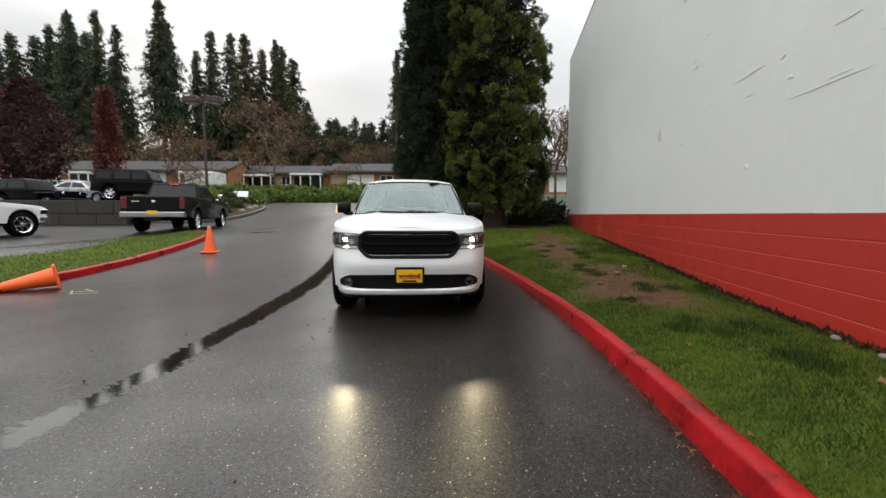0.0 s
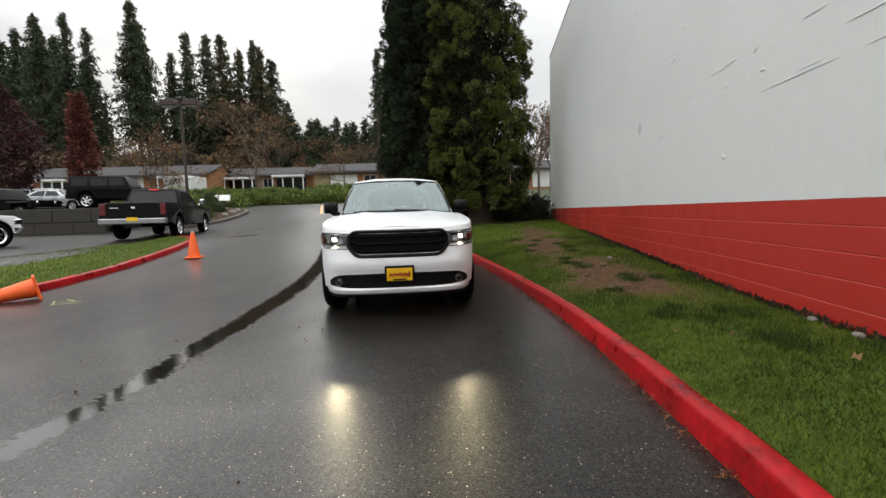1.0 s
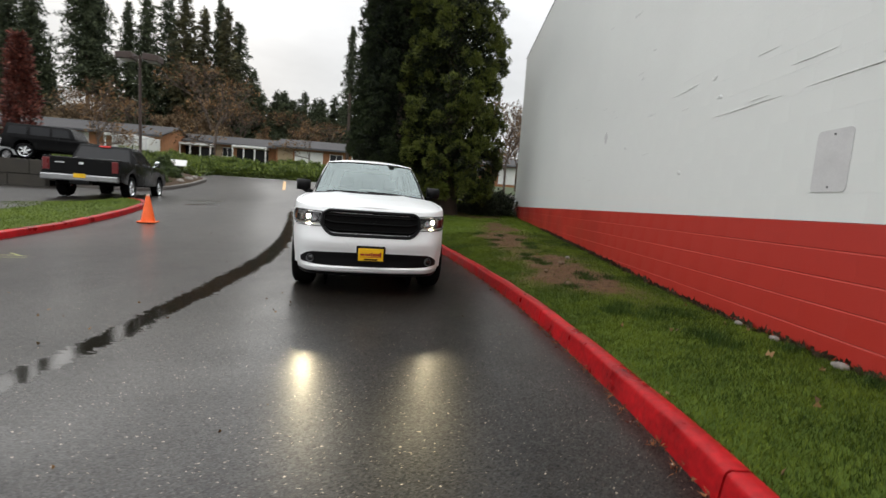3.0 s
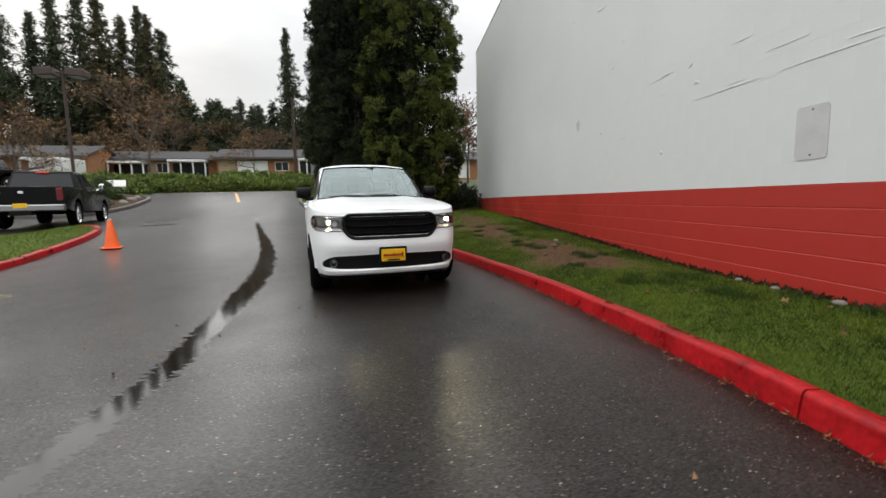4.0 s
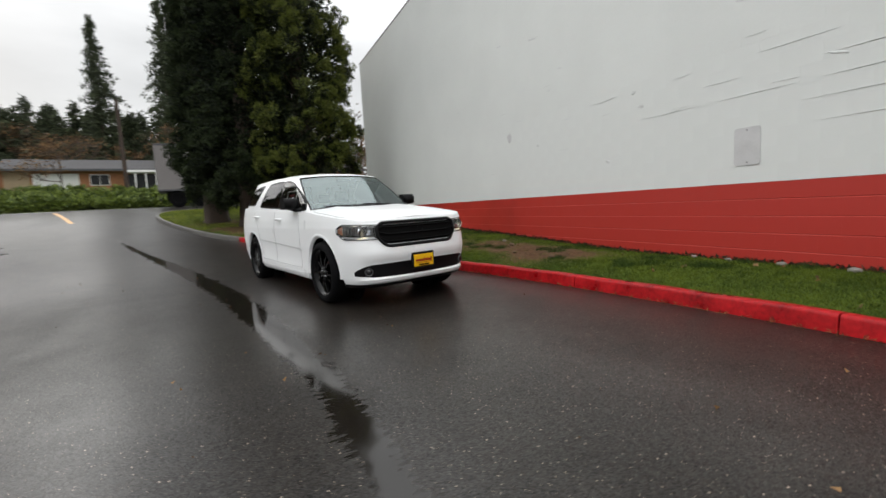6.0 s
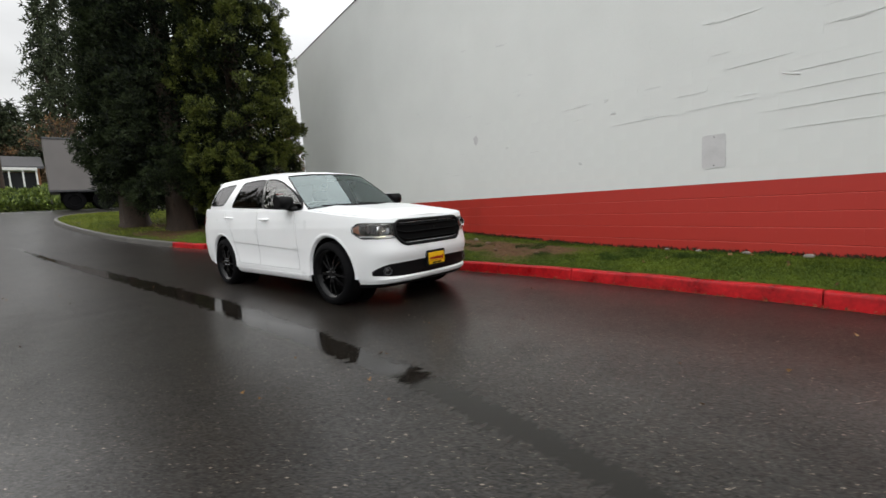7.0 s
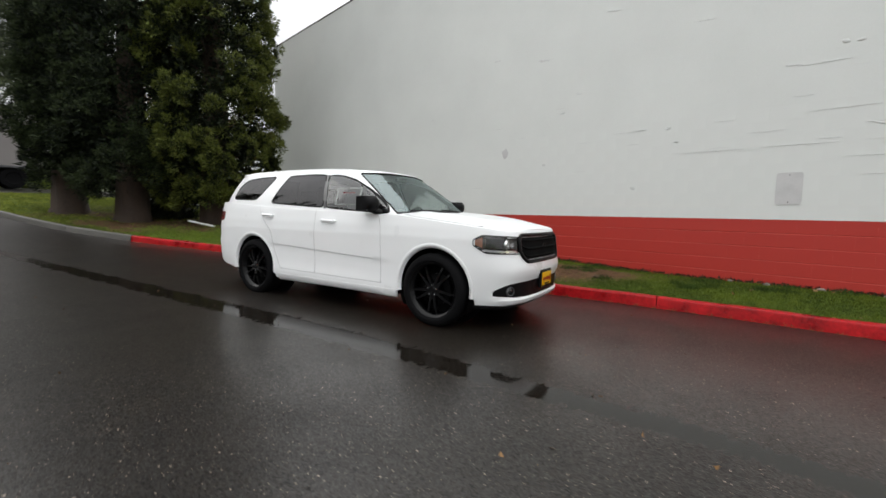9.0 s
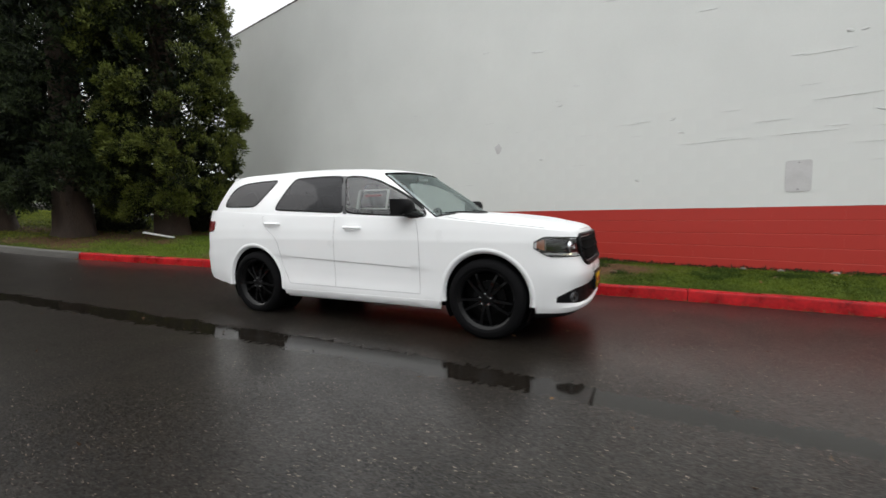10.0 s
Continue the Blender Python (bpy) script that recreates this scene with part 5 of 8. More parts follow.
def wheel_at(car, m, radius, width, rim, mat_, label, spokes=5, twin=True):
    """A road wheel whose outer face looks along +y of m."""
    turn = m @ Matrix.Rotation(radians(-90), 4, "X")
    h = width / 2
    bm = lathe(bmesh.new(), [(rim + 0.012, -h * 0.9), (rim - 0.006, -h * 0.75), (rim - 0.03, -h * 0.2), (rim - 0.035, h * 0.35), (rim - 0.012, h * 0.72), (rim + 0.004, h * 0.80), (rim + 0.014, h * 0.86), (rim + 0.016, h * 0.80)], 40, turn)
    wheel = part("wheel", bm, mat_, car, label, smooth=50)
    prof = [(rim + 0.005, -h * 0.9), (rim + 0.06, -h), (radius - 0.05, -h), (radius - 0.012, -h * 0.82), (radius, -h * 0.5), (radius, h * 0.5), (radius - 0.012, h * 0.82), (radius - 0.045, h * 0.99), (radius - 0.075, h),
            (rim + 0.045, h * 0.98), (rim + 0.012, h * 0.86)]
    part("tyre", lathe(bmesh.new(), prof, 48, turn), M_RUBBER, wheel, smooth=40)
    for k in range(spokes):
        for d in ((-1, 1) if twin else (0,)):
            bm = bmesh.new()
            a = 2 * math.pi * k / spokes + 0.3
            out_a = a + d * 0.21
            in_p = Vector((0.065 * math.cos(a + d * 0.25), 0.065 * math.sin(a + d * 0.25), h * 0.70))
            out_p = Vector(((rim - 0.018) * math.cos(out_a), (rim - 0.018) * math.sin(out_a), h * 0.62))
            mid_p = (in_p + out_p) / 2 + Vector((0, 0, 0.012))
            w0, w1 = (0.020, 0.013) if twin else (0.05, 0.042)
            tan = Vector((-math.sin(out_a), math.cos(out_a), 0))
            rows = [[p + tan * (-w) + Vector((0, 0, -0.035)), p + tan * (-w * 0.8), p + tan * (w * 0.8), p + tan * w + Vector((0, 0, -0.035))] for p, w in ((in_p, w0), (mid_p, (w0 + w1) / 2), (out_p, w1))]
            sheet(bm, [[turn @ q for q in r] for r in rows])
            part("spoke", bm, mat_, wheel, smooth=25)
    part("hub_cap", lathe(bmesh.new(), [(0, h * 0.74), (0.030, h * 0.73), (0.036, h * 0.68), (0.075, h * 0.68), (0.085, h * 0.45), (0.085, 0)], 20, turn), mat_, wheel)
    for k in range(5):
        a = 2 * math.pi * (k + 0.5) / 5 + 0.3
        bm = lathe(bmesh.new(), [(0, h * 0.69 + 0.022), (0.008, h * 0.69 + 0.02), (0.010, h * 0.67)], 6, turn @ Matrix.Translation((0.055 * math.cos(a), 0.055 * math.sin(a), 0)))
        part("wheel_nut", bm, M_CHROME, wheel)
    part("brake_disc", lathe(bmesh.new(), [(0.08, 0.0), (0.165, 0.0), (0.165, -0.02), (0.08, -0.02)], 28, turn), M_BLACK, wheel)
    part("wheel_back", lathe(bmesh.new(), [(0, -h * 0.5), (rim - 0.02, -h * 0.5)], 28, turn), M_DARK, wheel)
    return wheel


suv = make_suv()
CAR_POSE = Matrix.Translation((-1.08, 4.63, 0.0)) @ Matrix.Rotation(radians(-77.1), 4, "Z")
suv.matrix_world = CAR_POSE
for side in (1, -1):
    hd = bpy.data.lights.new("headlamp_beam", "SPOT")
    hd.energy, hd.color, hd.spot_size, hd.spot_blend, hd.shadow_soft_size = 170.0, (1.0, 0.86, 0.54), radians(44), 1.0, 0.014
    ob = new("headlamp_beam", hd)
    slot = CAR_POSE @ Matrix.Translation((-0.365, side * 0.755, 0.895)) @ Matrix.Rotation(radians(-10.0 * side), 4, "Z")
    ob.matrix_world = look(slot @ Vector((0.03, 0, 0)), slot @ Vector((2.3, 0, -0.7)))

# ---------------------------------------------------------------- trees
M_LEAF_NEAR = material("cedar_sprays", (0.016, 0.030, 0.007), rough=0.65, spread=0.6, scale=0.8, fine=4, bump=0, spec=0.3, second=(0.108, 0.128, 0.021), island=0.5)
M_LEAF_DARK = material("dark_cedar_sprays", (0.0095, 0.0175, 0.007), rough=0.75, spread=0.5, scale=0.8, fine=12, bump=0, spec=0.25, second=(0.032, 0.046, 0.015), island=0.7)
M_FIR = material("fir_needles", (0.040, 0.054, 0.030), rough=0.8, spread=0.4, scale=0.1, fine=3, bump=0, second=(0.090, 0.108, 0.056), island=0.7, spec=0.2)
M_FIR_PALE = material("olive_fir_needles", (0.055, 0.058, 0.022), rough=0.8, spread=0.4, scale=0.1, fine=3, bump=0, second=(0.095, 0.085, 0.030), island=0.7)
M_WOOD = material("grey_brown_twigs", (0.085, 0.062, 0.048), rough=0.9, spread=0.3, scale=1, fine=20, bump=0)
M_BROWN_LEAF = material("brown_leaves", (0.13, 0.072, 0.030), rough=0.8, spread=0.5, scale=0.2, fine=4, bump=0, second=(0.21, 0.115, 0.042), island=0.8)
M_MAROON_LEAF = material("maroon_leaves", (0.040, 0.009, 0.012), rough=0.7, spread=0.5, scale=0.4, fine=4, bump=0, second=(0.080, 0.016, 0.017), island=0.8)
M_RUST_LEAF = material("rust_red_leaves", (0.10, 0.023, 0.017), rough=0.7, spread=0.5, scale=0.6, fine=5, bump=0, second=(0.20, 0.052, 0.034), island=0.8)
M_SHRUB = material("shrub_leaves", (0.035, 0.062, 0.018), rough=0.6, spread=0.5, scale=0.8, fine=8, bump=0, second=(0.085, 0.125, 0.028), island=0.8)
M_IVY = material("bank_leaves", (0.075, 0.125, 0.020), rough=0.6, spread=0.5, scale=0.5, fine=8, bump=0, second=(0.185, 0.240, 0.038), island=0.8)


def unit(v):
    return v / np.maximum(np.linalg.norm(v, axis=-1, keepdims=True), 1e-9)


def sprays(centres, outward, per, radius, length, width, up=0.2, seed=1):
    """Small leaf triangles in tufts round the centres, pointing outward."""
    g = np.random.default_rng(seed)
    n = len(centres) * per
    c, o = np.repeat(centres, per, axis=0), np.repeat(outward, per, axis=0)
    r = np.repeat(np.broadcast_to(radius, (len(centres),)), per)[:, None]
    d = unit(g.normal(size=(n, 3)) + 0.5 * o)
    p = c + d * r * g.uniform(0.35, 1.0, (n, 1))
    tip = unit(0.9 * d + 0.5 * o + 0.45 * g.normal(size=(n, 3)) + np.array([0, 0, up]))
    side = unit(np.cross(tip, g.normal(size=(n, 3))))
    ln = length * g.uniform(0.6, 1.3, (n, 1))
    w = width * g.uniform(0.6, 1.3, (n, 1))
    return np.stack([p - side * w / 2, p + side * w / 2, p + tip * ln], axis=1)


def column_tree(name, x, y, z, height, shape, tufts, per, mat_, label, seed, trunk_r=0.42, skirt=1.3):
    """A dense columnar evergreen: fluted trunk, limbs and lumpy foliage."""
    tree = tagged(empty(name, Matrix.Translation((x, y, z))), label, "tree", "columnar evergreens by the wall")
    g = np.random.default_rng(seed)
    bm = bmesh.new()
    rod(bm, [(0, 0, -0.25), (0.02, 0, 0.15), (0, 0.03, 0.8), (0.03, 0, 3), (0, 0, height * 0.6), (0, 0, height * 0.92)], [trunk_r * 1.45, trunk_r * 1.12, trunk_r, trunk_r * 0.85, trunk_r * 0.5, 0.05], 14)
    for v in bm.verts:
        a = math.atan2(v.co.y, v.co.x)
        k = 1 + 0.10 * math.sin(5 * a + v.co.z) + 0.06 * math.sin(9 * a)
        v.co.x, v.co.y = v.co.x * k, v.co.y * k
    part("trunk", bm, M_TRUNK, tree, smooth=60)
    bm = bmesh.new()
    for k in range(26):
        a, zz = g.uniform(0, 2 * math.pi), g.uniform(0.5, height * 0.5) if k > 7 else g.uniform(0.5, 1.2)
        r = float(np.interp(zz, *zip(*shape))) * (0.8 if k > 7 else 0.55)
        pts = [(0, 0, zz), (0.4 * r * math.cos(a), 0.4 * r * math.sin(a), zz - 0.05 if k <= 7 else zz + 0.2), (r * math.cos(a), r * math.sin(a), zz + (0.5 if k > 7 else 0.35))]
        rod(bm, pts, [0.05, 0.035, 0.012], 5)
    tagged(part("inner_branchwork", bm, M_TRUNK, tree, smooth=60), kind="stuff")
    # foliage: lumps on the column, each a mass of tufts; lit tips and shaded depths are coloured in
    lumps = tufts // 9
    zl = skirt + (height - skirt) * g.random(lumps) ** 1.2
    al = g.uniform(0, 2 * math.pi, lumps)
    rl = np.interp(zl, *zip(*shape)) * (0.86 + 0.10 * np.sin(3 * al + 1.3 * zl + seed) + g.uniform(-0.14, 0.10, lumps))
    size = g.uniform(0.30, 0.62, lumps) * np.clip(np.interp(zl, *zip(*shape)), 0.3, 1.0)
    cl = np.column_stack([rl * np.cos(al), rl * np.sin(al), zl])
    ol = unit(np.column_stack([np.cos(al), np.sin(al), np.full(lumps, 0.45)]))
    d = unit(g.normal(size=(lumps * 9, 3)) + 0.9 * np.repeat(ol, 9, axis=0))
    c = np.repeat(cl, 9, axis=0) + d * np.repeat(size, 9)[:, None] * g.uniform(0.45, 1.0, (lumps * 9, 1)) * np.array([1.0, 1.0, 0.85])
    v = sprays(c, unit(d + 0.4 * np.repeat(ol, 9, axis=0)), per, g.uniform(0.10, 0.24, lumps * 9), 0.092, 0.036, 0.3, seed)
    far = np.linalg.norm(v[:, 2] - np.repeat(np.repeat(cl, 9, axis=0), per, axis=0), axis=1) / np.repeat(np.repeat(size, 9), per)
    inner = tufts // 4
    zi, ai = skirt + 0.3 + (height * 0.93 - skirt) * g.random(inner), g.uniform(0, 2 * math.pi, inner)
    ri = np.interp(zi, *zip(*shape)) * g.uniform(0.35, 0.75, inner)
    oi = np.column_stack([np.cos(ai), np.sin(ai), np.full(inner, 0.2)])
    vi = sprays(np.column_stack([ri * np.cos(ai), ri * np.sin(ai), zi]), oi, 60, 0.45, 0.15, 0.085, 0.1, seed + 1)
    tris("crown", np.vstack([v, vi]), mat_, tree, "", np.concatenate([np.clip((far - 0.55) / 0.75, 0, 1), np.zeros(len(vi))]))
    return tree


def verge_height(x, y):
    return min((p for row in verge_rows for p in row), key=lambda p: (p[0] - x) ** 2 + (p[1] - y) ** 2)[2]


lit_young_tips(M_LEAF_NEAR, 0.6)
lit_young_tips(M_LEAF_DARK, 0.5)
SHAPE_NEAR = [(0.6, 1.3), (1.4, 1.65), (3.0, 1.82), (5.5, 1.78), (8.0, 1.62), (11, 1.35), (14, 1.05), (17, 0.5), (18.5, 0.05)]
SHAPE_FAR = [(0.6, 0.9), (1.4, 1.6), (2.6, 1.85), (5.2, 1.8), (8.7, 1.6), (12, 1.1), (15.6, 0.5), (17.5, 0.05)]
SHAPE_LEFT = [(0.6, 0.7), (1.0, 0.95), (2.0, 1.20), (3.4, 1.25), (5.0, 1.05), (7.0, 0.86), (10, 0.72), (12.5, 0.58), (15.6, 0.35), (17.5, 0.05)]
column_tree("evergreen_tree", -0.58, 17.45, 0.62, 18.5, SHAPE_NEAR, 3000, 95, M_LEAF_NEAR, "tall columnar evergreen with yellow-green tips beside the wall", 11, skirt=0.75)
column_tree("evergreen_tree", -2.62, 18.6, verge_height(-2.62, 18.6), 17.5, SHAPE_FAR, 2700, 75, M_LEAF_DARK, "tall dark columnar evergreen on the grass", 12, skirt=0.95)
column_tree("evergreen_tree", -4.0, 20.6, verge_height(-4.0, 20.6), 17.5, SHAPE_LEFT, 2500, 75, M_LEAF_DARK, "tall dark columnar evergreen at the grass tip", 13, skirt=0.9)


def fir_mesh(name, height, width, ragged, bare, seed, mat_):
    """Crown of a fir: boughs in uneven whorls, hung with loose sprays, with gaps between."""
    g = np.random.default_rng(seed)
    cs, os, rs = [], [], []
    levels = int(height * 2.3)
    lean = g.uniform(0, 6.28)
    for k in range(levels):
        f = bare + (1 - bare) * (k + g.random()) / levels
        reach = width * 0.98 * min(1.0, 2.2 * (1 - f) + 0.03) ** 0.9 * (1 - f) ** 0.15 * (0.55 + 0.45 * min(1, (f - bare) * 6 + 0.3)) * g.uniform(0.72, 1.12)
        for _ in range(g.integers(4, 8)):
            a = g.uniform(0, 2 * math.pi)
            ln = reach * (g.uniform(1 - ragged, 1.0) if g.random() < 0.8 else g.uniform(0.95, 1.3)) * (1 + 0.22 * math.cos(a - lean)) + 0.22
            d = np.array([math.cos(a), math.sin(a), 0.0])
            for t in np.arange(0.12, ln + 0.2, 0.42):
                u = t / ln
                cs.append(d * t + np.array([0, 0, f * height + 0.10 * ln * u - 0.34 * ln * u * u + g.uniform(-0.25, 0.25)]))
                os.append(d * 0.9 + np.array([0, 0, -0.15]))
                rs.append(0.16 + 0.24 * (1 - u) * min(1, ln / 2))
    v = sprays(np.array(cs), unit(np.array(os)), 7, np.array(rs), 0.50, 0.19, -0.12, seed)
    top = np.array([0, 0, height + 0.6])
    lead = [(top, top + np.array([0.12 * math.cos(a), 0.12 * math.sin(a), -2.0]), top + np.array([0.12 * math.cos(a + 2), 0.12 * math.sin(a + 2), -2.0])) for a in (0, 2.1, 4.2)]
    return np.vstack([v, np.array(lead)])


def fir(height, width, ragged, bare, seed, mat_, label):
    tree = tagged(empty("fir_tree"), label, "tree", "firs on the hillside")
    bm = bmesh.new()
    rod(bm, [(0, 0, -1.5), (0, 0, height * 0.4), (0, 0, height * 0.98)], [0.34, 0.24, 0.03], 6)
    part("trunk", bm, M_TRUNK, tree)
    tris("crown", fir_mesh("crown", height, width, ragged, bare, seed, mat_), mat_, tree)
    return tree


def down(d, q):
    """Point d metres ahead along the drive's line of sight and q to its right."""
    return -0.148 * d + 0.989 * q, 0.989 * d + 0.148 * q


def land_z(x, y):
    return float(road_z(x, y))


FIRS = [fir(24, 3.8, 0.55, 0.26, 31, M_FIR, "tall dark green fir on the wooded slope"), fir(26, 4.9, 0.45, 0.33, 32, M_FIR, "broad dark fir with a bare lower trunk"),
        fir(23, 3.0, 0.7, 0.26, 33, M_FIR, "thin ragged fir with gaps between boughs"), fir(22, 3.2, 0.65, 0.30, 34, M_FIR_PALE, "olive-brown thinning conifer on the slope"),
        fir(13, 3.6, 0.4, 0.06, 35, M_FIR, "smaller dark conifer in the wood")]
# variant, distance ahead, offset across, height factor, width factor
FIR_SPOTS = [(0, 76, -84, 1.05, 1.0), (2, 74, -75, 1.1, 1.1), (0, 76, -70, 1.12, 1.1), (1, 74, -66, 1.08, 0.8), (0, 72, -61, 1.23, 0.95), (0, 78, -65.5, 1.25, 1.0), (2, 72, -56.5, 1.28, 1.0), (2, 71, -52.5, 1.16, 0.9),
             (1, 72, -46.2, 1.20, 0.95), (1, 76, -47.5, 1.10, 0.75), (2, 74, -41.5, 1.02, 0.9), (0, 73, -38.5, 1.10, 0.85), (0, 76, -36.6, 1.12, 0.9), (3, 72, -32.5, 1.16, 1.15), (3, 74, -30.6, 1.08, 0.9), (2, 75, -28.6, 1.10, 0.9),
             (3, 73, -27.0, 1.08, 1.0), (2, 78, -26.8, 1.0, 1.1), (4, 74, -23.2, 1.15, 0.9), (4, 78, -20.5, 0.95, 1.0), (4, 74, -18.2, 0.92, 0.9), (4, 79, -16.2, 0.98, 0.9), (4, 74, -13.4, 0.86, 0.8), (4, 80, -11.2, 0.96, 1.0),
             (4, 76, -8.6, 0.85, 0.9), (4, 78, -6.2, 0.9, 1.0), (4, 80, -24.6, 1.0, 1.0), (4, 82, -3.5, 0.9, 1.0), (2, 72, -7.7, 0.98, 0.8), (2, 66, -0.4, 1.05, 0.75), (0, 88, -95, 1.3, 1.2), (1, 88, -86, 1.2, 1.1), (0, 90, -78, 1.25, 1.2), (1, 88, -71, 1.2, 1.1), (0, 88, -66, 1.1, 1.0), (3, 84, -36, 0.75, 1.1), (4, 86, -44, 1.0, 1.0), (4, 86, -40, 0.95, 1.2), (3, 82, -30, 0.7, 1.2), (4, 86.0, -27.0, 1.00, 1.20), (4, 90.0, -22.5, 1.05, 1.30), (4, 84.0, -19.4, 0.90, 1.10), (4, 90.0, -15.2, 1.00, 1.30), (4, 86.0, -10.0, 0.92, 1.20), (4, 90.0, -5.0, 0.95, 1.20), (4, 72.0, -21.5, 0.85, 1.00), (4, 71.0, -16.0, 0.80, 1.00), (4, 71.0, -12.0, 0.75, 1.00), (4, 72.0, -4.6, 0.80, 1.00), (4, 92.0, -30.0, 1.10, 1.30), (4, 88.0, -1.0, 1.00, 1.20), (2, 70, 1.2, 1.16, 0.85), (1, 74, 4.4, 1.25, 0.7), (2, 66, 6.5, 1.3, 0.9), (4, 58, 4.6, 1.2, 1.0),
             (0, 72, 9.0, 1.2, 0.9), (0, 74, -92, 1.1, 1.0), (1, 76, -100, 1.1, 0.9), (4, 84, -33, 1.2, 1.0), (4, 84, -40, 1.2, 1.0), (4, 84, -50, 1.3, 1.0), (4, 84, -60, 1.3, 1.0)]
for k, (var, d, q, hf, wf) in enumerate(FIR_SPOTS):
    x, y = down(d, q)
    src = FIRS[var]
    ob = src if src.location.length == 0 else copy_thing(src, Matrix())
    ob.matrix_world = Matrix.Translation((x, y, land_z(x, y))) @ Matrix.Rotation(k * 2.4, 4, "Z") @ Matrix.Diagonal((wf, wf, hf, 1))


def branches(height, spread, levels, seed, first=0.25, fork=3):
    """Branch segments (start, end, radius, radius) of a leafless tree."""
    g = np.random.default_rng(seed)
    segs, ends = [], []

    def grow(p, d, ln, r, lv):
        q = p + d * ln
        segs.append((p, q, r, r * 0.72))
        if lv == 0:
            ends.append(q)
            return
        for k in range(fork if lv > 1 else fork + 1):
            nd = unit(d + spread * g.normal(size=3) + np.array([0, 0, 0.18]))
            grow(p + d * ln * g.uniform(0.55, 1.0), nd, ln * g.uniform(0.55, 0.85), r * 0.58, lv - 1)

    grow(np.zeros(3), np.array([0.0, 0.0, 1.0]), height * first, height * 0.011 + 0.03, levels)
    return segs, np.array(ends)


def twig_mesh(segs):
    v, f = [], []
    for p, q, r0, r1 in segs:
        d = unit(q - p)
        a = unit(np.cross(d, [0.3, 0.9, 0.2]))
        b = np.cross(d, a)
        n = len(v)
        for c, r in ((p, r0), (q, r1)):
            for k in range(3):
                v.append(c + r * (math.cos(2.094 * k) * a + math.sin(2.094 * k) * b))
        f += [(n + k, n + (k + 1) % 3, n + 3 + (k + 1) % 3, n + 3 + k) for k in range(3)]
    return v, f


def broadleaf(name, height, spread, levels, seed, leaf_mat, per, label, group="", first=0.25, tuft=0.5, size=0.22):
    tree = tagged(empty(name), label, "tree", group)
    segs, ends = branches(height, spread, levels, seed, first)
    v, f = twig_mesh([(p, q, a, b) for p, q, a, b in segs if True])
    v[0:3] = [p + np.array([0, 0, -1.0]) for p in v[0:3]]
    raw("trunk", v, f, M_WOOD, tree)
    if per:
        tris("crown", sprays(ends, unit(ends - np.array([0, 0, height * 0.4])), per, tuft, size, size * 0.7, 0.0, seed), leaf_mat, tree)
    return tree


def put_tree(ob, d, q, sc=1.0, turn=0.0, z=None):
    x, y = down(d, q)
    ob.matrix_world = Matrix.Translation((x, y, land_z(x, y) if z is None else z)) @ Matrix.Rotation(turn, 4, "Z") @ Matrix.Diagonal((sc, sc, sc, 1))
    return ob


bare_a = broadleaf("bare_tree", 11, 0.42, 5, 41, M_BROWN_LEAF, 2, "leafless brown tree with a few dead leaves", "bare trees")
bare_b = broadleaf("bare_tree", 9, 0.50, 5, 42, M_BROWN_LEAF, 4, "leafless tree with thin brown foliage", "bare trees")
street = broadleaf("street_tree", 7.0, 0.55, 5, 43, M_BROWN_LEAF, 3, "small street tree with sparse brown leaves", "street trees", 0.34, 0.4, 0.2)
put_tree(street, 38, -23.8, 1.0)
for k, (d, q, sc) in enumerate(((47, -18.4, 1.3), (50, -9.6, 0.85), (44, -27.5, 0.9), (52, 8.5, 1.0))):
    put_tree(copy_thing(street, Matrix()), d, q, sc, k * 1.7 + 0.8)
put_tree(bare_a, 66, -26.2, 1.9)
for k, (src, d, q, sc) in enumerate(((bare_b, 66, -40, 1.2), (bare_a, 64, -35, 1.1), (bare_b, 66, -31, 1.3), (bare_a, 66, -22.5, 1.2), (bare_b, 66, -18.5, 1.0), (bare_b, 67, -12.0, 1.05), (bare_a, 66, -9.5, 0.95), (bare_b, 67, -6.5, 1.0),
                                     (bare_a, 65, -44, 1.25), (bare_b, 66, -49, 1.2), (bare_a, 70, -15, 1.15), (bare_a, 62, 0.0, 1.1), (bare_a, 40, 10.2, 1.1), (bare_b, 44, 12.5, 1.2), (bare_a, 50, 11.5, 1.3), (bare_b, 38, 13.5, 1.0))):
    ob = src if src.location.length == 0 else copy_thing(src, Matrix())
    put_tree(ob, d, q, sc, k * 1.3 + 0.4)


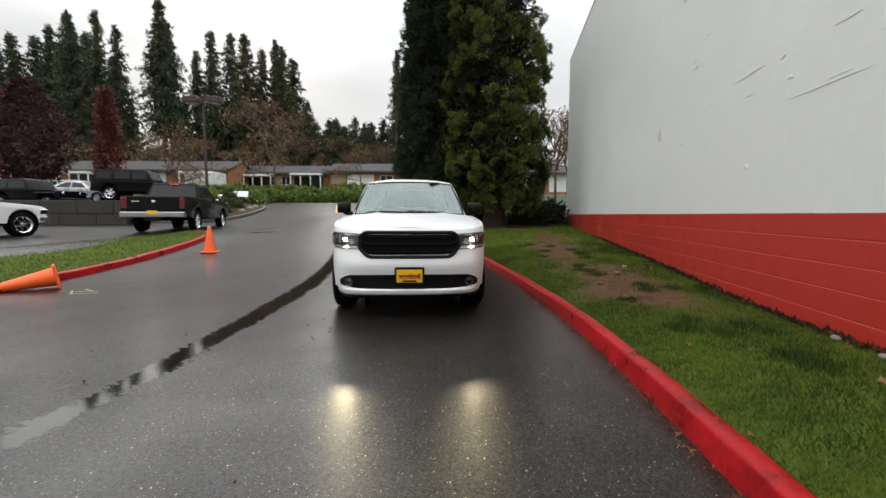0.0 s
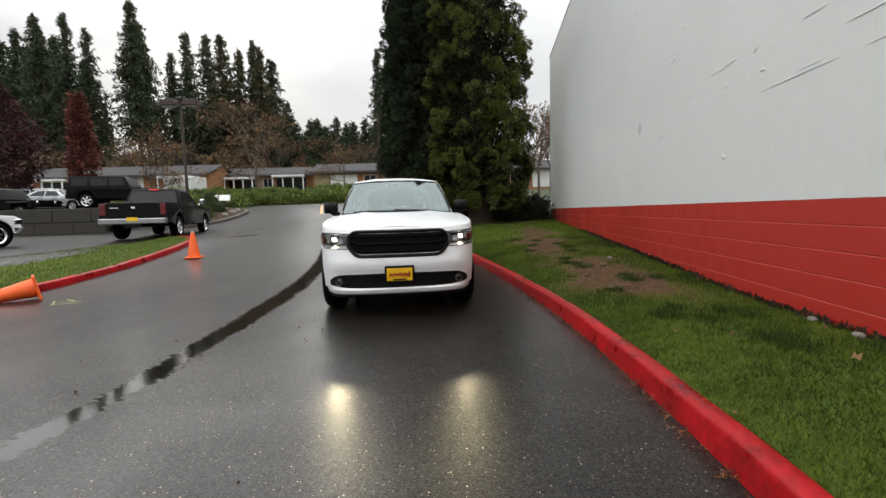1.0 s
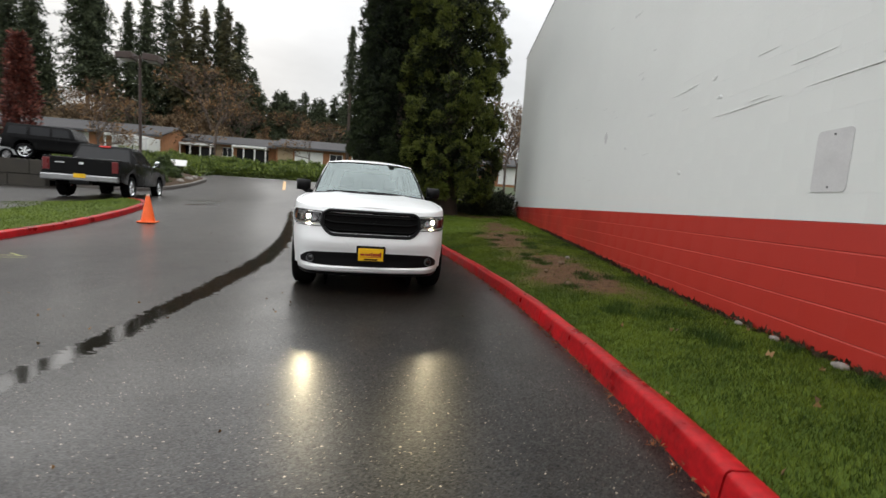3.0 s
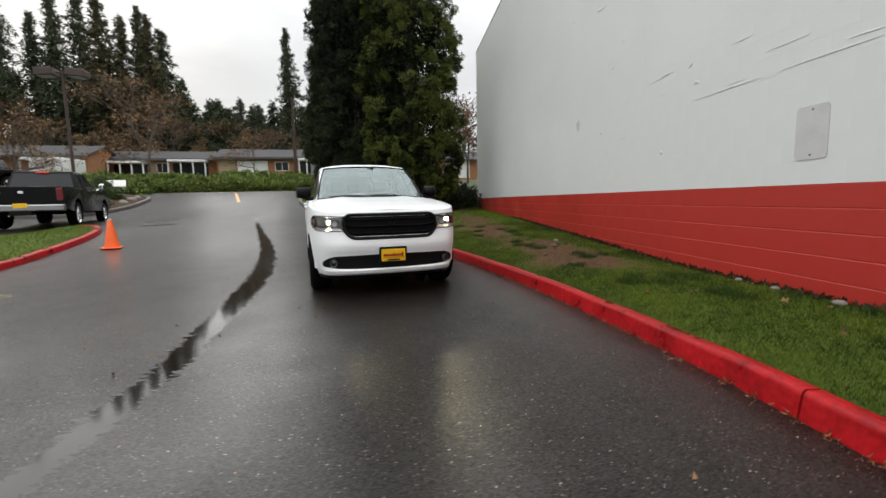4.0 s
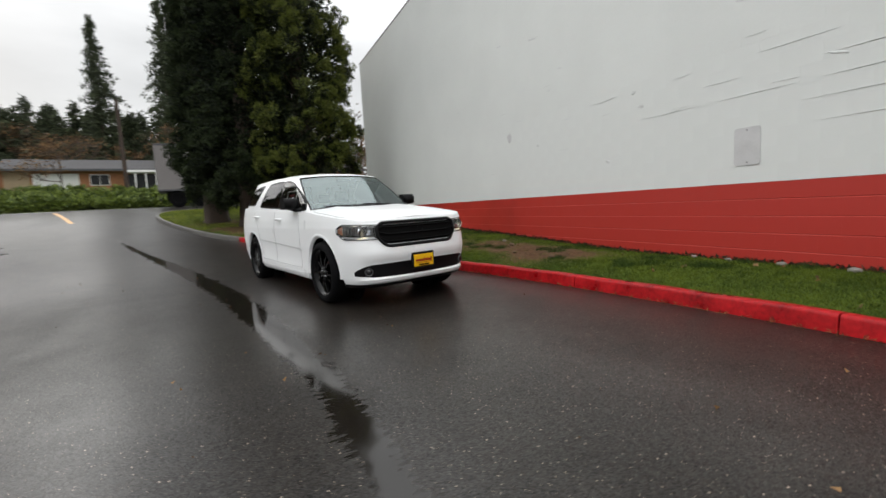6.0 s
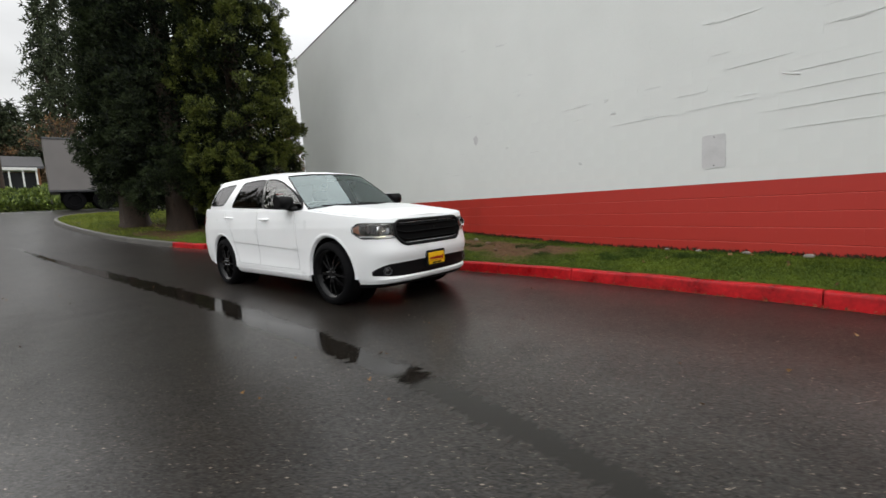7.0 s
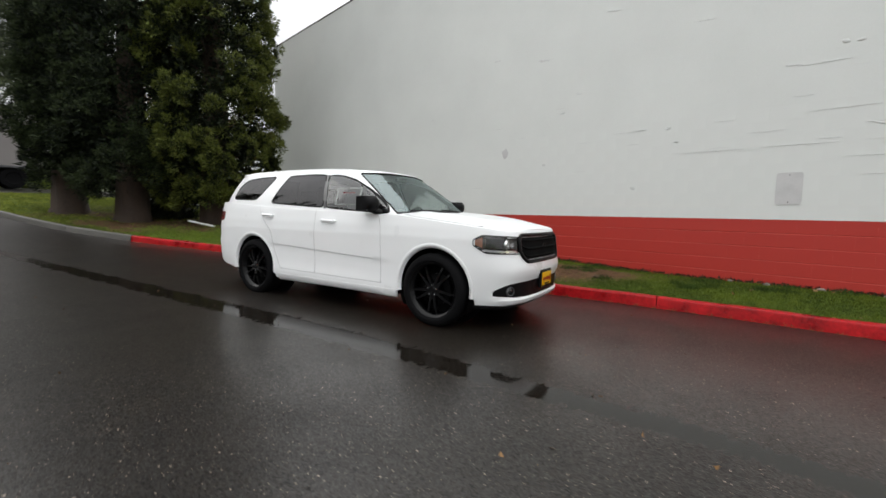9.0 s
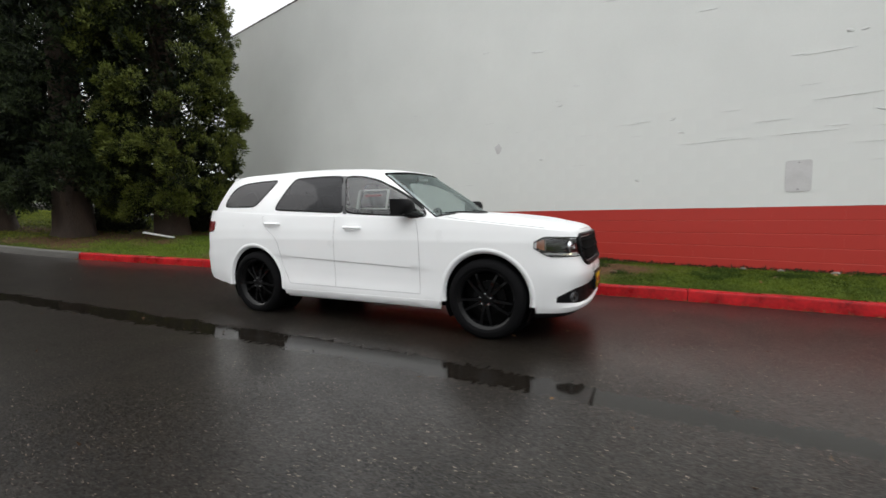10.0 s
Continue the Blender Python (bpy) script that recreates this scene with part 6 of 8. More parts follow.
def leafy(name, height, radius, base, mat_, tufts, per, label, seed, narrow=False):
    """A tree in leaf: forked limbs and a ragged crown."""
    tree = tagged(empty(name), label, "tree")
    g = np.random.default_rng(seed)
    segs, ends = branches(height * 0.8, 0.3 if narrow else 0.5, 4, seed, 0.3)
    v, f = twig_mesh(segs)
    v[0:3] = [p + np.array([0, 0, -0.8]) for p in v[0:3]]
    raw("trunk", v, f, M_TRUNK, tree)
    zz = g.uniform(base, height, tufts)
    k = (zz - base) / (height - base)
    prof = np.sin(np.pi * np.clip(k * 0.86 + 0.12, 0, 1)) ** 0.7 * (1 - 0.35 * k)
    a = g.uniform(0, 2 * math.pi, tufts)
    r = radius * prof * np.sqrt(g.uniform(0.15, 1.0, tufts)) * (1 + 0.18 * np.sin(3 * a + zz))
    c = np.column_stack([r * np.cos(a), r * np.sin(a), zz])
    o = unit(np.column_stack([np.cos(a), np.sin(a), np.full(tufts, 0.5)]))
    tris("crown", sprays(c, o, per, g.uniform(0.25, 0.6, tufts), 0.24, 0.17, 0.0, seed), mat_, tree)
    return tree


put_tree(leafy("maple_tree", 10.5, 3.6, 2.2, M_MAROON_LEAF, 900, 16, "round-crowned tree with dark maroon leaves", 51), 38, -36.2)
put_tree(leafy("maple_tree", 9.5, 3.2, 2.0, M_MAROON_LEAF, 700, 16, "dark maroon-leaved tree by the upper lot", 52), 36, -40.5)
put_tree(leafy("columnar_maple", 9.6, 0.98, 1.2, M_RUST_LEAF, 560, 16, "narrow tree with rust-red autumn leaves", 53, True), 38, -29.3)
put_tree(leafy("columnar_maple", 6.0, 1.4, 1.0, M_RUST_LEAF, 300, 14, "small tree with rust-red autumn leaves", 54, True), 33, -35.6)


def thicket(name, spots, mat_, label, per=60, size=0.28, seed=1, kind="stuff"):
    """A mass of low growth: tufts spread over mounds given as (x, y, z, radius, height)."""
    g = np.random.default_rng(seed)
    cs, os, rs = [], [], []
    for x, y, z, r, h in spots:
        n = max(8, int(26 * r * (r + h)))
        d = unit(g.normal(size=(n, 3)) * np.array([1, 1, 0.9]))
        d[:, 2] = np.abs(d[:, 2])
        k = g.uniform(0.55, 1.0, (n, 1))
        cs.append(np.array([x, y, z]) + d * k * np.array([r, r, h]))
        os.append(d)
        rs.append(np.full(n, min(0.55, 0.28 * r + 0.06)))
    return tagged(tris(name, sprays(np.vstack(cs), np.vstack(os), per, np.concatenate(rs), size, size * 0.7, 0.2, seed), mat_), label, "plants", kind=kind)


g = np.random.default_rng(77)
woods = []
for k in range(150):
    d, q = (g.uniform(65, 70.5) if k < 95 else g.uniform(66, 84)), g.uniform(-98, 18)
    x, y = down(d, q)
    woods.append((x, y, land_z(x, y) - 0.5, g.uniform(2.0, 3.6), g.uniform(4.5, 8.0) * (0.6 if q > -22 else 1.0)))
M_BROWN_WOOD = material("brown_twig_mass", (0.17, 0.118, 0.070), rough=0.9, spread=0.4, scale=0.15, fine=4, bump=0, second=(0.29, 0.215, 0.135), island=0.8, spec=0.1)
thicket("brown_woodland", woods[:95], M_BROWN_WOOD, "brown leafless undergrowth of the far wood", 26, 0.42, 61)
thicket("green_woodland", woods[95:], M_FIR, "dark green undergrowth of the far wood", 10, 0.75, 62)
bank = []
for q in np.arange(-48, 3.5, 0.9):
    for d, h in ((40.6, 0.6), (41.8, 0.9), (43.2, 1.15), (44.8, 1.3)):
        x, y = down(d + g.uniform(-0.5, 0.5) + 0.02 * abs(q), q + g.uniform(-0.4, 0.4))
        bank.append((x, y, 2.25 + (d - 40) * 0.12, g.uniform(0.8, 1.3), h * g.uniform(0.7, 1.1) * (1.0 if q < -1 else 0.7)))
thicket("bank_planting", bank, M_IVY, "low green leafy planting on the roadside bank", 34, 0.22, 63)

# ---------------------------------------------------------------- other vehicles
M_GREY_PAINT = material("dark_grey_car_paint", (0.007, 0.0072, 0.0075), rough=0.25, spread=0.1, scale=2, fine=200, bump=0, coat=0.0, spec=0.10, rough_spread=0.04)
M_BLACK_PAINT = material("black_car_paint", (0.004, 0.004, 0.0045), rough=0.25, spread=0.1, scale=2, fine=200, bump=0, coat=0.03, spec=0.12, rough_spread=0.04)
M_SILVER_PAINT = material("silver_car_paint", (0.42, 0.43, 0.44), rough=0.3, metal=0.4, spread=0.06, scale=2, fine=200, bump=0, coat=0.7)
M_CONCRETE = material("stained_concrete", (0.038, 0.033, 0.026), rough=0.85, spread=0.45, scale=1.6, fine=50, bump=0.5, depth=0.006, stretch=(1, 1, 0.6))
M_ORANGE = material("cone_orange", (0.95, 0.13, 0.02), rough=0.45, spread=0.12, scale=6, fine=60, bump=0.1)
M_CONE_TIP = material("worn_cone_tip", (0.55, 0.42, 0.36), rough=0.6, spread=0.3, scale=12, fine=60, bump=0.1)
M_CONE_YELLOW = material("yellow_cone_tip", (0.75, 0.62, 0.08), rough=0.5, spread=0.2, bump=0.1)
M_BRICK = material("orange_brick", (0.30, 0.135, 0.062), rough=0.85, spread=0.3, scale=3, fine=30, bump=0.3)
M_ROOF = material("dark_shingles", (0.050, 0.048, 0.050), rough=0.85, spread=0.3, scale=0.6, fine=6, bump=0.5, depth=0.02, stretch=(1, 4, 1))
M_WHITE = material("white_board", (0.70, 0.70, 0.68), rough=0.6, spread=0.08, scale=2, fine=40, bump=0.05)
M_TAN = material("tan_siding", (0.33, 0.25, 0.16), rough=0.8, spread=0.2, scale=2, fine=30, bump=0.1)
M_PANE = material("dark_window_pane", (0.013, 0.014, 0.016), spec=0.26, rough=0.15, spread=0.2, scale=1, bump=0)
M_BROWN_METAL = material("brown_lamp_metal", (0.045, 0.026, 0.020), rough=0.5, spread=0.2, bump=0)
M_ROCK = material("grey_rock", (0.20, 0.18, 0.16), rough=0.9, spread=0.4, scale=5, fine=50, bump=0.5)
M_YELLOW_LINE = material("orange_road_paint", (0.62, 0.36, 0.14), rough=0.5, spread=0.25, scale=6, fine=60, bump=0)
M_WHITE_LINE = material("white_road_paint", (0.62, 0.62, 0.60), rough=0.5, spread=0.25, scale=6, fine=60, bump=0)
M_PURPLE = material("purple_banner", (0.16, 0.07, 0.42), rough=0.6, spread=0.1, bump=0)
M_TRAILER = material("grey_trailer_panel", (0.20, 0.185, 0.18), rough=0.6, spread=0.12, scale=0.8, fine=20, bump=0.05)
M_RED_LAMP = lamp_glow("lit_stop_lamp", (0.8, 0.05, 0.04), 0.25)


def flank(outline_top, length, sill, axles, radius):
    """Side outline of a body: its top edge, then its underside with wheel openings; x runs back from 0."""
    pts = [(-s, z) for s, z in outline_top]
    under = []
    for s in sorted(axles, reverse=True):
        for a in np.linspace(0, math.pi, 13):
            under.append((-(s + radius * math.cos(a)), sill + max(0.0, math.sin(a)) * radius))
    return pts + [(-length, sill + 0.12)] + under + [(0.0, sill + 0.05)]


def cabin_block(bm, outline, w_low, w_high):
    """A cabin whose sides lean in: side outline (s, z) with its half widths at foot and roof."""
    zs = [z for _, z in outline]
    lo, hi = min(zs), max(zs)
    half = [w_low + (w_high - w_low) * (z - lo) / (hi - lo) for z in zs]
    a = [bm.verts.new((-s, h, z)) for (s, z), h in zip(outline, half)]
    b = [bm.verts.new((-s, -h, z)) for (s, z), h in zip(outline, half)]
    n = len(outline)
    fs = [bm.faces.new(a), bm.faces.new(b[::-1])] + [bm.faces.new((a[k], b[k], b[(k + 1) % n], a[(k + 1) % n])) for k in range(n)]
    bmesh.ops.recalc_face_normals(bm, faces=fs)
    bmesh.ops.bevel(bm, geom=list({e for f in fs for e in f.edges}), offset=0.035, segments=2, profile=0.6, affect="EDGES")
    return bm


def side_pane(car, outline, panes, w_low, w_high, mat_):
    """Window panes on both leaning sides of a cabin."""
    lo, hi = min(z for _, z in outline), max(z for _, z in outline)
    for pane in panes:
        for side in (1, -1):
            bm = bmesh.new()
            pts = []
            for off in (0.012, -0.01):
                pts.append([bm.verts.new((-s, side * (w_low + (w_high - w_low) * (z - lo) / (hi - lo) + off), z)) for s, z in pane])
            bm.faces.new(pts[0])
            bm.faces.new(pts[1][::-1])
            n = len(pane)
            for k in range(n):
                bm.faces.new((pts[0][k], pts[1][k], pts[1][(k + 1) % n], pts[0][(k + 1) % n]))
            bmesh.ops.recalc_face_normals(bm, faces=bm.faces[:])
            part("side_window", bm, mat_, car)


def end_pane(car, name, s0, z0, s1, z1, w0, w1, push):
    """A pane across the car between two heights."""
    bm = bmesh.new()
    n = Vector((z1 - z0, 0, s1 - s0)).normalized() * push
    q = [Vector((-s0, w0, z0)), Vector((-s0, -w0, z0)), Vector((-s1, -w1, z1)), Vector((-s1, w1, z1))]
    a, b = [bm.verts.new(p + n) for p in q], [bm.verts.new(p - n) for p in q]
    bm.faces.new(a), bm.faces.new(b[::-1])
    for k in range(4):
        bm.faces.new((a[k], b[k], b[(k + 1) % 4], a[(k + 1) % 4]))
    bmesh.ops.recalc_face_normals(bm, faces=bm.faces[:])
    return part(name, bm, M_PANE, car)


def vehicle(name, label, paint, length, width, top, cab, panes, sill, axles, radius, w_high, rim_mat, twin=False, spokes=6, tyre=None):
    car = tagged(empty(name), label, "car")
    w = width / 2
    body = part("body", prism(bmesh.new(), flank(top, length, sill, axles, radius + 0.06), -w, w, "y", 0.035), paint, car, smooth=40)
    part("cabin", cabin_block(bmesh.new(), cab, w - 0.05, w_high), paint, car, smooth=40)
    side_pane(car, cab, panes, w - 0.05, w_high, M_PANE)
    part("underbody", new_box((-length + 0.3, -w + 0.28, sill - 0.06), (-0.3, w - 0.28, sill + 0.3)), M_DARK, car)
    for s in axles:
        for side in (1, -1):
            m = Matrix.Translation((-s, side * (w - 0.12), radius)) @ (Matrix.Rotation(math.pi, 4, "Z") if side < 0 else Matrix())
            wheel_at(car, m, radius, 0.24, radius * 0.66, rim_mat, "", spokes, twin)
            part("wheel_housing", lathe(bmesh.new(), [(radius + 0.05, -0.13), (radius + 0.05, 0.10)], 20, Matrix.Translation((-s, side * (w - 0.14), sill)) @ Matrix.Rotation(radians(-90), 4, "X")), M_DARK, car)
    return car


# grey pickup seen from behind
pk_cab = [(1.78, 1.28), (2.50, 1.88), (2.9, 1.93), (3.75, 1.92), (4.02, 1.30)]
pickup = vehicle("pickup_truck", "dark grey pickup truck with a chrome rear bumper on the drive", M_GREY_PAINT, 5.78, 2.0,
                 [(0.0, 0.75), (0.03, 1.10), (0.25, 1.20), (1.0, 1.27), (1.78, 1.30), (4.05, 1.32), (4.10, 1.30), (5.75, 1.33), (5.78, 0.75)], pk_cab,
                 [[(2.0, 1.34), (2.52, 1.80), (2.90, 1.84), (2.90, 1.34)], [(2.98, 1.34), (2.98, 1.84), (3.68, 1.82), (3.86, 1.36)]], 0.50, (0.98, 4.55), 0.41, 0.74, M_CHROME)
end_pane(pickup, "rear_window", 4.015, 1.36, 3.80, 1.83, 0.80, 0.70, 0.012)
end_pane(pickup, "windscreen", 1.86, 1.34, 2.46, 1.84, 0.82, 0.70, 0.012)
part("tailgate", new_box((-5.805, -0.80, 0.80), (-5.76, 0.80, 1.31), 0.015), M_GREY_PAINT, pickup)
part("tailgate_badge", new_box((-5.815, -0.06, 1.10), (-5.80, 0.06, 1.18), 0.01), M_CHROME, pickup)
part("tailgate_badge", new_box((-5.815, 0.42, 1.12), (-5.80, 0.66, 1.15), 0.004), M_CHROME, pickup)
for side in (1, -1):
    part("tail_lamp", new_box((-5.81, side * 0.86 - 0.085, 0.88), (-5.62, side * 0.86 + 0.105 * side + 0.0, 1.27) if side > 0 else (-5.62, side * 0.86 + 0.085, 1.27), 0.015), M_TAIL, pickup)
    bm = bmesh.new()
    rod(bm, [(-2.05, side * 1.0, 1.30), (-2.0, side * 1.12, 1.36)], 0.03, 6)
    box(bm, (-2.08, side * 1.16 - 0.09, 1.30), (-1.94, side * 1.16 + 0.09, 1.56), 0.04)
    part("door_mirror", bm, M_CHROME, pickup)
part("rear_bumper", new_box((-5.95, -0.98, 0.56), (-5.74, 0.98, 0.76), 0.03), M_STEEL, pickup)
part("hitch", new_box((-5.97, -0.25, 0.44), (-5.75, 0.25, 0.57), 0.02), M_BLACK, pickup)
part("dealer_plate", new_box((-5.965, -0.155, 0.66), (-5.945, 0.155, 0.80), 0.004), M_PLATE, pickup)
part("brake_lamp", new_box((-3.86, -0.16, 1.855), (-3.80, 0.16, 1.90), 0.008), M_RED_LAMP, pickup)
pickup.matrix_world = Matrix.Translation((-14.05, 18.31, 0.53)) @ Matrix.Rotation(radians(112.3), 4, "Z") @ Matrix.Diagonal((1, 1, 0.94, 1))


def on_lot(ob, d, q, z, yaw=8.5):
    x, y = down(d, q)
    ob.matrix_world = Matrix.Translation((x, y, z)) @ Matrix.Rotation(radians(yaw), 4, "Z")
    return ob


box_cab = [(1.35, 1.22), (1.62, 1.80), (1.8, 1.86), (4.55, 1.86), (4.68, 1.22)]
boxy = vehicle("off_roader", "black boxy off-roader parked on the upper lot", M_BLACK_PAINT, 4.75, 1.98,
               [(0.0, 0.75), (0.05, 1.10), (1.3, 1.20), (4.70, 1.25), (4.75, 0.8)], box_cab,
               [[(1.62, 1.30), (1.76, 1.72), (2.45, 1.74), (2.45, 1.30)], [(2.58, 1.30), (2.58, 1.74), (3.45, 1.74), (3.45, 1.30)], [(3.62, 1.30), (3.62, 1.74), (4.42, 1.72), (4.48, 1.30)]], 0.52, (0.85, 3.72), 0.42, 0.82, M_CHROME)
end_pane(boxy, "rear_window", 4.675, 1.32, 4.57, 1.74, 0.75, 0.72, 0.012)
end_pane(boxy, "windscreen", 1.41, 1.32, 1.60, 1.74, 0.80, 0.74, 0.012)
part("rear_bumper", new_box((-4.85, -0.9, 0.56), (-4.7, 0.9, 0.76), 0.03), M_BLACK, boxy)
on_lot(boxy, 25.0, -15.2, 1.90, 22)
boxy.matrix_world = boxy.matrix_world @ Matrix.Diagonal((0.86, 0.90, 0.90, 1))
open_cab = [(1.55, 1.08), (1.85, 1.62), (2.0, 1.66), (3.75, 1.64), (3.85, 1.08)]
open_car = vehicle("open_off_roader", "black off-roader with round lamps behind the retaining wall", M_BLACK_PAINT, 4.1, 1.75,
               [(0.0, 0.70), (0.02, 1.02), (0.2, 1.05), (1.5, 1.10), (4.05, 1.10), (4.1, 0.7)], open_cab, [[(1.75, 1.16), (1.95, 1.54), (2.7, 1.56), (2.7, 1.16)], [(2.8, 1.16), (2.8, 1.56), (3.6, 1.54), (3.66, 1.16)]], 0.55, (0.62, 3.1), 0.40, 0.66, M_STEEL)
for side in (1, -1):
    part("head_lamp", lathe(bmesh.new(), [(0, 0.03), (0.07, 0.02), (0.09, 0.0)], 16, Matrix.Translation((0.0, side * 0.5, 0.90)) @ Matrix.Rotation(radians(90), 4, "Y")), M_CHROME, open_car)
    part("wing", new_box((-1.15, side * 0.86 - 0.16, 0.86), (-0.02, side * 0.86 + 0.16, 0.95), 0.03), M_BLACK, open_car)
part("front_bumper", new_box((-0.02, -0.8, 0.5), (0.2, 0.8, 0.66), 0.03), M_BLACK, open_car)
part("spare_wheel", lathe(bmesh.new(), [(0, 0.1), (0.2, 0.12), (0.36, 0.1), (0.4, 0.0), (0.36, -0.1)], 24, Matrix.Translation((-4.2, 0, 1.05)) @ Matrix.Rotation(radians(-90), 4, "Y")), M_RUBBER, open_car)
on_lot(open_car, 22.9, -19.7, 1.31, 6)
wh_cab = [(1.25, 1.02), (1.95, 1.56), (2.2, 1.62), (4.2, 1.60), (4.5, 1.06)]
white_car = vehicle("estate_car", "white older off-road estate parked on the lower lot", M_PAINT, 4.65, 1.80,
                    [(0.0, 0.62), (0.02, 0.88), (0.15, 0.94), (1.25, 1.04), (4.6, 1.10), (4.65, 0.7)], wh_cab,
                    [[(1.72, 1.10), (2.05, 1.50), (2.75, 1.54), (2.75, 1.10)], [(2.85, 1.10), (2.85, 1.54), (3.6, 1.53), (3.6, 1.10)]], 0.40, (0.66, 3.4), 0.37, 0.62, M_CHROME)
part("front_bumper", new_box((-0.25, -0.9, 0.42), (0.07, 0.9, 0.62), 0.04), M_STEEL, white_car)
part("head_lamp", new_box((-0.2, -0.92, 0.68), (0.03, -0.55, 0.84), 0.02), M_CHROME, white_car)
part("head_lamp", new_box((-0.2, 0.55, 0.68), (0.03, 0.92, 0.84), 0.02), M_CHROME, white_car)
wheel_x, wheel_y = down(13.3, -13.1)
turn = Matrix.Rotation(radians(88), 4, "Z")
nose = Vector((wheel_x, wheel_y, 0)) - turn @ Vector((-0.66, -0.78, 0))
white_car.matrix_world = Matrix.Translation((nose.x, nose.y, land_z(wheel_x, wheel_y))) @ turn
sedan_cab = [(1.2, 0.90), (1.9, 1.32), (2.1, 1.38), (3.2, 1.36), (4.0, 0.95)]


def sedan(label, paint):
    s = vehicle("saloon_car", label, paint, 4.5, 1.75, [(0.0, 0.55), (0.03, 0.72), (1.2, 0.92), (4.0, 0.97), (4.45, 0.94), (4.5, 0.6)], sedan_cab,
                [[(1.6, 0.97), (1.98, 1.28), (2.55, 1.32), (2.55, 0.97)], [(2.63, 0.97), (2.63, 1.32), (3.1, 1.30), (3.6, 1.0)]], 0.30, (0.85, 3.5), 0.32, 0.56, M_STEEL)
    end_pane(s, "windscreen", 1.28, 0.96, 1.86, 1.30, 0.74, 0.58, 0.012)
    return s


on_lot(sedan("silver saloon car on the upper lot", M_SILVER_PAINT), 29.5, -22.2, 1.92, 10)
on_lot(sedan("pale saloon car far off by the houses", M_SILVER_PAINT), 45, -29.2, land_z(*down(45, -29.2)) + 0.3, 40)
on_lot(sedan("white saloon car far off by the houses", M_PAINT), 46, -31.6, land_z(*down(46, -31.6)) + 0.3, 60)
van_cab = [(0.55, 1.1), (1.25, 1.85), (1.5, 1.95), (4.9, 1.95), (4.98, 1.1)]
van = vehicle("van", "pale grey van parked by the houses", M_SILVER_PAINT, 5.0, 1.95, [(0, 0.6), (0.05, 1.0), (0.6, 1.1), (4.95, 1.12), (5.0, 0.6)], van_cab,
              [[(1.3, 1.2), (1.5, 1.75), (2.2, 1.78), (2.2, 1.2)], [(2.35, 1.2), (2.35, 1.78), (3.4, 1.78), (3.4, 1.2)], [(3.55, 1.2), (3.55, 1.78), (4.7, 1.76), (4.75, 1.2)]], 0.35, (0.9, 4.0), 0.35, 0.8, M_STEEL)
on_lot(van, 47.5, -38.2, land_z(*down(47.5, -38.2)) + 0.4, 8.5)

# white box trailer by the houses
box_trailer = tagged(empty("box_trailer"), "white box trailer parked by the brick houses", "trailer")
part("body", new_box((-3.5, -1.1, 0.5), (0, 1.1, 2.75), 0.12, None, 3), M_WHITE, box_trailer)
part("door_frame", new_box((-0.002, -1.0, 0.6), (0.02, 1.0, 2.65), 0.01), M_WHITE, box_trailer)
for k in range(6):
    part("rib", new_box((-3.3 + 0.6 * k, -1.115, 0.55), (-3.26 + 0.6 * k, -1.095, 2.6)), M_SILVER_PAINT, box_trailer)
for s in (1.9, 2.7):
    for side in (1, -1):
        part("wheel", lathe(bmesh.new(), [(0, 0.1), (0.2, 0.1), (0.36, 0.09), (0.36, -0.09)], 18, Matrix.Translation((-s, side * 1.0, 0.36)) @ Matrix.Rotation(radians(-90), 4, "X")), M_RUBBER, box_trailer)
on_lot(box_trailer, 48.5, -24.9, land_z(*down(48.5, -24.9)) + 0.15, 8.5)

# grey lorry trailer beyond the evergreens
lorry = tagged(empty("lorry_trailer"), "long grey lorry trailer on the street behind the evergreens", "trailer")
part("box_body", new_box((0, -1.25, 1.05), (8.5, 1.25, 3.85), 0.03), M_TRAILER, lorry)
part("top_rail", new_box((-0.02, -1.28, 3.82), (8.52, 1.28, 3.93), 0.02), M_STEEL_DARK, lorry)
part("side_rail", new_box((0, -1.28, 0.98), (8.5, 1.28, 1.10), 0.02), M_STEEL_DARK, lorry)
part("rear_door", new_box((-0.03, -1.15, 1.12), (0.002, 1.15, 3.78), 0.01), M_TRAILER, lorry)
part("rear_guard", new_box((-0.02, -1.1, 0.45), (0.05, 1.1, 0.56), 0.01), M_STEEL_DARK, lorry)
for s in (1.0, 2.3):
    for side in (1, -1):
        part("wheel", lathe(bmesh.new(), [(0, 0.06), (0.26, 0.08), (0.30, 0.14), (0.5, 0.13), (0.51, -0.13)], 22, Matrix.Translation((s, side * 1.05, 0.51)) @ (Matrix.Rotation(radians(-90 * side), 4, "X"))), M_RUBBER, lorry)
part("axle_frame", new_box((0.4, -0.6, 0.45), (3.2, 0.6, 1.0), 0.02), M_DARK, lorry)
part("landing_leg", new_box((7.2, -0.7, 0.0), (7.35, 0.7, 1.0), 0.02), M_STEEL_DARK, lorry)
lorry.matrix_world = Matrix.Translation((-7.7, 33.0, land_z(-6, 33.0) + 0.02)) @ Matrix.Rotation(radians(6), 4, "Z")

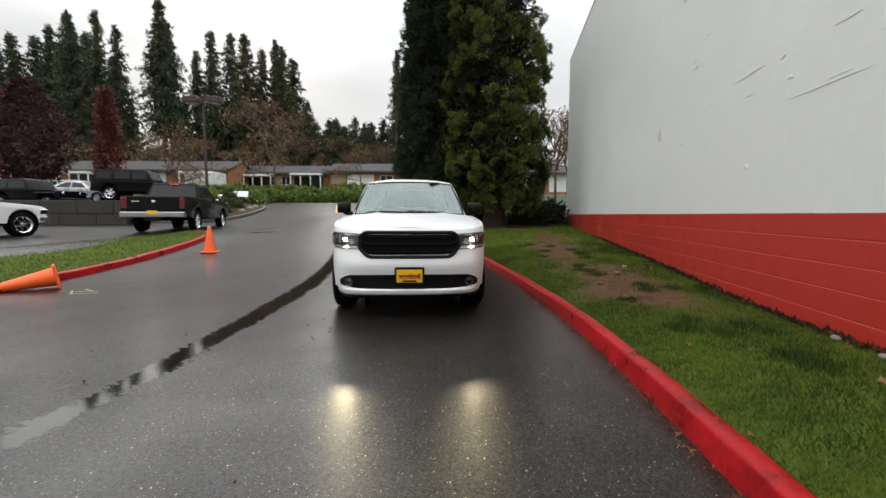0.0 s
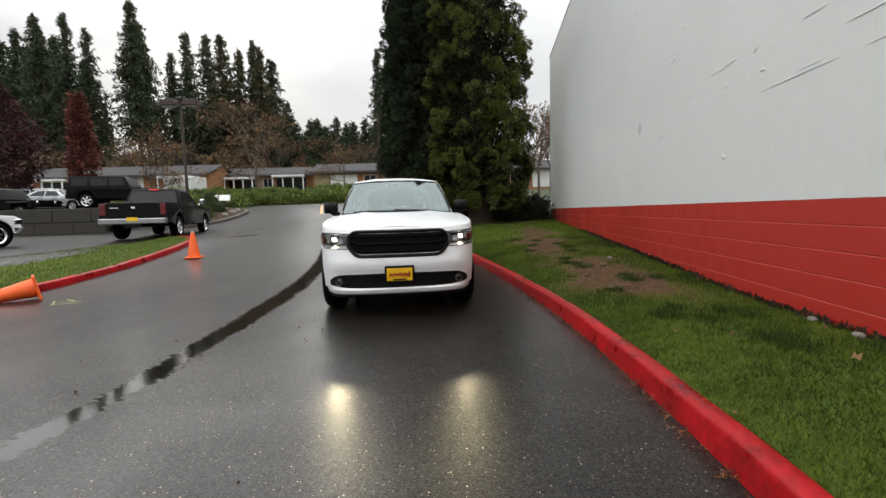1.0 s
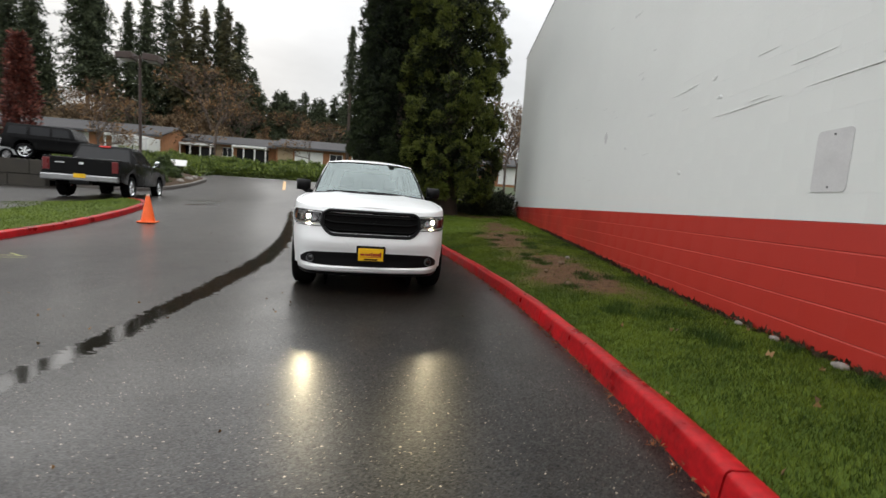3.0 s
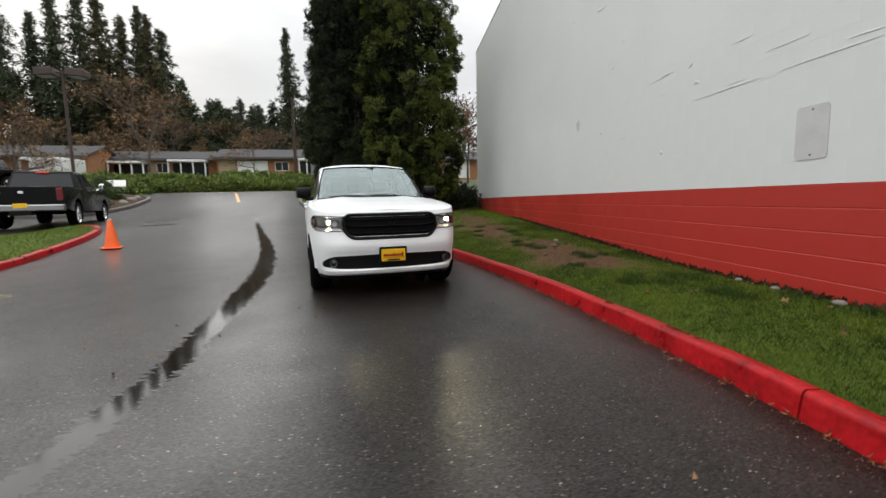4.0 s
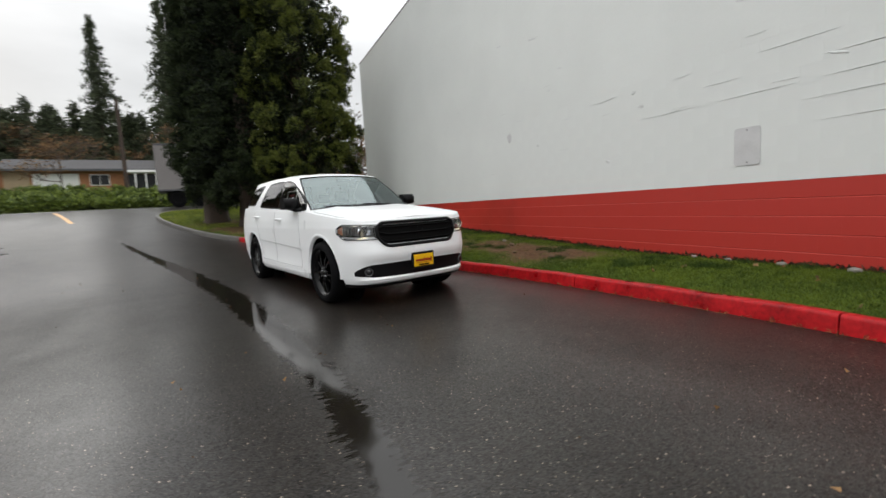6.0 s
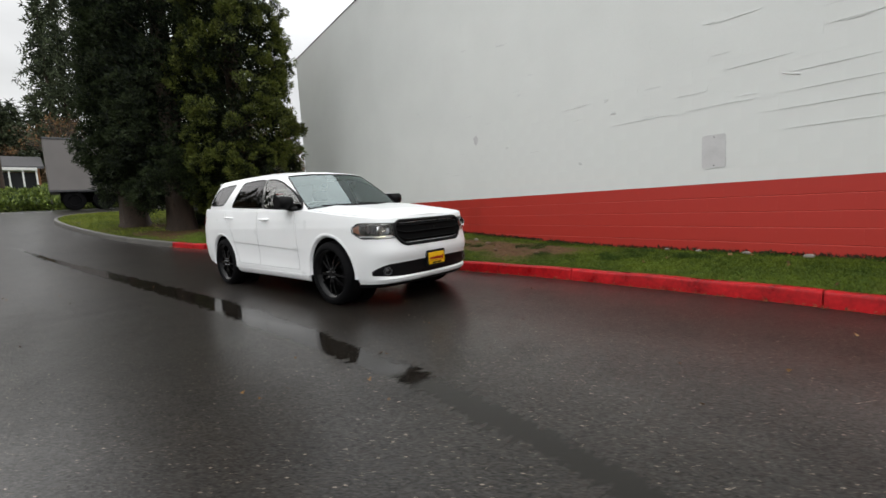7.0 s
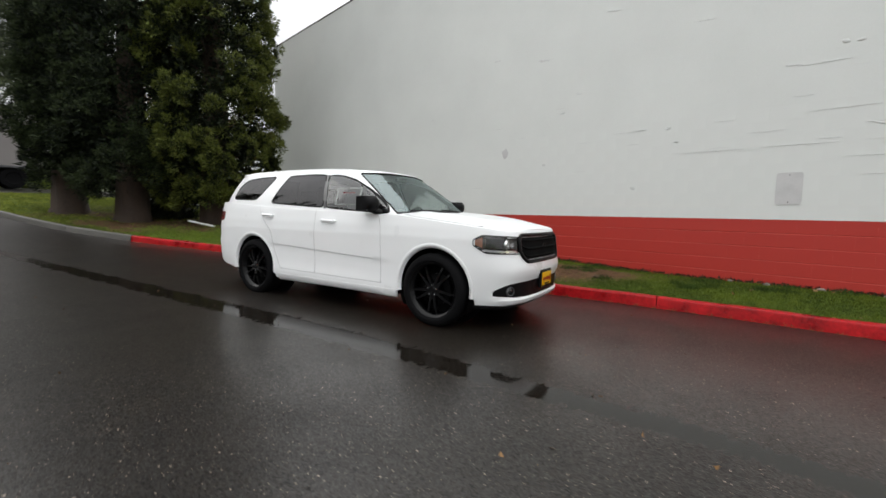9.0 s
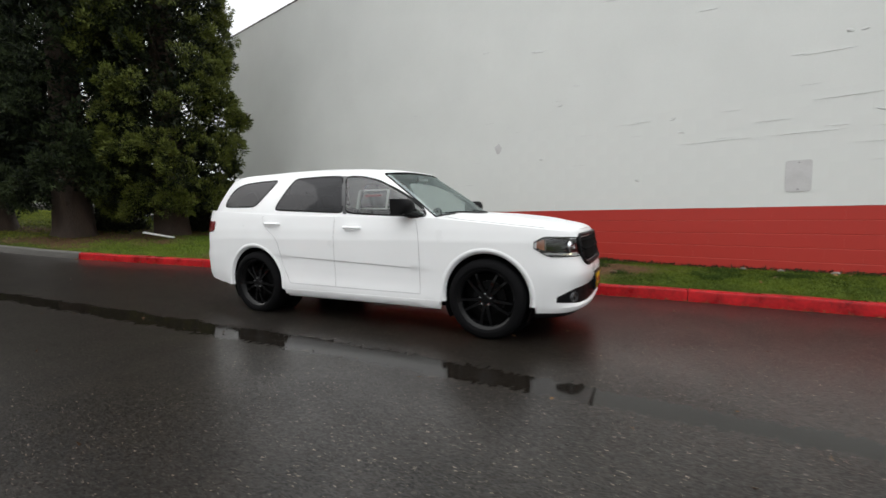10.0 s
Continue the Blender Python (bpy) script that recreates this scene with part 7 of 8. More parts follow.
# ---------------------------------------------------------------- upper lot, retaining wall, planter
terrace_rows = []
for d in (21.32, 22, 23.5, 24.5, 26, 28, 31, 36, 40):
    terrace_rows.append([(*down(d, q), 1.88 - 0.50 * float(smooth01(-q, 19.0, 21.5)) * float(smooth01(-d, -28, -24.5)) - 0.08 * (d < 24)) for q in (-62, -50, -40, -32, -26, -23, -21.5, -20, -19, -17.5, -15.6)])
bm = sheet(bmesh.new(), terrace_rows)
edge_pts = [r[-1] for r in terrace_rows]
low_pts = [(x + 1.4, y + 0.2, land_z(x + 1.4, y + 0.2) - 0.05) for x, y, z in edge_pts]
sheet(bm, [edge_pts, low_pts])
tagged(part("upper_lot", bm, M_ASPHALT, smooth=30), "raised wet asphalt lot behind the retaining wall", "road", kind="structure")
ret = tagged(empty("retaining_wall"), "stained grey concrete retaining wall in two courses of large blocks", "wall", kind="structure")
for row in range(2):
    q = -62.0 + 0.9 * row
    while q < -15.6:
        q1 = min(q + 1.8, -15.5)
        lo, hi = down(21.0, q + 0.012), None
        m = Matrix.Translation((*down(21.0, (q + q1) / 2), 0.50 + 0.66 * row)) @ Matrix.Rotation(radians(8.5), 4, "Z")
        part("concrete_block", new_box((-(q1 - q) / 2 + 0.01, -0.02 * row, 0.008 if row else -0.15), ((q1 - q) / 2 - 0.01, 0.32, 0.655), 0.02, m), M_CONCRETE, ret)
        q = q1

PLANTER = curve_through([(-18.6, 19.2), (-16.6, 18.9), (-15.2, 19.0), (-14.35, 19.8), (-14.2, 21.4), (-14.45, 23.2), (-14.95, 24.9), (-15.8, 25.9), (-17.4, 26.7), (-20.0, 27.2)], 60)
kerb_line("kerb_planter", PLANTER, -1, 0.16, 0.16, [(k, min(k + 8, 59), M_KERB_DIM) for k in range(0, 59, 8)], "dark wet concrete kerb round the planting bed")
soil_rows = []
for k in np.linspace(0, 1, 9):
    soil_rows.append([(p[0] * (1 - k) + -18.5 * k - 0.14 * (1 - k), p[1] * (1 - k) + 23.2 * k, land_z(*p) * (1 - k) + 1.9 * k + 0.13 + 0.10 * math.sin(math.pi * k)) for p in PLANTER])
tagged(part("planting_bed", sheet(bmesh.new(), soil_rows), M_SOIL, smooth=180), "dark soil of the planting bed", "ground", kind="structure")


def shrub(x, y, z, r, h, mat_, label, seed, per=26, size=0.10):
    """A rounded shrub of twigs and small leaves."""
    ob = tagged(empty("shrub", Matrix.Translation((x, y, z))), label, "shrub")
    g = np.random.default_rng(seed)
    n = int(90 + 170 * r * h)
    d = unit(g.normal(size=(n, 3)))
    d[:, 2] = np.abs(d[:, 2])
    c = d * g.uniform(0.5, 1.0, (n, 1)) * np.array([r, r, h]) * (1 + 0.15 * np.sin(4 * d[:, :1] * 3 + seed))
    tris("leaves", sprays(c, d, per, 0.14 + 0.1 * r, size, size * 0.6, 0.2, seed), mat_, ob)
    bm = bmesh.new()
    for k in range(6):
        a = k * 1.05
        rod(bm, [(0, 0, -0.1), (0.5 * r * math.cos(a), 0.5 * r * math.sin(a), 0.6 * h)], [0.02, 0.008], 4)
    part("stems", bm, M_WOOD, ob)
    return ob


for k, (x, y, r, h, mat_, label) in enumerate(((-15.4, 21.2, 0.55, 0.6, M_SHRUB, "round dark green shrub in the planting bed"), (-15.9, 23.0, 0.65, 0.7, M_SHRUB, "round dark green shrub in the planting bed"),
                                             (-16.6, 20.6, 0.7, 0.8, M_IVY, "yellow-green shrub in the planting bed"), (-16.9, 22.2, 0.8, 0.9, M_IVY, "yellow-green shrub in the planting bed"),
                                             (-17.2, 24.4, 0.7, 0.9, M_SHRUB, "dark green shrub beside the sign"), (-18.2, 21.4, 0.8, 1.0, M_IVY, "leafy green shrub behind the pickup"),
                                             (-18.6, 23.4, 0.9, 1.1, M_SHRUB, "dark leafy shrub behind the pickup"), (-19.6, 25.0, 1.0, 1.2, M_IVY, "leafy green shrub by the upper lot"))):
    shrub(x, y, land_z(x, y) + 0.12 + 0.25 * (x < -16.5), r, h, mat_, label, 200 + k)
rocks = [(-14.9, 22.4, 0.22), (-15.1, 23.5, 0.26), (-15.3, 24.3, 0.2), (-14.8, 20.6, 0.2), (-15.9, 19.6, 0.24), (-15.6, 22.0, 0.16)]
for k, (x, y, r) in enumerate(rocks):
    bm = bmesh.new()
    bmesh.ops.create_icosphere(bm, subdivisions=2, radius=r, matrix=Matrix.Diagonal((1, 0.8, 0.7, 1)))
    for v in bm.verts:
        v.co *= 1 + 0.25 * noise.noise(v.co * 3 + Vector((k, 0, 0)))
    ob = tagged(part("rock", bm, M_ROCK, smooth=60), "rough grey rock lying in the planting bed", "rock", "rocks in the planting bed")
    ob.location = (x, y, land_z(x, y) + 0.22)
sign = tagged(empty("tilted_sign", Matrix.Translation((-17.35, 26.0, land_z(-17.35, 26.0) + 0.1))), "white tilted sign panel on a short post in the bed", "sign")
part("post", new_box((-0.05, -0.04, -0.2), (0.05, 0.04, 0.62), 0.01), M_STEEL_DARK, sign)
part("panel", new_box((-0.45, -0.03, -0.26), (0.45, 0.03, 0.26), 0.015, Matrix.Translation((0, 0, 0.78)) @ Matrix.Rotation(radians(25), 4, "Z") @ Matrix.Rotation(radians(-42), 4, "X")), M_WHITE, sign)

# ---------------------------------------------------------------- cones, lamp post, poles
def cone(height, base, label, tip):
    ob = tagged(empty("traffic_cone"), label, "cone")
    r = base * 0.40
    part("shell", lathe(bmesh.new(), [(r, 0.02), (r * 0.97, 0.045), (0.045, height * 0.93), (0.04, height * 0.95), (0.03, height * 0.95)], 28), M_ORANGE, ob, smooth=50)
    part("tip", lathe(bmesh.new(), [(0.047, height * 0.905), (0.036, height), (0.022, height)], 20), tip, ob)
    part("base", new_box((-base / 2, -base / 2, 0), (base / 2, base / 2, 0.035), 0.012), M_ORANGE, ob)
    return ob


cone_up = cone(0.72, 0.40, "upright orange traffic cone with a worn tip on the asphalt", M_CONE_TIP)
cone_up.matrix_world = Matrix.Translation((-8.0, 10.55, land_z(-8.0, 10.55) + 0.002)) @ Matrix.Rotation(0.35, 4, "Z")
cone_down = cone(0.90, 0.38, "orange traffic cone lying on its side against the kerb", M_CONE_YELLOW)
cone_foot = Vector((*down(6.80, -6.17), 0.192))
cone_tip = Vector((*down(6.27, -6.75), 0.045))
cone_down.matrix_world = Matrix.Translation(cone_foot) @ (cone_tip - cone_foot).to_track_quat("Z", "Y").to_matrix().to_4x4()

post_x, post_y = -16.95, 22.3
lamp = tagged(empty("lamp_post", Matrix.Translation((post_x, post_y, 1.2))), "tall brown lamp post with two box-shaped heads", "street lamp")
part("pole", rod(bmesh.new(), [(0, 0, -0.5), (0, 0, 6.4)], [0.085, 0.06], 12), M_BROWN_METAL, lamp)
for side in (1, -1):
    m = Matrix.Translation((side * 0.62, side * 0.1, 6.30)) @ Matrix.Rotation(radians(8.5), 4, "Z")
    head = part("lamp_head", new_box((-0.38, -0.32, -0.17), (0.38, 0.32, 0.17), 0.03, m @ Matrix.Rotation(side * radians(4), 4, "Y")), M_BROWN_METAL, lamp)
    part("lamp_glass", new_box((-0.3, -0.25, -0.185), (0.3, 0.25, -0.172), 0.005, m @ Matrix.Rotation(side * radians(4), 4, "Y")), M_WHITE, head)
    part("arm", rod(bmesh.new(), [(0, 0, 6.32), (side * 0.28, side * 0.045, 6.32)], 0.035, 8), M_BROWN_METAL, lamp)
pole = tagged(empty("utility_pole", Matrix.Translation((-11.15, 42.2, 2.3))), "grey-brown wooden utility pole on the far bank", "pole")
part("shaft", rod(bmesh.new(), [(0, 0, -0.5), (0, 0, 8.6)], [0.17, 0.12], 12), M_TRUNK, pole)

# road markings
def stripe(name, a, b, w, mat_, label):
    a, b = np.array(a), np.array(b)
    n = np.array([-(b - a)[1], (b - a)[0]]) / np.linalg.norm(b - a) * w / 2
    rows = []
    for k in np.linspace(0, 1, 14):
        p = a * (1 - k) + b * k
        rows.append([(*(p + n), land_z(*(p + n)) + 0.005), (*(p - n), land_z(*(p - n)) + 0.005)])
    return tagged(part(name, sheet(bmesh.new(), rows), mat_), label, "road marking", kind="structure")


stripe("road_stripe", (-12.0, 29.2), (-9.7, 23.4), 0.16, M_YELLOW_LINE, "worn orange centre stripe on the drive")
stripe("road_stripe", (-16.0, 30.6), (-12.6, 31.1), 0.22, M_WHITE_LINE, "worn white stop line at the street")
stripe("road_stripe", (-9.6, 31.4), (-7.6, 31.7), 0.22, M_WHITE_LINE, "worn white stop line at the street")
for a, b in (((-6.55, 5.75), (-6.25, 5.6)), ((-6.5, 5.55), (-6.15, 5.62)), ((-6.4, 5.35), (-6.05, 5.5)), ((-6.6, 5.6), (-6.35, 5.35))):
    stripe("spray_mark", a, b, 0.03, M_YELLOW_SPRAY, "faint yellow spray mark on the asphalt")

# ---------------------------------------------------------------- houses
def house(d, q0, q1, floor, wall_h, roof_h, depth, label, openings, yaw=8.5, wall_mat=None, gable=True):
    """A low row house facing the drive; openings: (from, to, sill, head, kind) along its front."""
    ob = tagged(empty("row_house"), label, "house", "low row houses on the far side of the street")
    ln = q1 - q0
    wall_mat = wall_mat or M_BRICK
    front = part("wall", new_box((0, 0, -1.2), (ln, depth, wall_h)), wall_mat, ob)
    bm = prism(bmesh.new(), [(-0.7, wall_h - 0.06), (depth / 2, wall_h + roof_h), (depth + 0.7, wall_h - 0.06), (depth + 0.7, wall_h + 0.06), (depth / 2, wall_h + roof_h + 0.14), (-0.7, wall_h + 0.06)], -0.3, ln + 0.3, "x")
    part("roof", bm, M_ROOF, ob)
    bm = prism(bmesh.new(), [(0.0, wall_h), (depth, wall_h), (depth / 2, wall_h + roof_h - 0.02)], 0.0, ln, "x")
    part("gable", bm, wall_mat, ob)
    part("fascia", new_box((-0.3, -0.73, wall_h - 0.16), (ln + 0.3, -0.69, wall_h + 0.05)), M_STEEL_DARK, ob)
    for a, b, lo, hi, kind in openings:
        if kind == "window":
            w = part("window", new_box((a, -0.04, lo), (b, 0.02, hi), 0.01), M_WHITE, ob)
            part("pane", new_box((a + 0.08, -0.05, lo + 0.08), ((a + b) / 2 - 0.03, -0.042, hi - 0.08)), M_PANE, w)
            part("pane", new_box(((a + b) / 2 + 0.03, -0.05, lo + 0.08), (b - 0.08, -0.042, hi - 0.08)), M_PANE, w)
        elif kind == "garage":
            gd = part("garage_door", new_box((a, -0.05, lo), (b, 0.02, hi), 0.01), M_WHITE, ob)
            for k in range(4):
                part("door_panel", new_box((a + 0.05, -0.062, lo + 0.05 + k * (hi - lo) / 4), (b - 0.05, -0.051, lo + (k + 1) * (hi - lo) / 4 - 0.03)), M_WHITE, gd)
        elif kind == "porch":
            pr = part("porch_beam", new_box((a, -1.5, hi - 0.25), (b, 0.0, hi), 0.02), M_WHITE, ob, "white porch beam on posts")
            part("porch_opening", new_box((a + 0.1, -0.03, lo), (b - 0.1, -0.01, hi - 0.3)), M_PANE, ob)
            for x in np.linspace(a + 0.08, b - 0.08, 4):
                part("porch_post", new_box((x - 0.06, -1.45, lo), (x + 0.06, -1.33, hi - 0.25)), M_WHITE, pr)
        elif kind == "panel":
            part("wall_panel", new_box((a, -0.03, lo), (b, 0.0, hi)), M_TAN, ob)
    x, y = down(d, q0)
    ob.matrix_world = Matrix.Translation((x, y, floor)) @ Matrix.Rotation(radians(yaw), 4, "Z")
    return ob


house(52, -62, -25.9, 3.75, 2.6, 1.35, 7, "long low brick row house with a dark shingle roof", [(2, 5, 0.8, 2.2, "window"), (7.5, 11.5, 0, 2.5, "porch"), (13, 15.5, 0.8, 2.2, "window"), (17, 20.5, 0, 2.3, "porch"), (22, 24, 0.8, 2.2, "window"), (25.5, 28.6, 0, 2.4, "garage"), (31.0, 34.5, 0, 2.4, "porch")])
house(57, -27.0, -15.0, 4.05, 2.5, 1.15, 7, "low brick row house with white porches", [(1.2, 4.8, 0, 2.2, "porch"), (5.6, 6.8, 0.9, 2.1, "window"), (7.2, 11.2, 0, 2.35, "porch"), (4.9, 5.5, 0, 2.3, "panel")])
house(55.5, -14.6, -2.4, 4.15, 2.45, 1.25, 7, "low brick row house with a white garage door", [(2.2, 5.6, 0, 2.1, "garage"), (6.4, 8.0, 0.9, 2.0, "window"), (9.2, 12.0, 0, 2.3, "porch"), (0.2, 2.0, 0, 2.3, "panel")])
house(58, 8.0, 22.0, 4.2, 2.5, 1.3, 7, "low brick house glimpsed beside the long wall", [(2, 4, 0.9, 2.1, "window"), (6, 9, 0, 2.3, "garage")])
banner = tagged(empty("banner", Matrix.Translation((*down(46, -46.4), land_z(*down(46, -46.4)) + 0.4))), "purple and white striped banner by the row house", "banner")
for k in range(5):
    part("stripe", new_box((0.45 * k, 0, 0.6), (0.45 * k + 0.44, 0.03, 1.7)), M_PURPLE if k % 2 == 0 else M_WHITE, banner)
for x in (0, 2.25):
    part("pole", new_box((x - 0.03, 0.03, -0.5), (x + 0.03, 0.08, 1.9)), M_STEEL_DARK, banner)
barrier = tagged(empty("orange_barrier", Matrix.Translation((*down(46, -44.0), land_z(*down(46, -44.0)) + 0.5))), "orange road barrier standing by the houses", "barrier")
part("board", new_box((0, 0, 0.7), (1.2, 0.05, 1.05), 0.01), M_ORANGE, barrier)
for x in (0.1, 1.05):
    part("leg", new_box((x, -0.02, -0.5), (x + 0.06, 0.05, 1.05)), M_WHITE, barrier)
g = np.random.default_rng(88)
hedge = []
for q in np.arange(-60, -17, 1.1):
    x, y = down(31.5 + g.uniform(-0.8, 0.8), q)
    hedge.append((x, y, 1.95, g.uniform(0.7, 1.1), g.uniform(0.6, 1.05)))
for q in np.arange(-16.5, -13.6, 0.7):
    for d in (27.5, 29.5, 31.5):
        x, y = down(d + g.uniform(-0.5, 0.5), q)
        hedge.append((x, y, land_z(x, y) + 0.1, g.uniform(0.6, 0.9), g.uniform(0.5, 0.9)))
thicket("lot_hedge", hedge, M_IVY, "rough green hedge at the back of the upper lot", 24, 0.2, 65)
shrub(0.9, 18.8, 0.70, 0.95, 1.15, M_SHRUB_DARK, "dark low shrub under the evergreen by the wall", 301, 34, 0.10)
shrub(1.75, 19.3, 0.75, 0.8, 0.95, M_SHRUB_DARK, "dark low shrub in the corner by the wall", 302, 34, 0.10)
shrub(-1.4, 19.6, 0.78, 0.75, 0.85, M_SHRUB_DARK, "dark low shrub between the evergreens", 303, 30, 0.10)
plank = tagged(part("pale_plank", new_box((-0.36, -0.09, 0), (0.36, 0.09, 0.04), 0.006), M_WHITE), "pale plank lying across the grass by the kerb", "plank")
plank.matrix_world = Matrix.Translation((-1.30, 16.4, verge_height(-1.30, 16.4) + 0.10)) @ Matrix.Rotation(radians(-32), 4, "Z") @ Matrix.Rotation(radians(13), 4, "Y")

# ---------------------------------------------------------------- water on the drive
def water(name):
    m = material(name, (0.010, 0.010, 0.0105), rough=0.10, spread=0.3, scale=3, fine=26, bump=0.05, depth=0.002, rough_spread=0.03, spec=0.3)
    return m


M_WATER = water("standing_water")


def ragged_strip(name, pts, widths, mat_, lift, label, seed, category="puddle", kind="", rag=1.0):
    """A thin wet patch with an uneven outline along pts."""
    rows = []
    for i, p in enumerate(pts):
        d = pts[min(i + 1, len(pts) - 1)] - pts[max(i - 1, 0)]
        d = d / np.linalg.norm(d)
        n = np.array([d[1], -d[0]])
        row = []
        for k in (-1, -0.94, -0.45, 0, 0.45, 0.94, 1):
            w = widths[i] * (1 + rag * 0.32 * noise.noise(Vector((p[0] * 5, p[1] * 5, seed + (3 if k > 0 else 0)))) + rag * 0.12 * noise.noise(Vector((p[0] * 17, p[1] * 17, seed + (5 if k > 0 else 1)))))
            q = p + n * k * max(w, 0.002)
            row.append((q[0], q[1], land_z(*q) + lift - (lift + 0.002) * (abs(k) > 0.99)))
        rows.append(row)
    return tagged(part(name, sheet(bmesh.new(), rows), mat_, smooth=180), label, category, kind=kind)


def puddle(x, y, length, width, turn, seed):
    n = 40
    t = np.linspace(-1, 1, n)
    pts = np.column_stack([x + length / 2 * t * math.cos(turn) + 0.02 * np.sin(5 * t + seed), y + length / 2 * t * math.sin(turn)])
    return ragged_strip("puddle", pts, width / 2 * np.sqrt(np.maximum(0, 1 - t ** 2)), M_WATER, 0.0045, "shallow dark puddle that mirrors its surroundings on the asphalt", seed)


for k, (x, y, ln, w, turn) in enumerate(((-9.3, 15.0, 1.2, 0.35, 0.9), (-9.9, 16.4, 1.5, 0.3, 1.2))):
    puddle(x, y, ln, w, turn, 10 + k)

# ---------------------------------------------------------------- grass, leaves, litter
def blades(name, spots, normals_up, height, width, mat_, label, seed):
    g = np.random.default_rng(seed)
    n = len(spots)
    a = g.uniform(0, 2 * math.pi, n)
    lean = g.normal(scale=0.45, size=(n, 2))
    h = height * g.uniform(0.5, 1.35, (n, 1))
    side = np.column_stack([np.cos(a), np.sin(a), np.zeros(n)]) * width / 2
    tip = spots + np.column_stack([lean * h, h[:, 0]])
    return tagged(tris(name, np.stack([spots - side, spots + side, tip], axis=1), mat_), label, "grass", kind="stuff")


def scatter(rows, count, seed, skip):
    """Points spread over a grid of corners."""
    g = np.random.default_rng(seed)
    grid = np.array(rows)
    a, b = grid[:-1, :-1], grid[1:, 1:]
    area = np.linalg.norm(np.cross(grid[1:, :-1] - a, grid[:-1, 1:] - a), axis=2).ravel()
    pick = g.choice(len(area), count, p=area / area.sum())
    i, j = np.divmod(pick, grid.shape[1] - 1)
    u, v = g.random((count, 1)), g.random((count, 1))
    p = grid[i, j] * (1 - u) * (1 - v) + grid[i + 1, j] * u * (1 - v) + grid[i, j + 1] * (1 - u) * v + grid[i + 1, j + 1] * u * v
    keep = np.array([g.random() > skip(x, y) for x, y in p[:, :2]])
    return p[keep]


near_rows = [r for r in verge_rows if -3.0 < r[0][1] < 11.5]
mid_rows = [r for r in verge_rows if 11.2 <= r[0][1] < 18.6]
far_rows = [r for r in verge_rows if r[0][1] >= 18.4]
blades("verge_grass", scatter(near_rows, 270000, 401, lambda x, y: 0.97 * bare_at(x, y)), None, 0.026, 0.0055, M_GRASS, "short bright green grass on the verge", 1)
blades("middle_verge_grass", scatter(mid_rows, 60000, 406, lambda x, y: 0.92 * bare_at(x, y)), None, 0.042, 0.011, M_GRASS_STRIP, "green grass along the kerb before the evergreens", 6)
blades("far_verge_grass", scatter(far_rows, 52000, 402, lambda x, y: 0.8 * bare_at(x, y)), None, 0.05, 0.016, M_GRASS_WARM, "yellow-green grass under the evergreens", 2)
blades("strip_grass", scatter(strip_rows, 80000, 403, lambda x, y: 0.0), None, 0.036, 0.011, M_GRASS_STRIP, "short green grass on the strip by the drive", 3)
M_GRASS_DEEP = material("deep_green_grass", (0.018, 0.045, 0.008), rough=0.7, spread=0.4, scale=2, fine=40, bump=0, second=(0.05, 0.085, 0.014), island=0.5, spec=0.15)
g = np.random.default_rng(403)
tuft_spots = []
for k in range(46):
    row = near_rows[g.integers(0, len(near_rows))]
    p = np.array(row[g.integers(int(len(row) * 0.35), len(row) - 1)])
    tuft_spots.append(p + np.column_stack([g.normal(scale=0.07, size=(260, 2)), np.full(260, -0.004)]))
blades("grass_tufts", np.vstack(tuft_spots), None, 0.060, 0.006, M_GRASS_DEEP, "deep green tufts of longer grass on the verge", 5)
g = np.random.default_rng(404)
litter = scatter(near_rows, 60, 405, lambda x, y: 0.0) + np.array([0, 0, 0.03])
tagged(tris("fallen_leaves", sprays(litter, np.tile([[0, 0, 0.2]], (len(litter), 1)), 2, 0.02, 0.035, 0.03, 0.0, 9), M_BROWN_LEAF), "fallen brown leaves scattered on the verge", "leaves", kind="stuff")
wet_leaves = np.column_stack([g.uniform(-6, 1.0, 150), g.uniform(-2, 14, 150), np.zeros(150)])
wet_leaves[:, 2] = [land_z(x, y) + 0.006 for x, y in wet_leaves[:, :2]]
tagged(tris("road_litter", sprays(wet_leaves, np.tile([[0, 0, 0.05]], (150, 1)), 1, 0.004, 0.028, 0.02, 0.0, 19), M_BROWN_LEAF), "small wet leaves and grit on the asphalt", "leaves", kind="stuff")
edge = []
for i in range(30, 140):
    p = KERB_RIGHT[i]
    for _ in range(9):
        edge.append((p[0] - 0.118 - abs(g.normal(scale=0.03)), p[1] + g.uniform(-0.06, 0.06), land_z(*p) + 0.012))
edge = np.array(edge)
tagged(tris("gutter_needles", sprays(edge, np.tile([[0, 0, 0.1]], (len(edge), 1)), 3, 0.012, 0.035, 0.007, 0.0, 21), M_NEEDLE), "rust-brown needles gathered in the gutter", "leaves", kind="stuff")
foot = []
for y in np.arange(-1, 13, 0.018):
    foot.append((WALL_X - 0.015 - abs(g.normal(scale=0.03)), y, float(np.interp(y, FOOT_Y, FOOT_Z)) + g.uniform(0.0, 0.025)))
foot = np.array(foot)
tagged(tris("foot_debris", sprays(foot, np.tile([[-0.4, 0, 0.5]], (len(foot), 1)), 4, 0.03, 0.045, 0.035, 0.2, 22), M_SOIL), "dark crumbled earth along the foot of the wall", "debris", kind="stuff")
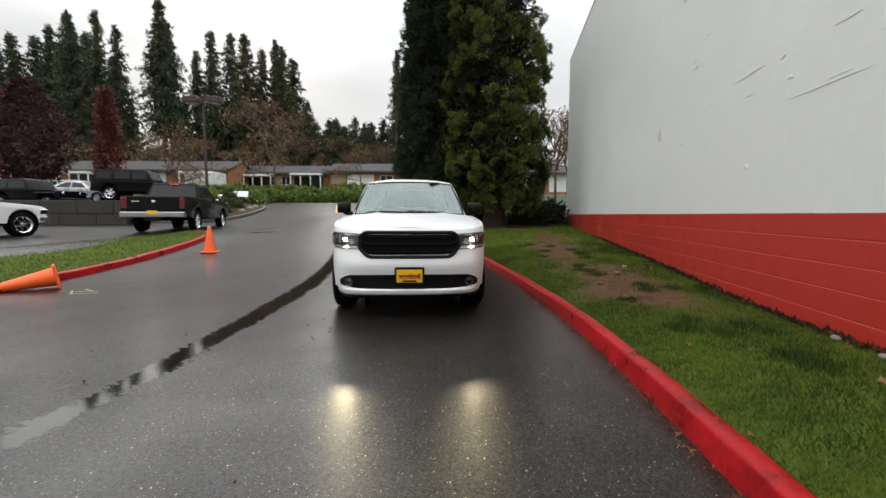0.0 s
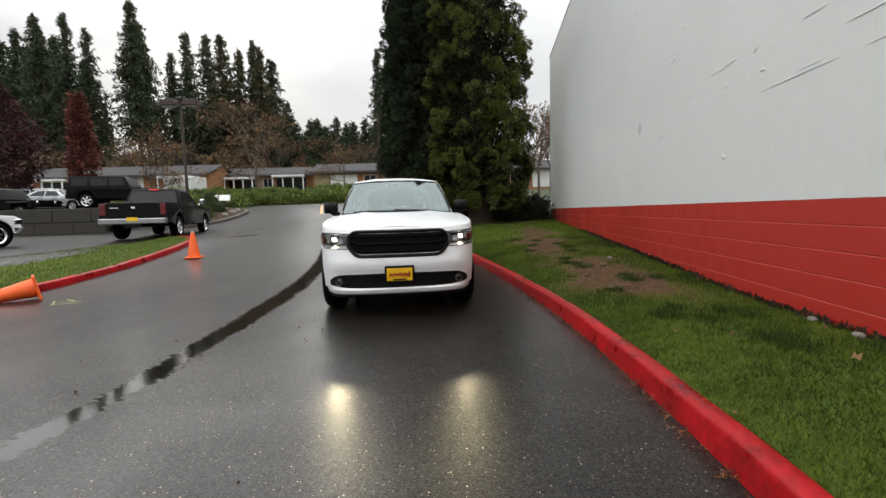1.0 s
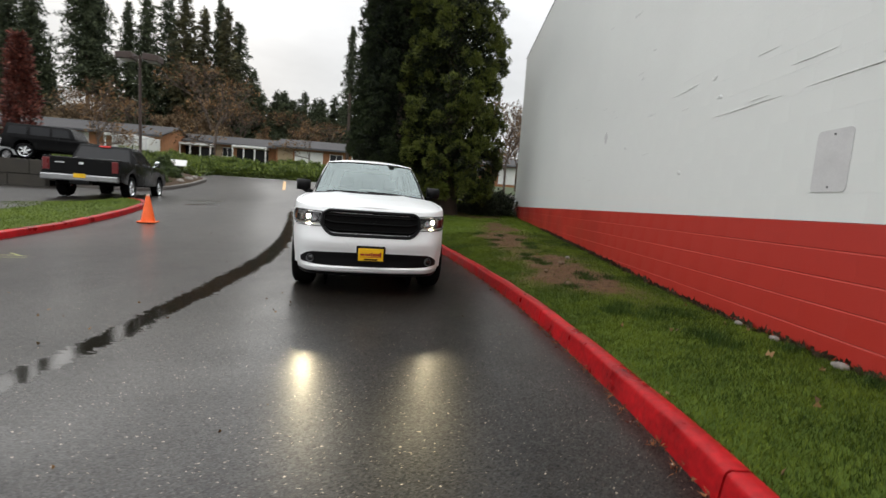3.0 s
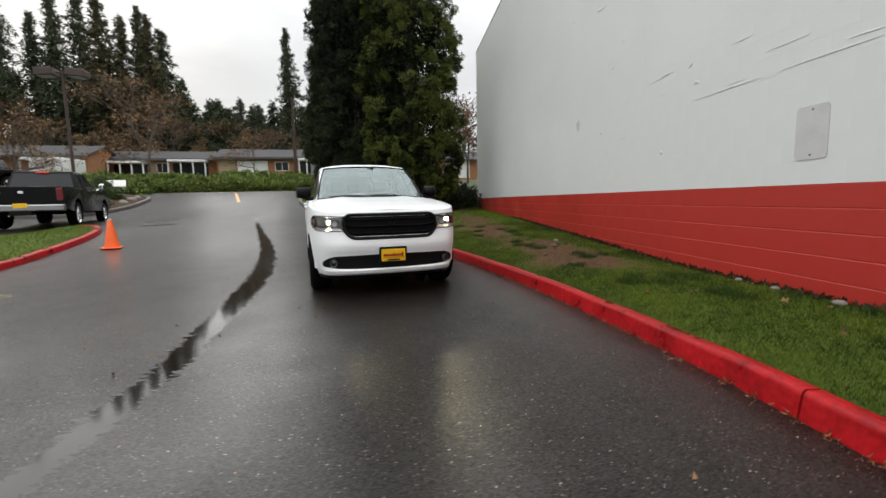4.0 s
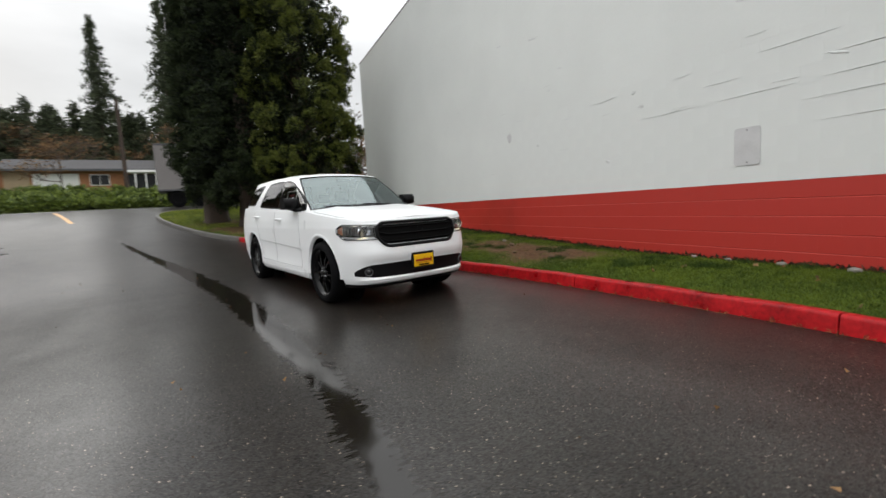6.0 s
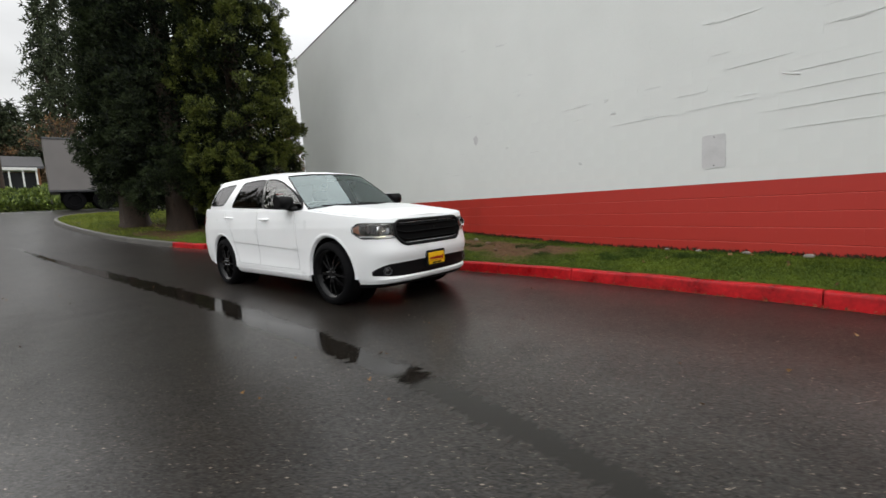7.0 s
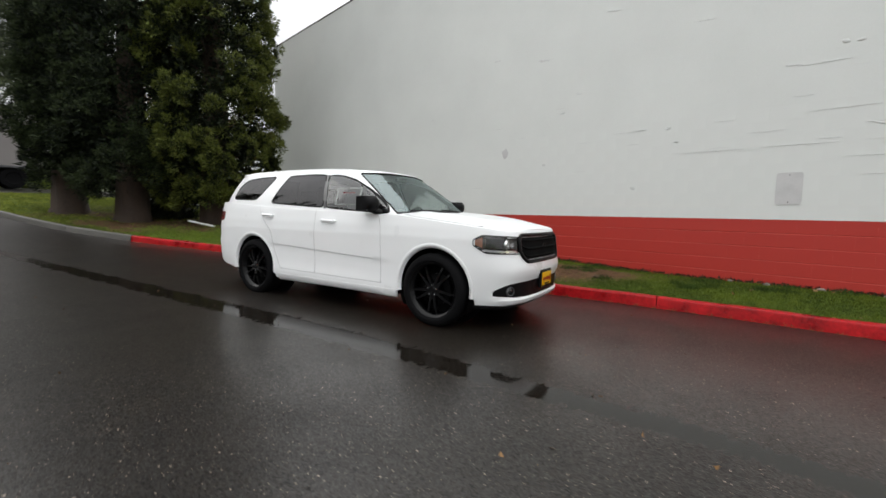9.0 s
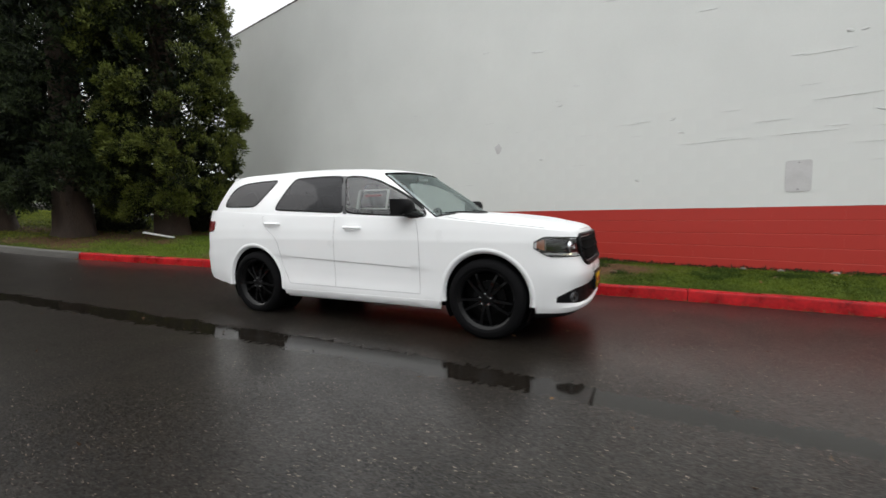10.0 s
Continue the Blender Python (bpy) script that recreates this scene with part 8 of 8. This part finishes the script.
for k, (x, y, r) in enumerate(((1.35, 5.2, 0.045), (1.62, 6.7, 0.05), (1.25, 6.1, 0.035), (2.44, 2.55, 0.04), (2.45, 3.15, 0.035), (2.46, 3.6, 0.03), (1.9, 7.4, 0.04), (2.43, 1.9, 0.05))):
    bm = bmesh.new()
    bmesh.ops.create_icosphere(bm, subdivisions=2, radius=r, matrix=Matrix.Diagonal((1, 1.3, 0.7, 1)))
    for v in bm.verts:
        v.co *= 1 + 0.3 * noise.noise(v.co * 20 + Vector((k, 0, 0)))
    row = min(verge_rows, key=lambda q: abs(q[0][1] - y))
    z = min(row, key=lambda q: abs(q[0] - x))[2]
    ob = tagged(part("stone", bm, M_CLOD if k < 3 else M_ROCK, smooth=60), "small clod of earth on the grass" if k < 3 else "pale chip of masonry at the wall's foot", "stone", "stones on the verge")
    ob.location = (x, y, z + 0.02)

# ---------------------------------------------------------------- marks on the wall
def plate_on_wall(name, y0, y1, z0, z1, thick, round_, mat_, label):
    bm = new_box((WALL_X - thick, y0, z0), (WALL_X + 0.002, y1, z1))
    edges = [e for e in bm.edges if abs(e.verts[0].co.x - e.verts[1].co.x) > 1e-5]
    bmesh.ops.bevel(bm, geom=edges, offset=round_, segments=4, profile=0.5, affect="EDGES")
    return tagged(part(name, bm, mat_), label, "panel")


panel = plate_on_wall("cover_panel", 2.85, 3.15, 1.425, 1.875, 0.006, 0.035, M_PATCH, "grey rounded cover panel on the white wall")
for z in (1.46, 1.84):
    part("screw", lathe(bmesh.new(), [(0, 0.004), (0.008, 0.003), (0.009, 0)], 10, Matrix.Translation((WALL_X - 0.006, 3.0, z)) @ Matrix.Rotation(radians(-90), 4, "Y")), M_STEEL_DARK, panel)


def scar(y, z, ln, h, tilt, mat_, label="raised flake of thick paint on the wall"):
    bm = bmesh.new()
    bmesh.ops.create_icosphere(bm, subdivisions=2, radius=1.0, matrix=Matrix.Translation((WALL_X, y, z)) @ Matrix.Rotation(tilt, 4, "X") @ Matrix.Diagonal((0.0065, ln / 2, h / 2, 1)))
    for v in bm.verts:
        v.co += Vector((0, 0.3 * h * noise.noise(v.co * 9), 0.4 * h * noise.noise(v.co * 12 + Vector((4, 4, 4)))))
    return tagged(part("paint_scar", bm, mat_, smooth=60), label, "paint flake", "flakes of paint on the wall")


scar(8.03, 2.55, 0.17, 0.20, 0.2, M_PATCH, "round chipped hole in the wall's paint")
for y, z, ln, h, tilt in ((7.12, 4.36, 0.28, 0.05, 0.2), (6.64, 3.24, 0.14, 0.05, 0.0), (4.66, 2.69, 0.08, 0.05, 0.1), (4.53, 2.46, 0.09, 0.035, -0.1), (5.1, 2.72, 0.45, 0.022, 0.05), (3.06, 3.36, 0.2, 0.03, 0.1), (2.62, 3.33, 0.5, 0.022, 0.04),
                          (2.62, 2.32, 0.3, 0.02, 0.05), (2.15, 2.46, 0.2, 0.04, 0.3), (8.32, 4.62, 0.2, 0.04, 0.1), (8.6, 2.30, 0.5, 0.016, 0.02), (7.6, 2.85, 0.22, 0.02, 0.1), (7.75, 2.98, 0.18, 0.015, 0.0), (6.3, 3.55, 0.16, 0.03, 0.2),
                          (9.6, 3.0, 0.05, 0.03, 0), (6.15, 2.60, 0.4, 0.014, 0.0), (3.9, 2.3, 0.3, 0.014, 0.0), (1.6, 2.9, 0.4, 0.016, 0.03), (5.7, 4.9, 0.4, 0.03, 0.15), (4.2, 4.3, 0.5, 0.022, 0.1), (10.4, 3.6, 0.16, 0.04, 0.1), (9.2, 1.9, 0.3, 0.015, 0)):
    scar(y, z, ln * (0.7 if ln > 0.35 else 1), h * 0.8, tilt, M_FLAKE)

M_RIDGE = material("paint_ridge", (0.61, 0.62, 0.605), rough=0.6, spread=0.12, scale=14, fine=90, bump=0.4)
for z, runs in ((2.26, ((4.6, 3.55), (3.4, 2.45), (2.3, 1.2))), (2.48, ((3.56, 3.08), (2.3, 1.3), (5.32, 5.12))), (2.70, ((5.6, 5.0), (2.92, 2.1), (4.0, 3.7))), (2.92, ((3.05, 2.8), (1.9, 1.2))), (3.33, ((3.06, 2.44), (6.8, 6.58))),
                (2.06, ((2.5, 1.1), (6.4, 6.1))), (1.82, ((2.3, 1.2), (9.0, 8.6))), (3.12, ((1.9, 0.9), (8.4, 8.1))), (4.34, ((7.22, 6.88), (3.4, 2.8)))):
    for a, b in runs:
        scar((a + b) / 2, z, a - b, 0.010, 0.004, M_RIDGE, "thin ridge of old paint along a block course")
for y, z in ((4.64, 2.70), (4.51, 2.46), (2.54, 3.55), (2.39, 3.53), (5.19, 1.71), (7.02, 2.24)):
    scar(y, z, 0.09, 0.05, 0.2, M_RIDGE)

# ---------------------------------------------------------------- blocks of the wall
v_all, f_all = [], []
for y0, y1, z0, z1 in BLOCKS_FAR:
    v, f = block_mesh(y0, y1, z0, z1, *gaps_for(z1))
    n = len(v_all)
    v_all += v
    f_all += [tuple(n + k for k in q) for q in f]
tagged(raw("far_blocks", v_all, f_all, M_WALL, wall), kind="stuff")
shared = {}
for y0, y1, z0, z1 in BLOCKS_NEAR:
    key = z1 < 1.25
    if key not in shared:
        v, f = block_mesh(-BLOCK_L / 2, BLOCK_L / 2, 0, COURSE, *gaps_for(z1))
        me = bpy.data.meshes.new("block")
        me.from_pydata([(x - WALL_X, y, z) for x, y, z in v], [], f)
        me.materials.append(M_WALL_RED if key else M_WALL_WHITE)
        shared[key] = me
    ob = new("block", shared[key])
    ob.parent = wall
    ob.location = (WALL_X, (y0 + y1) / 2, z0)
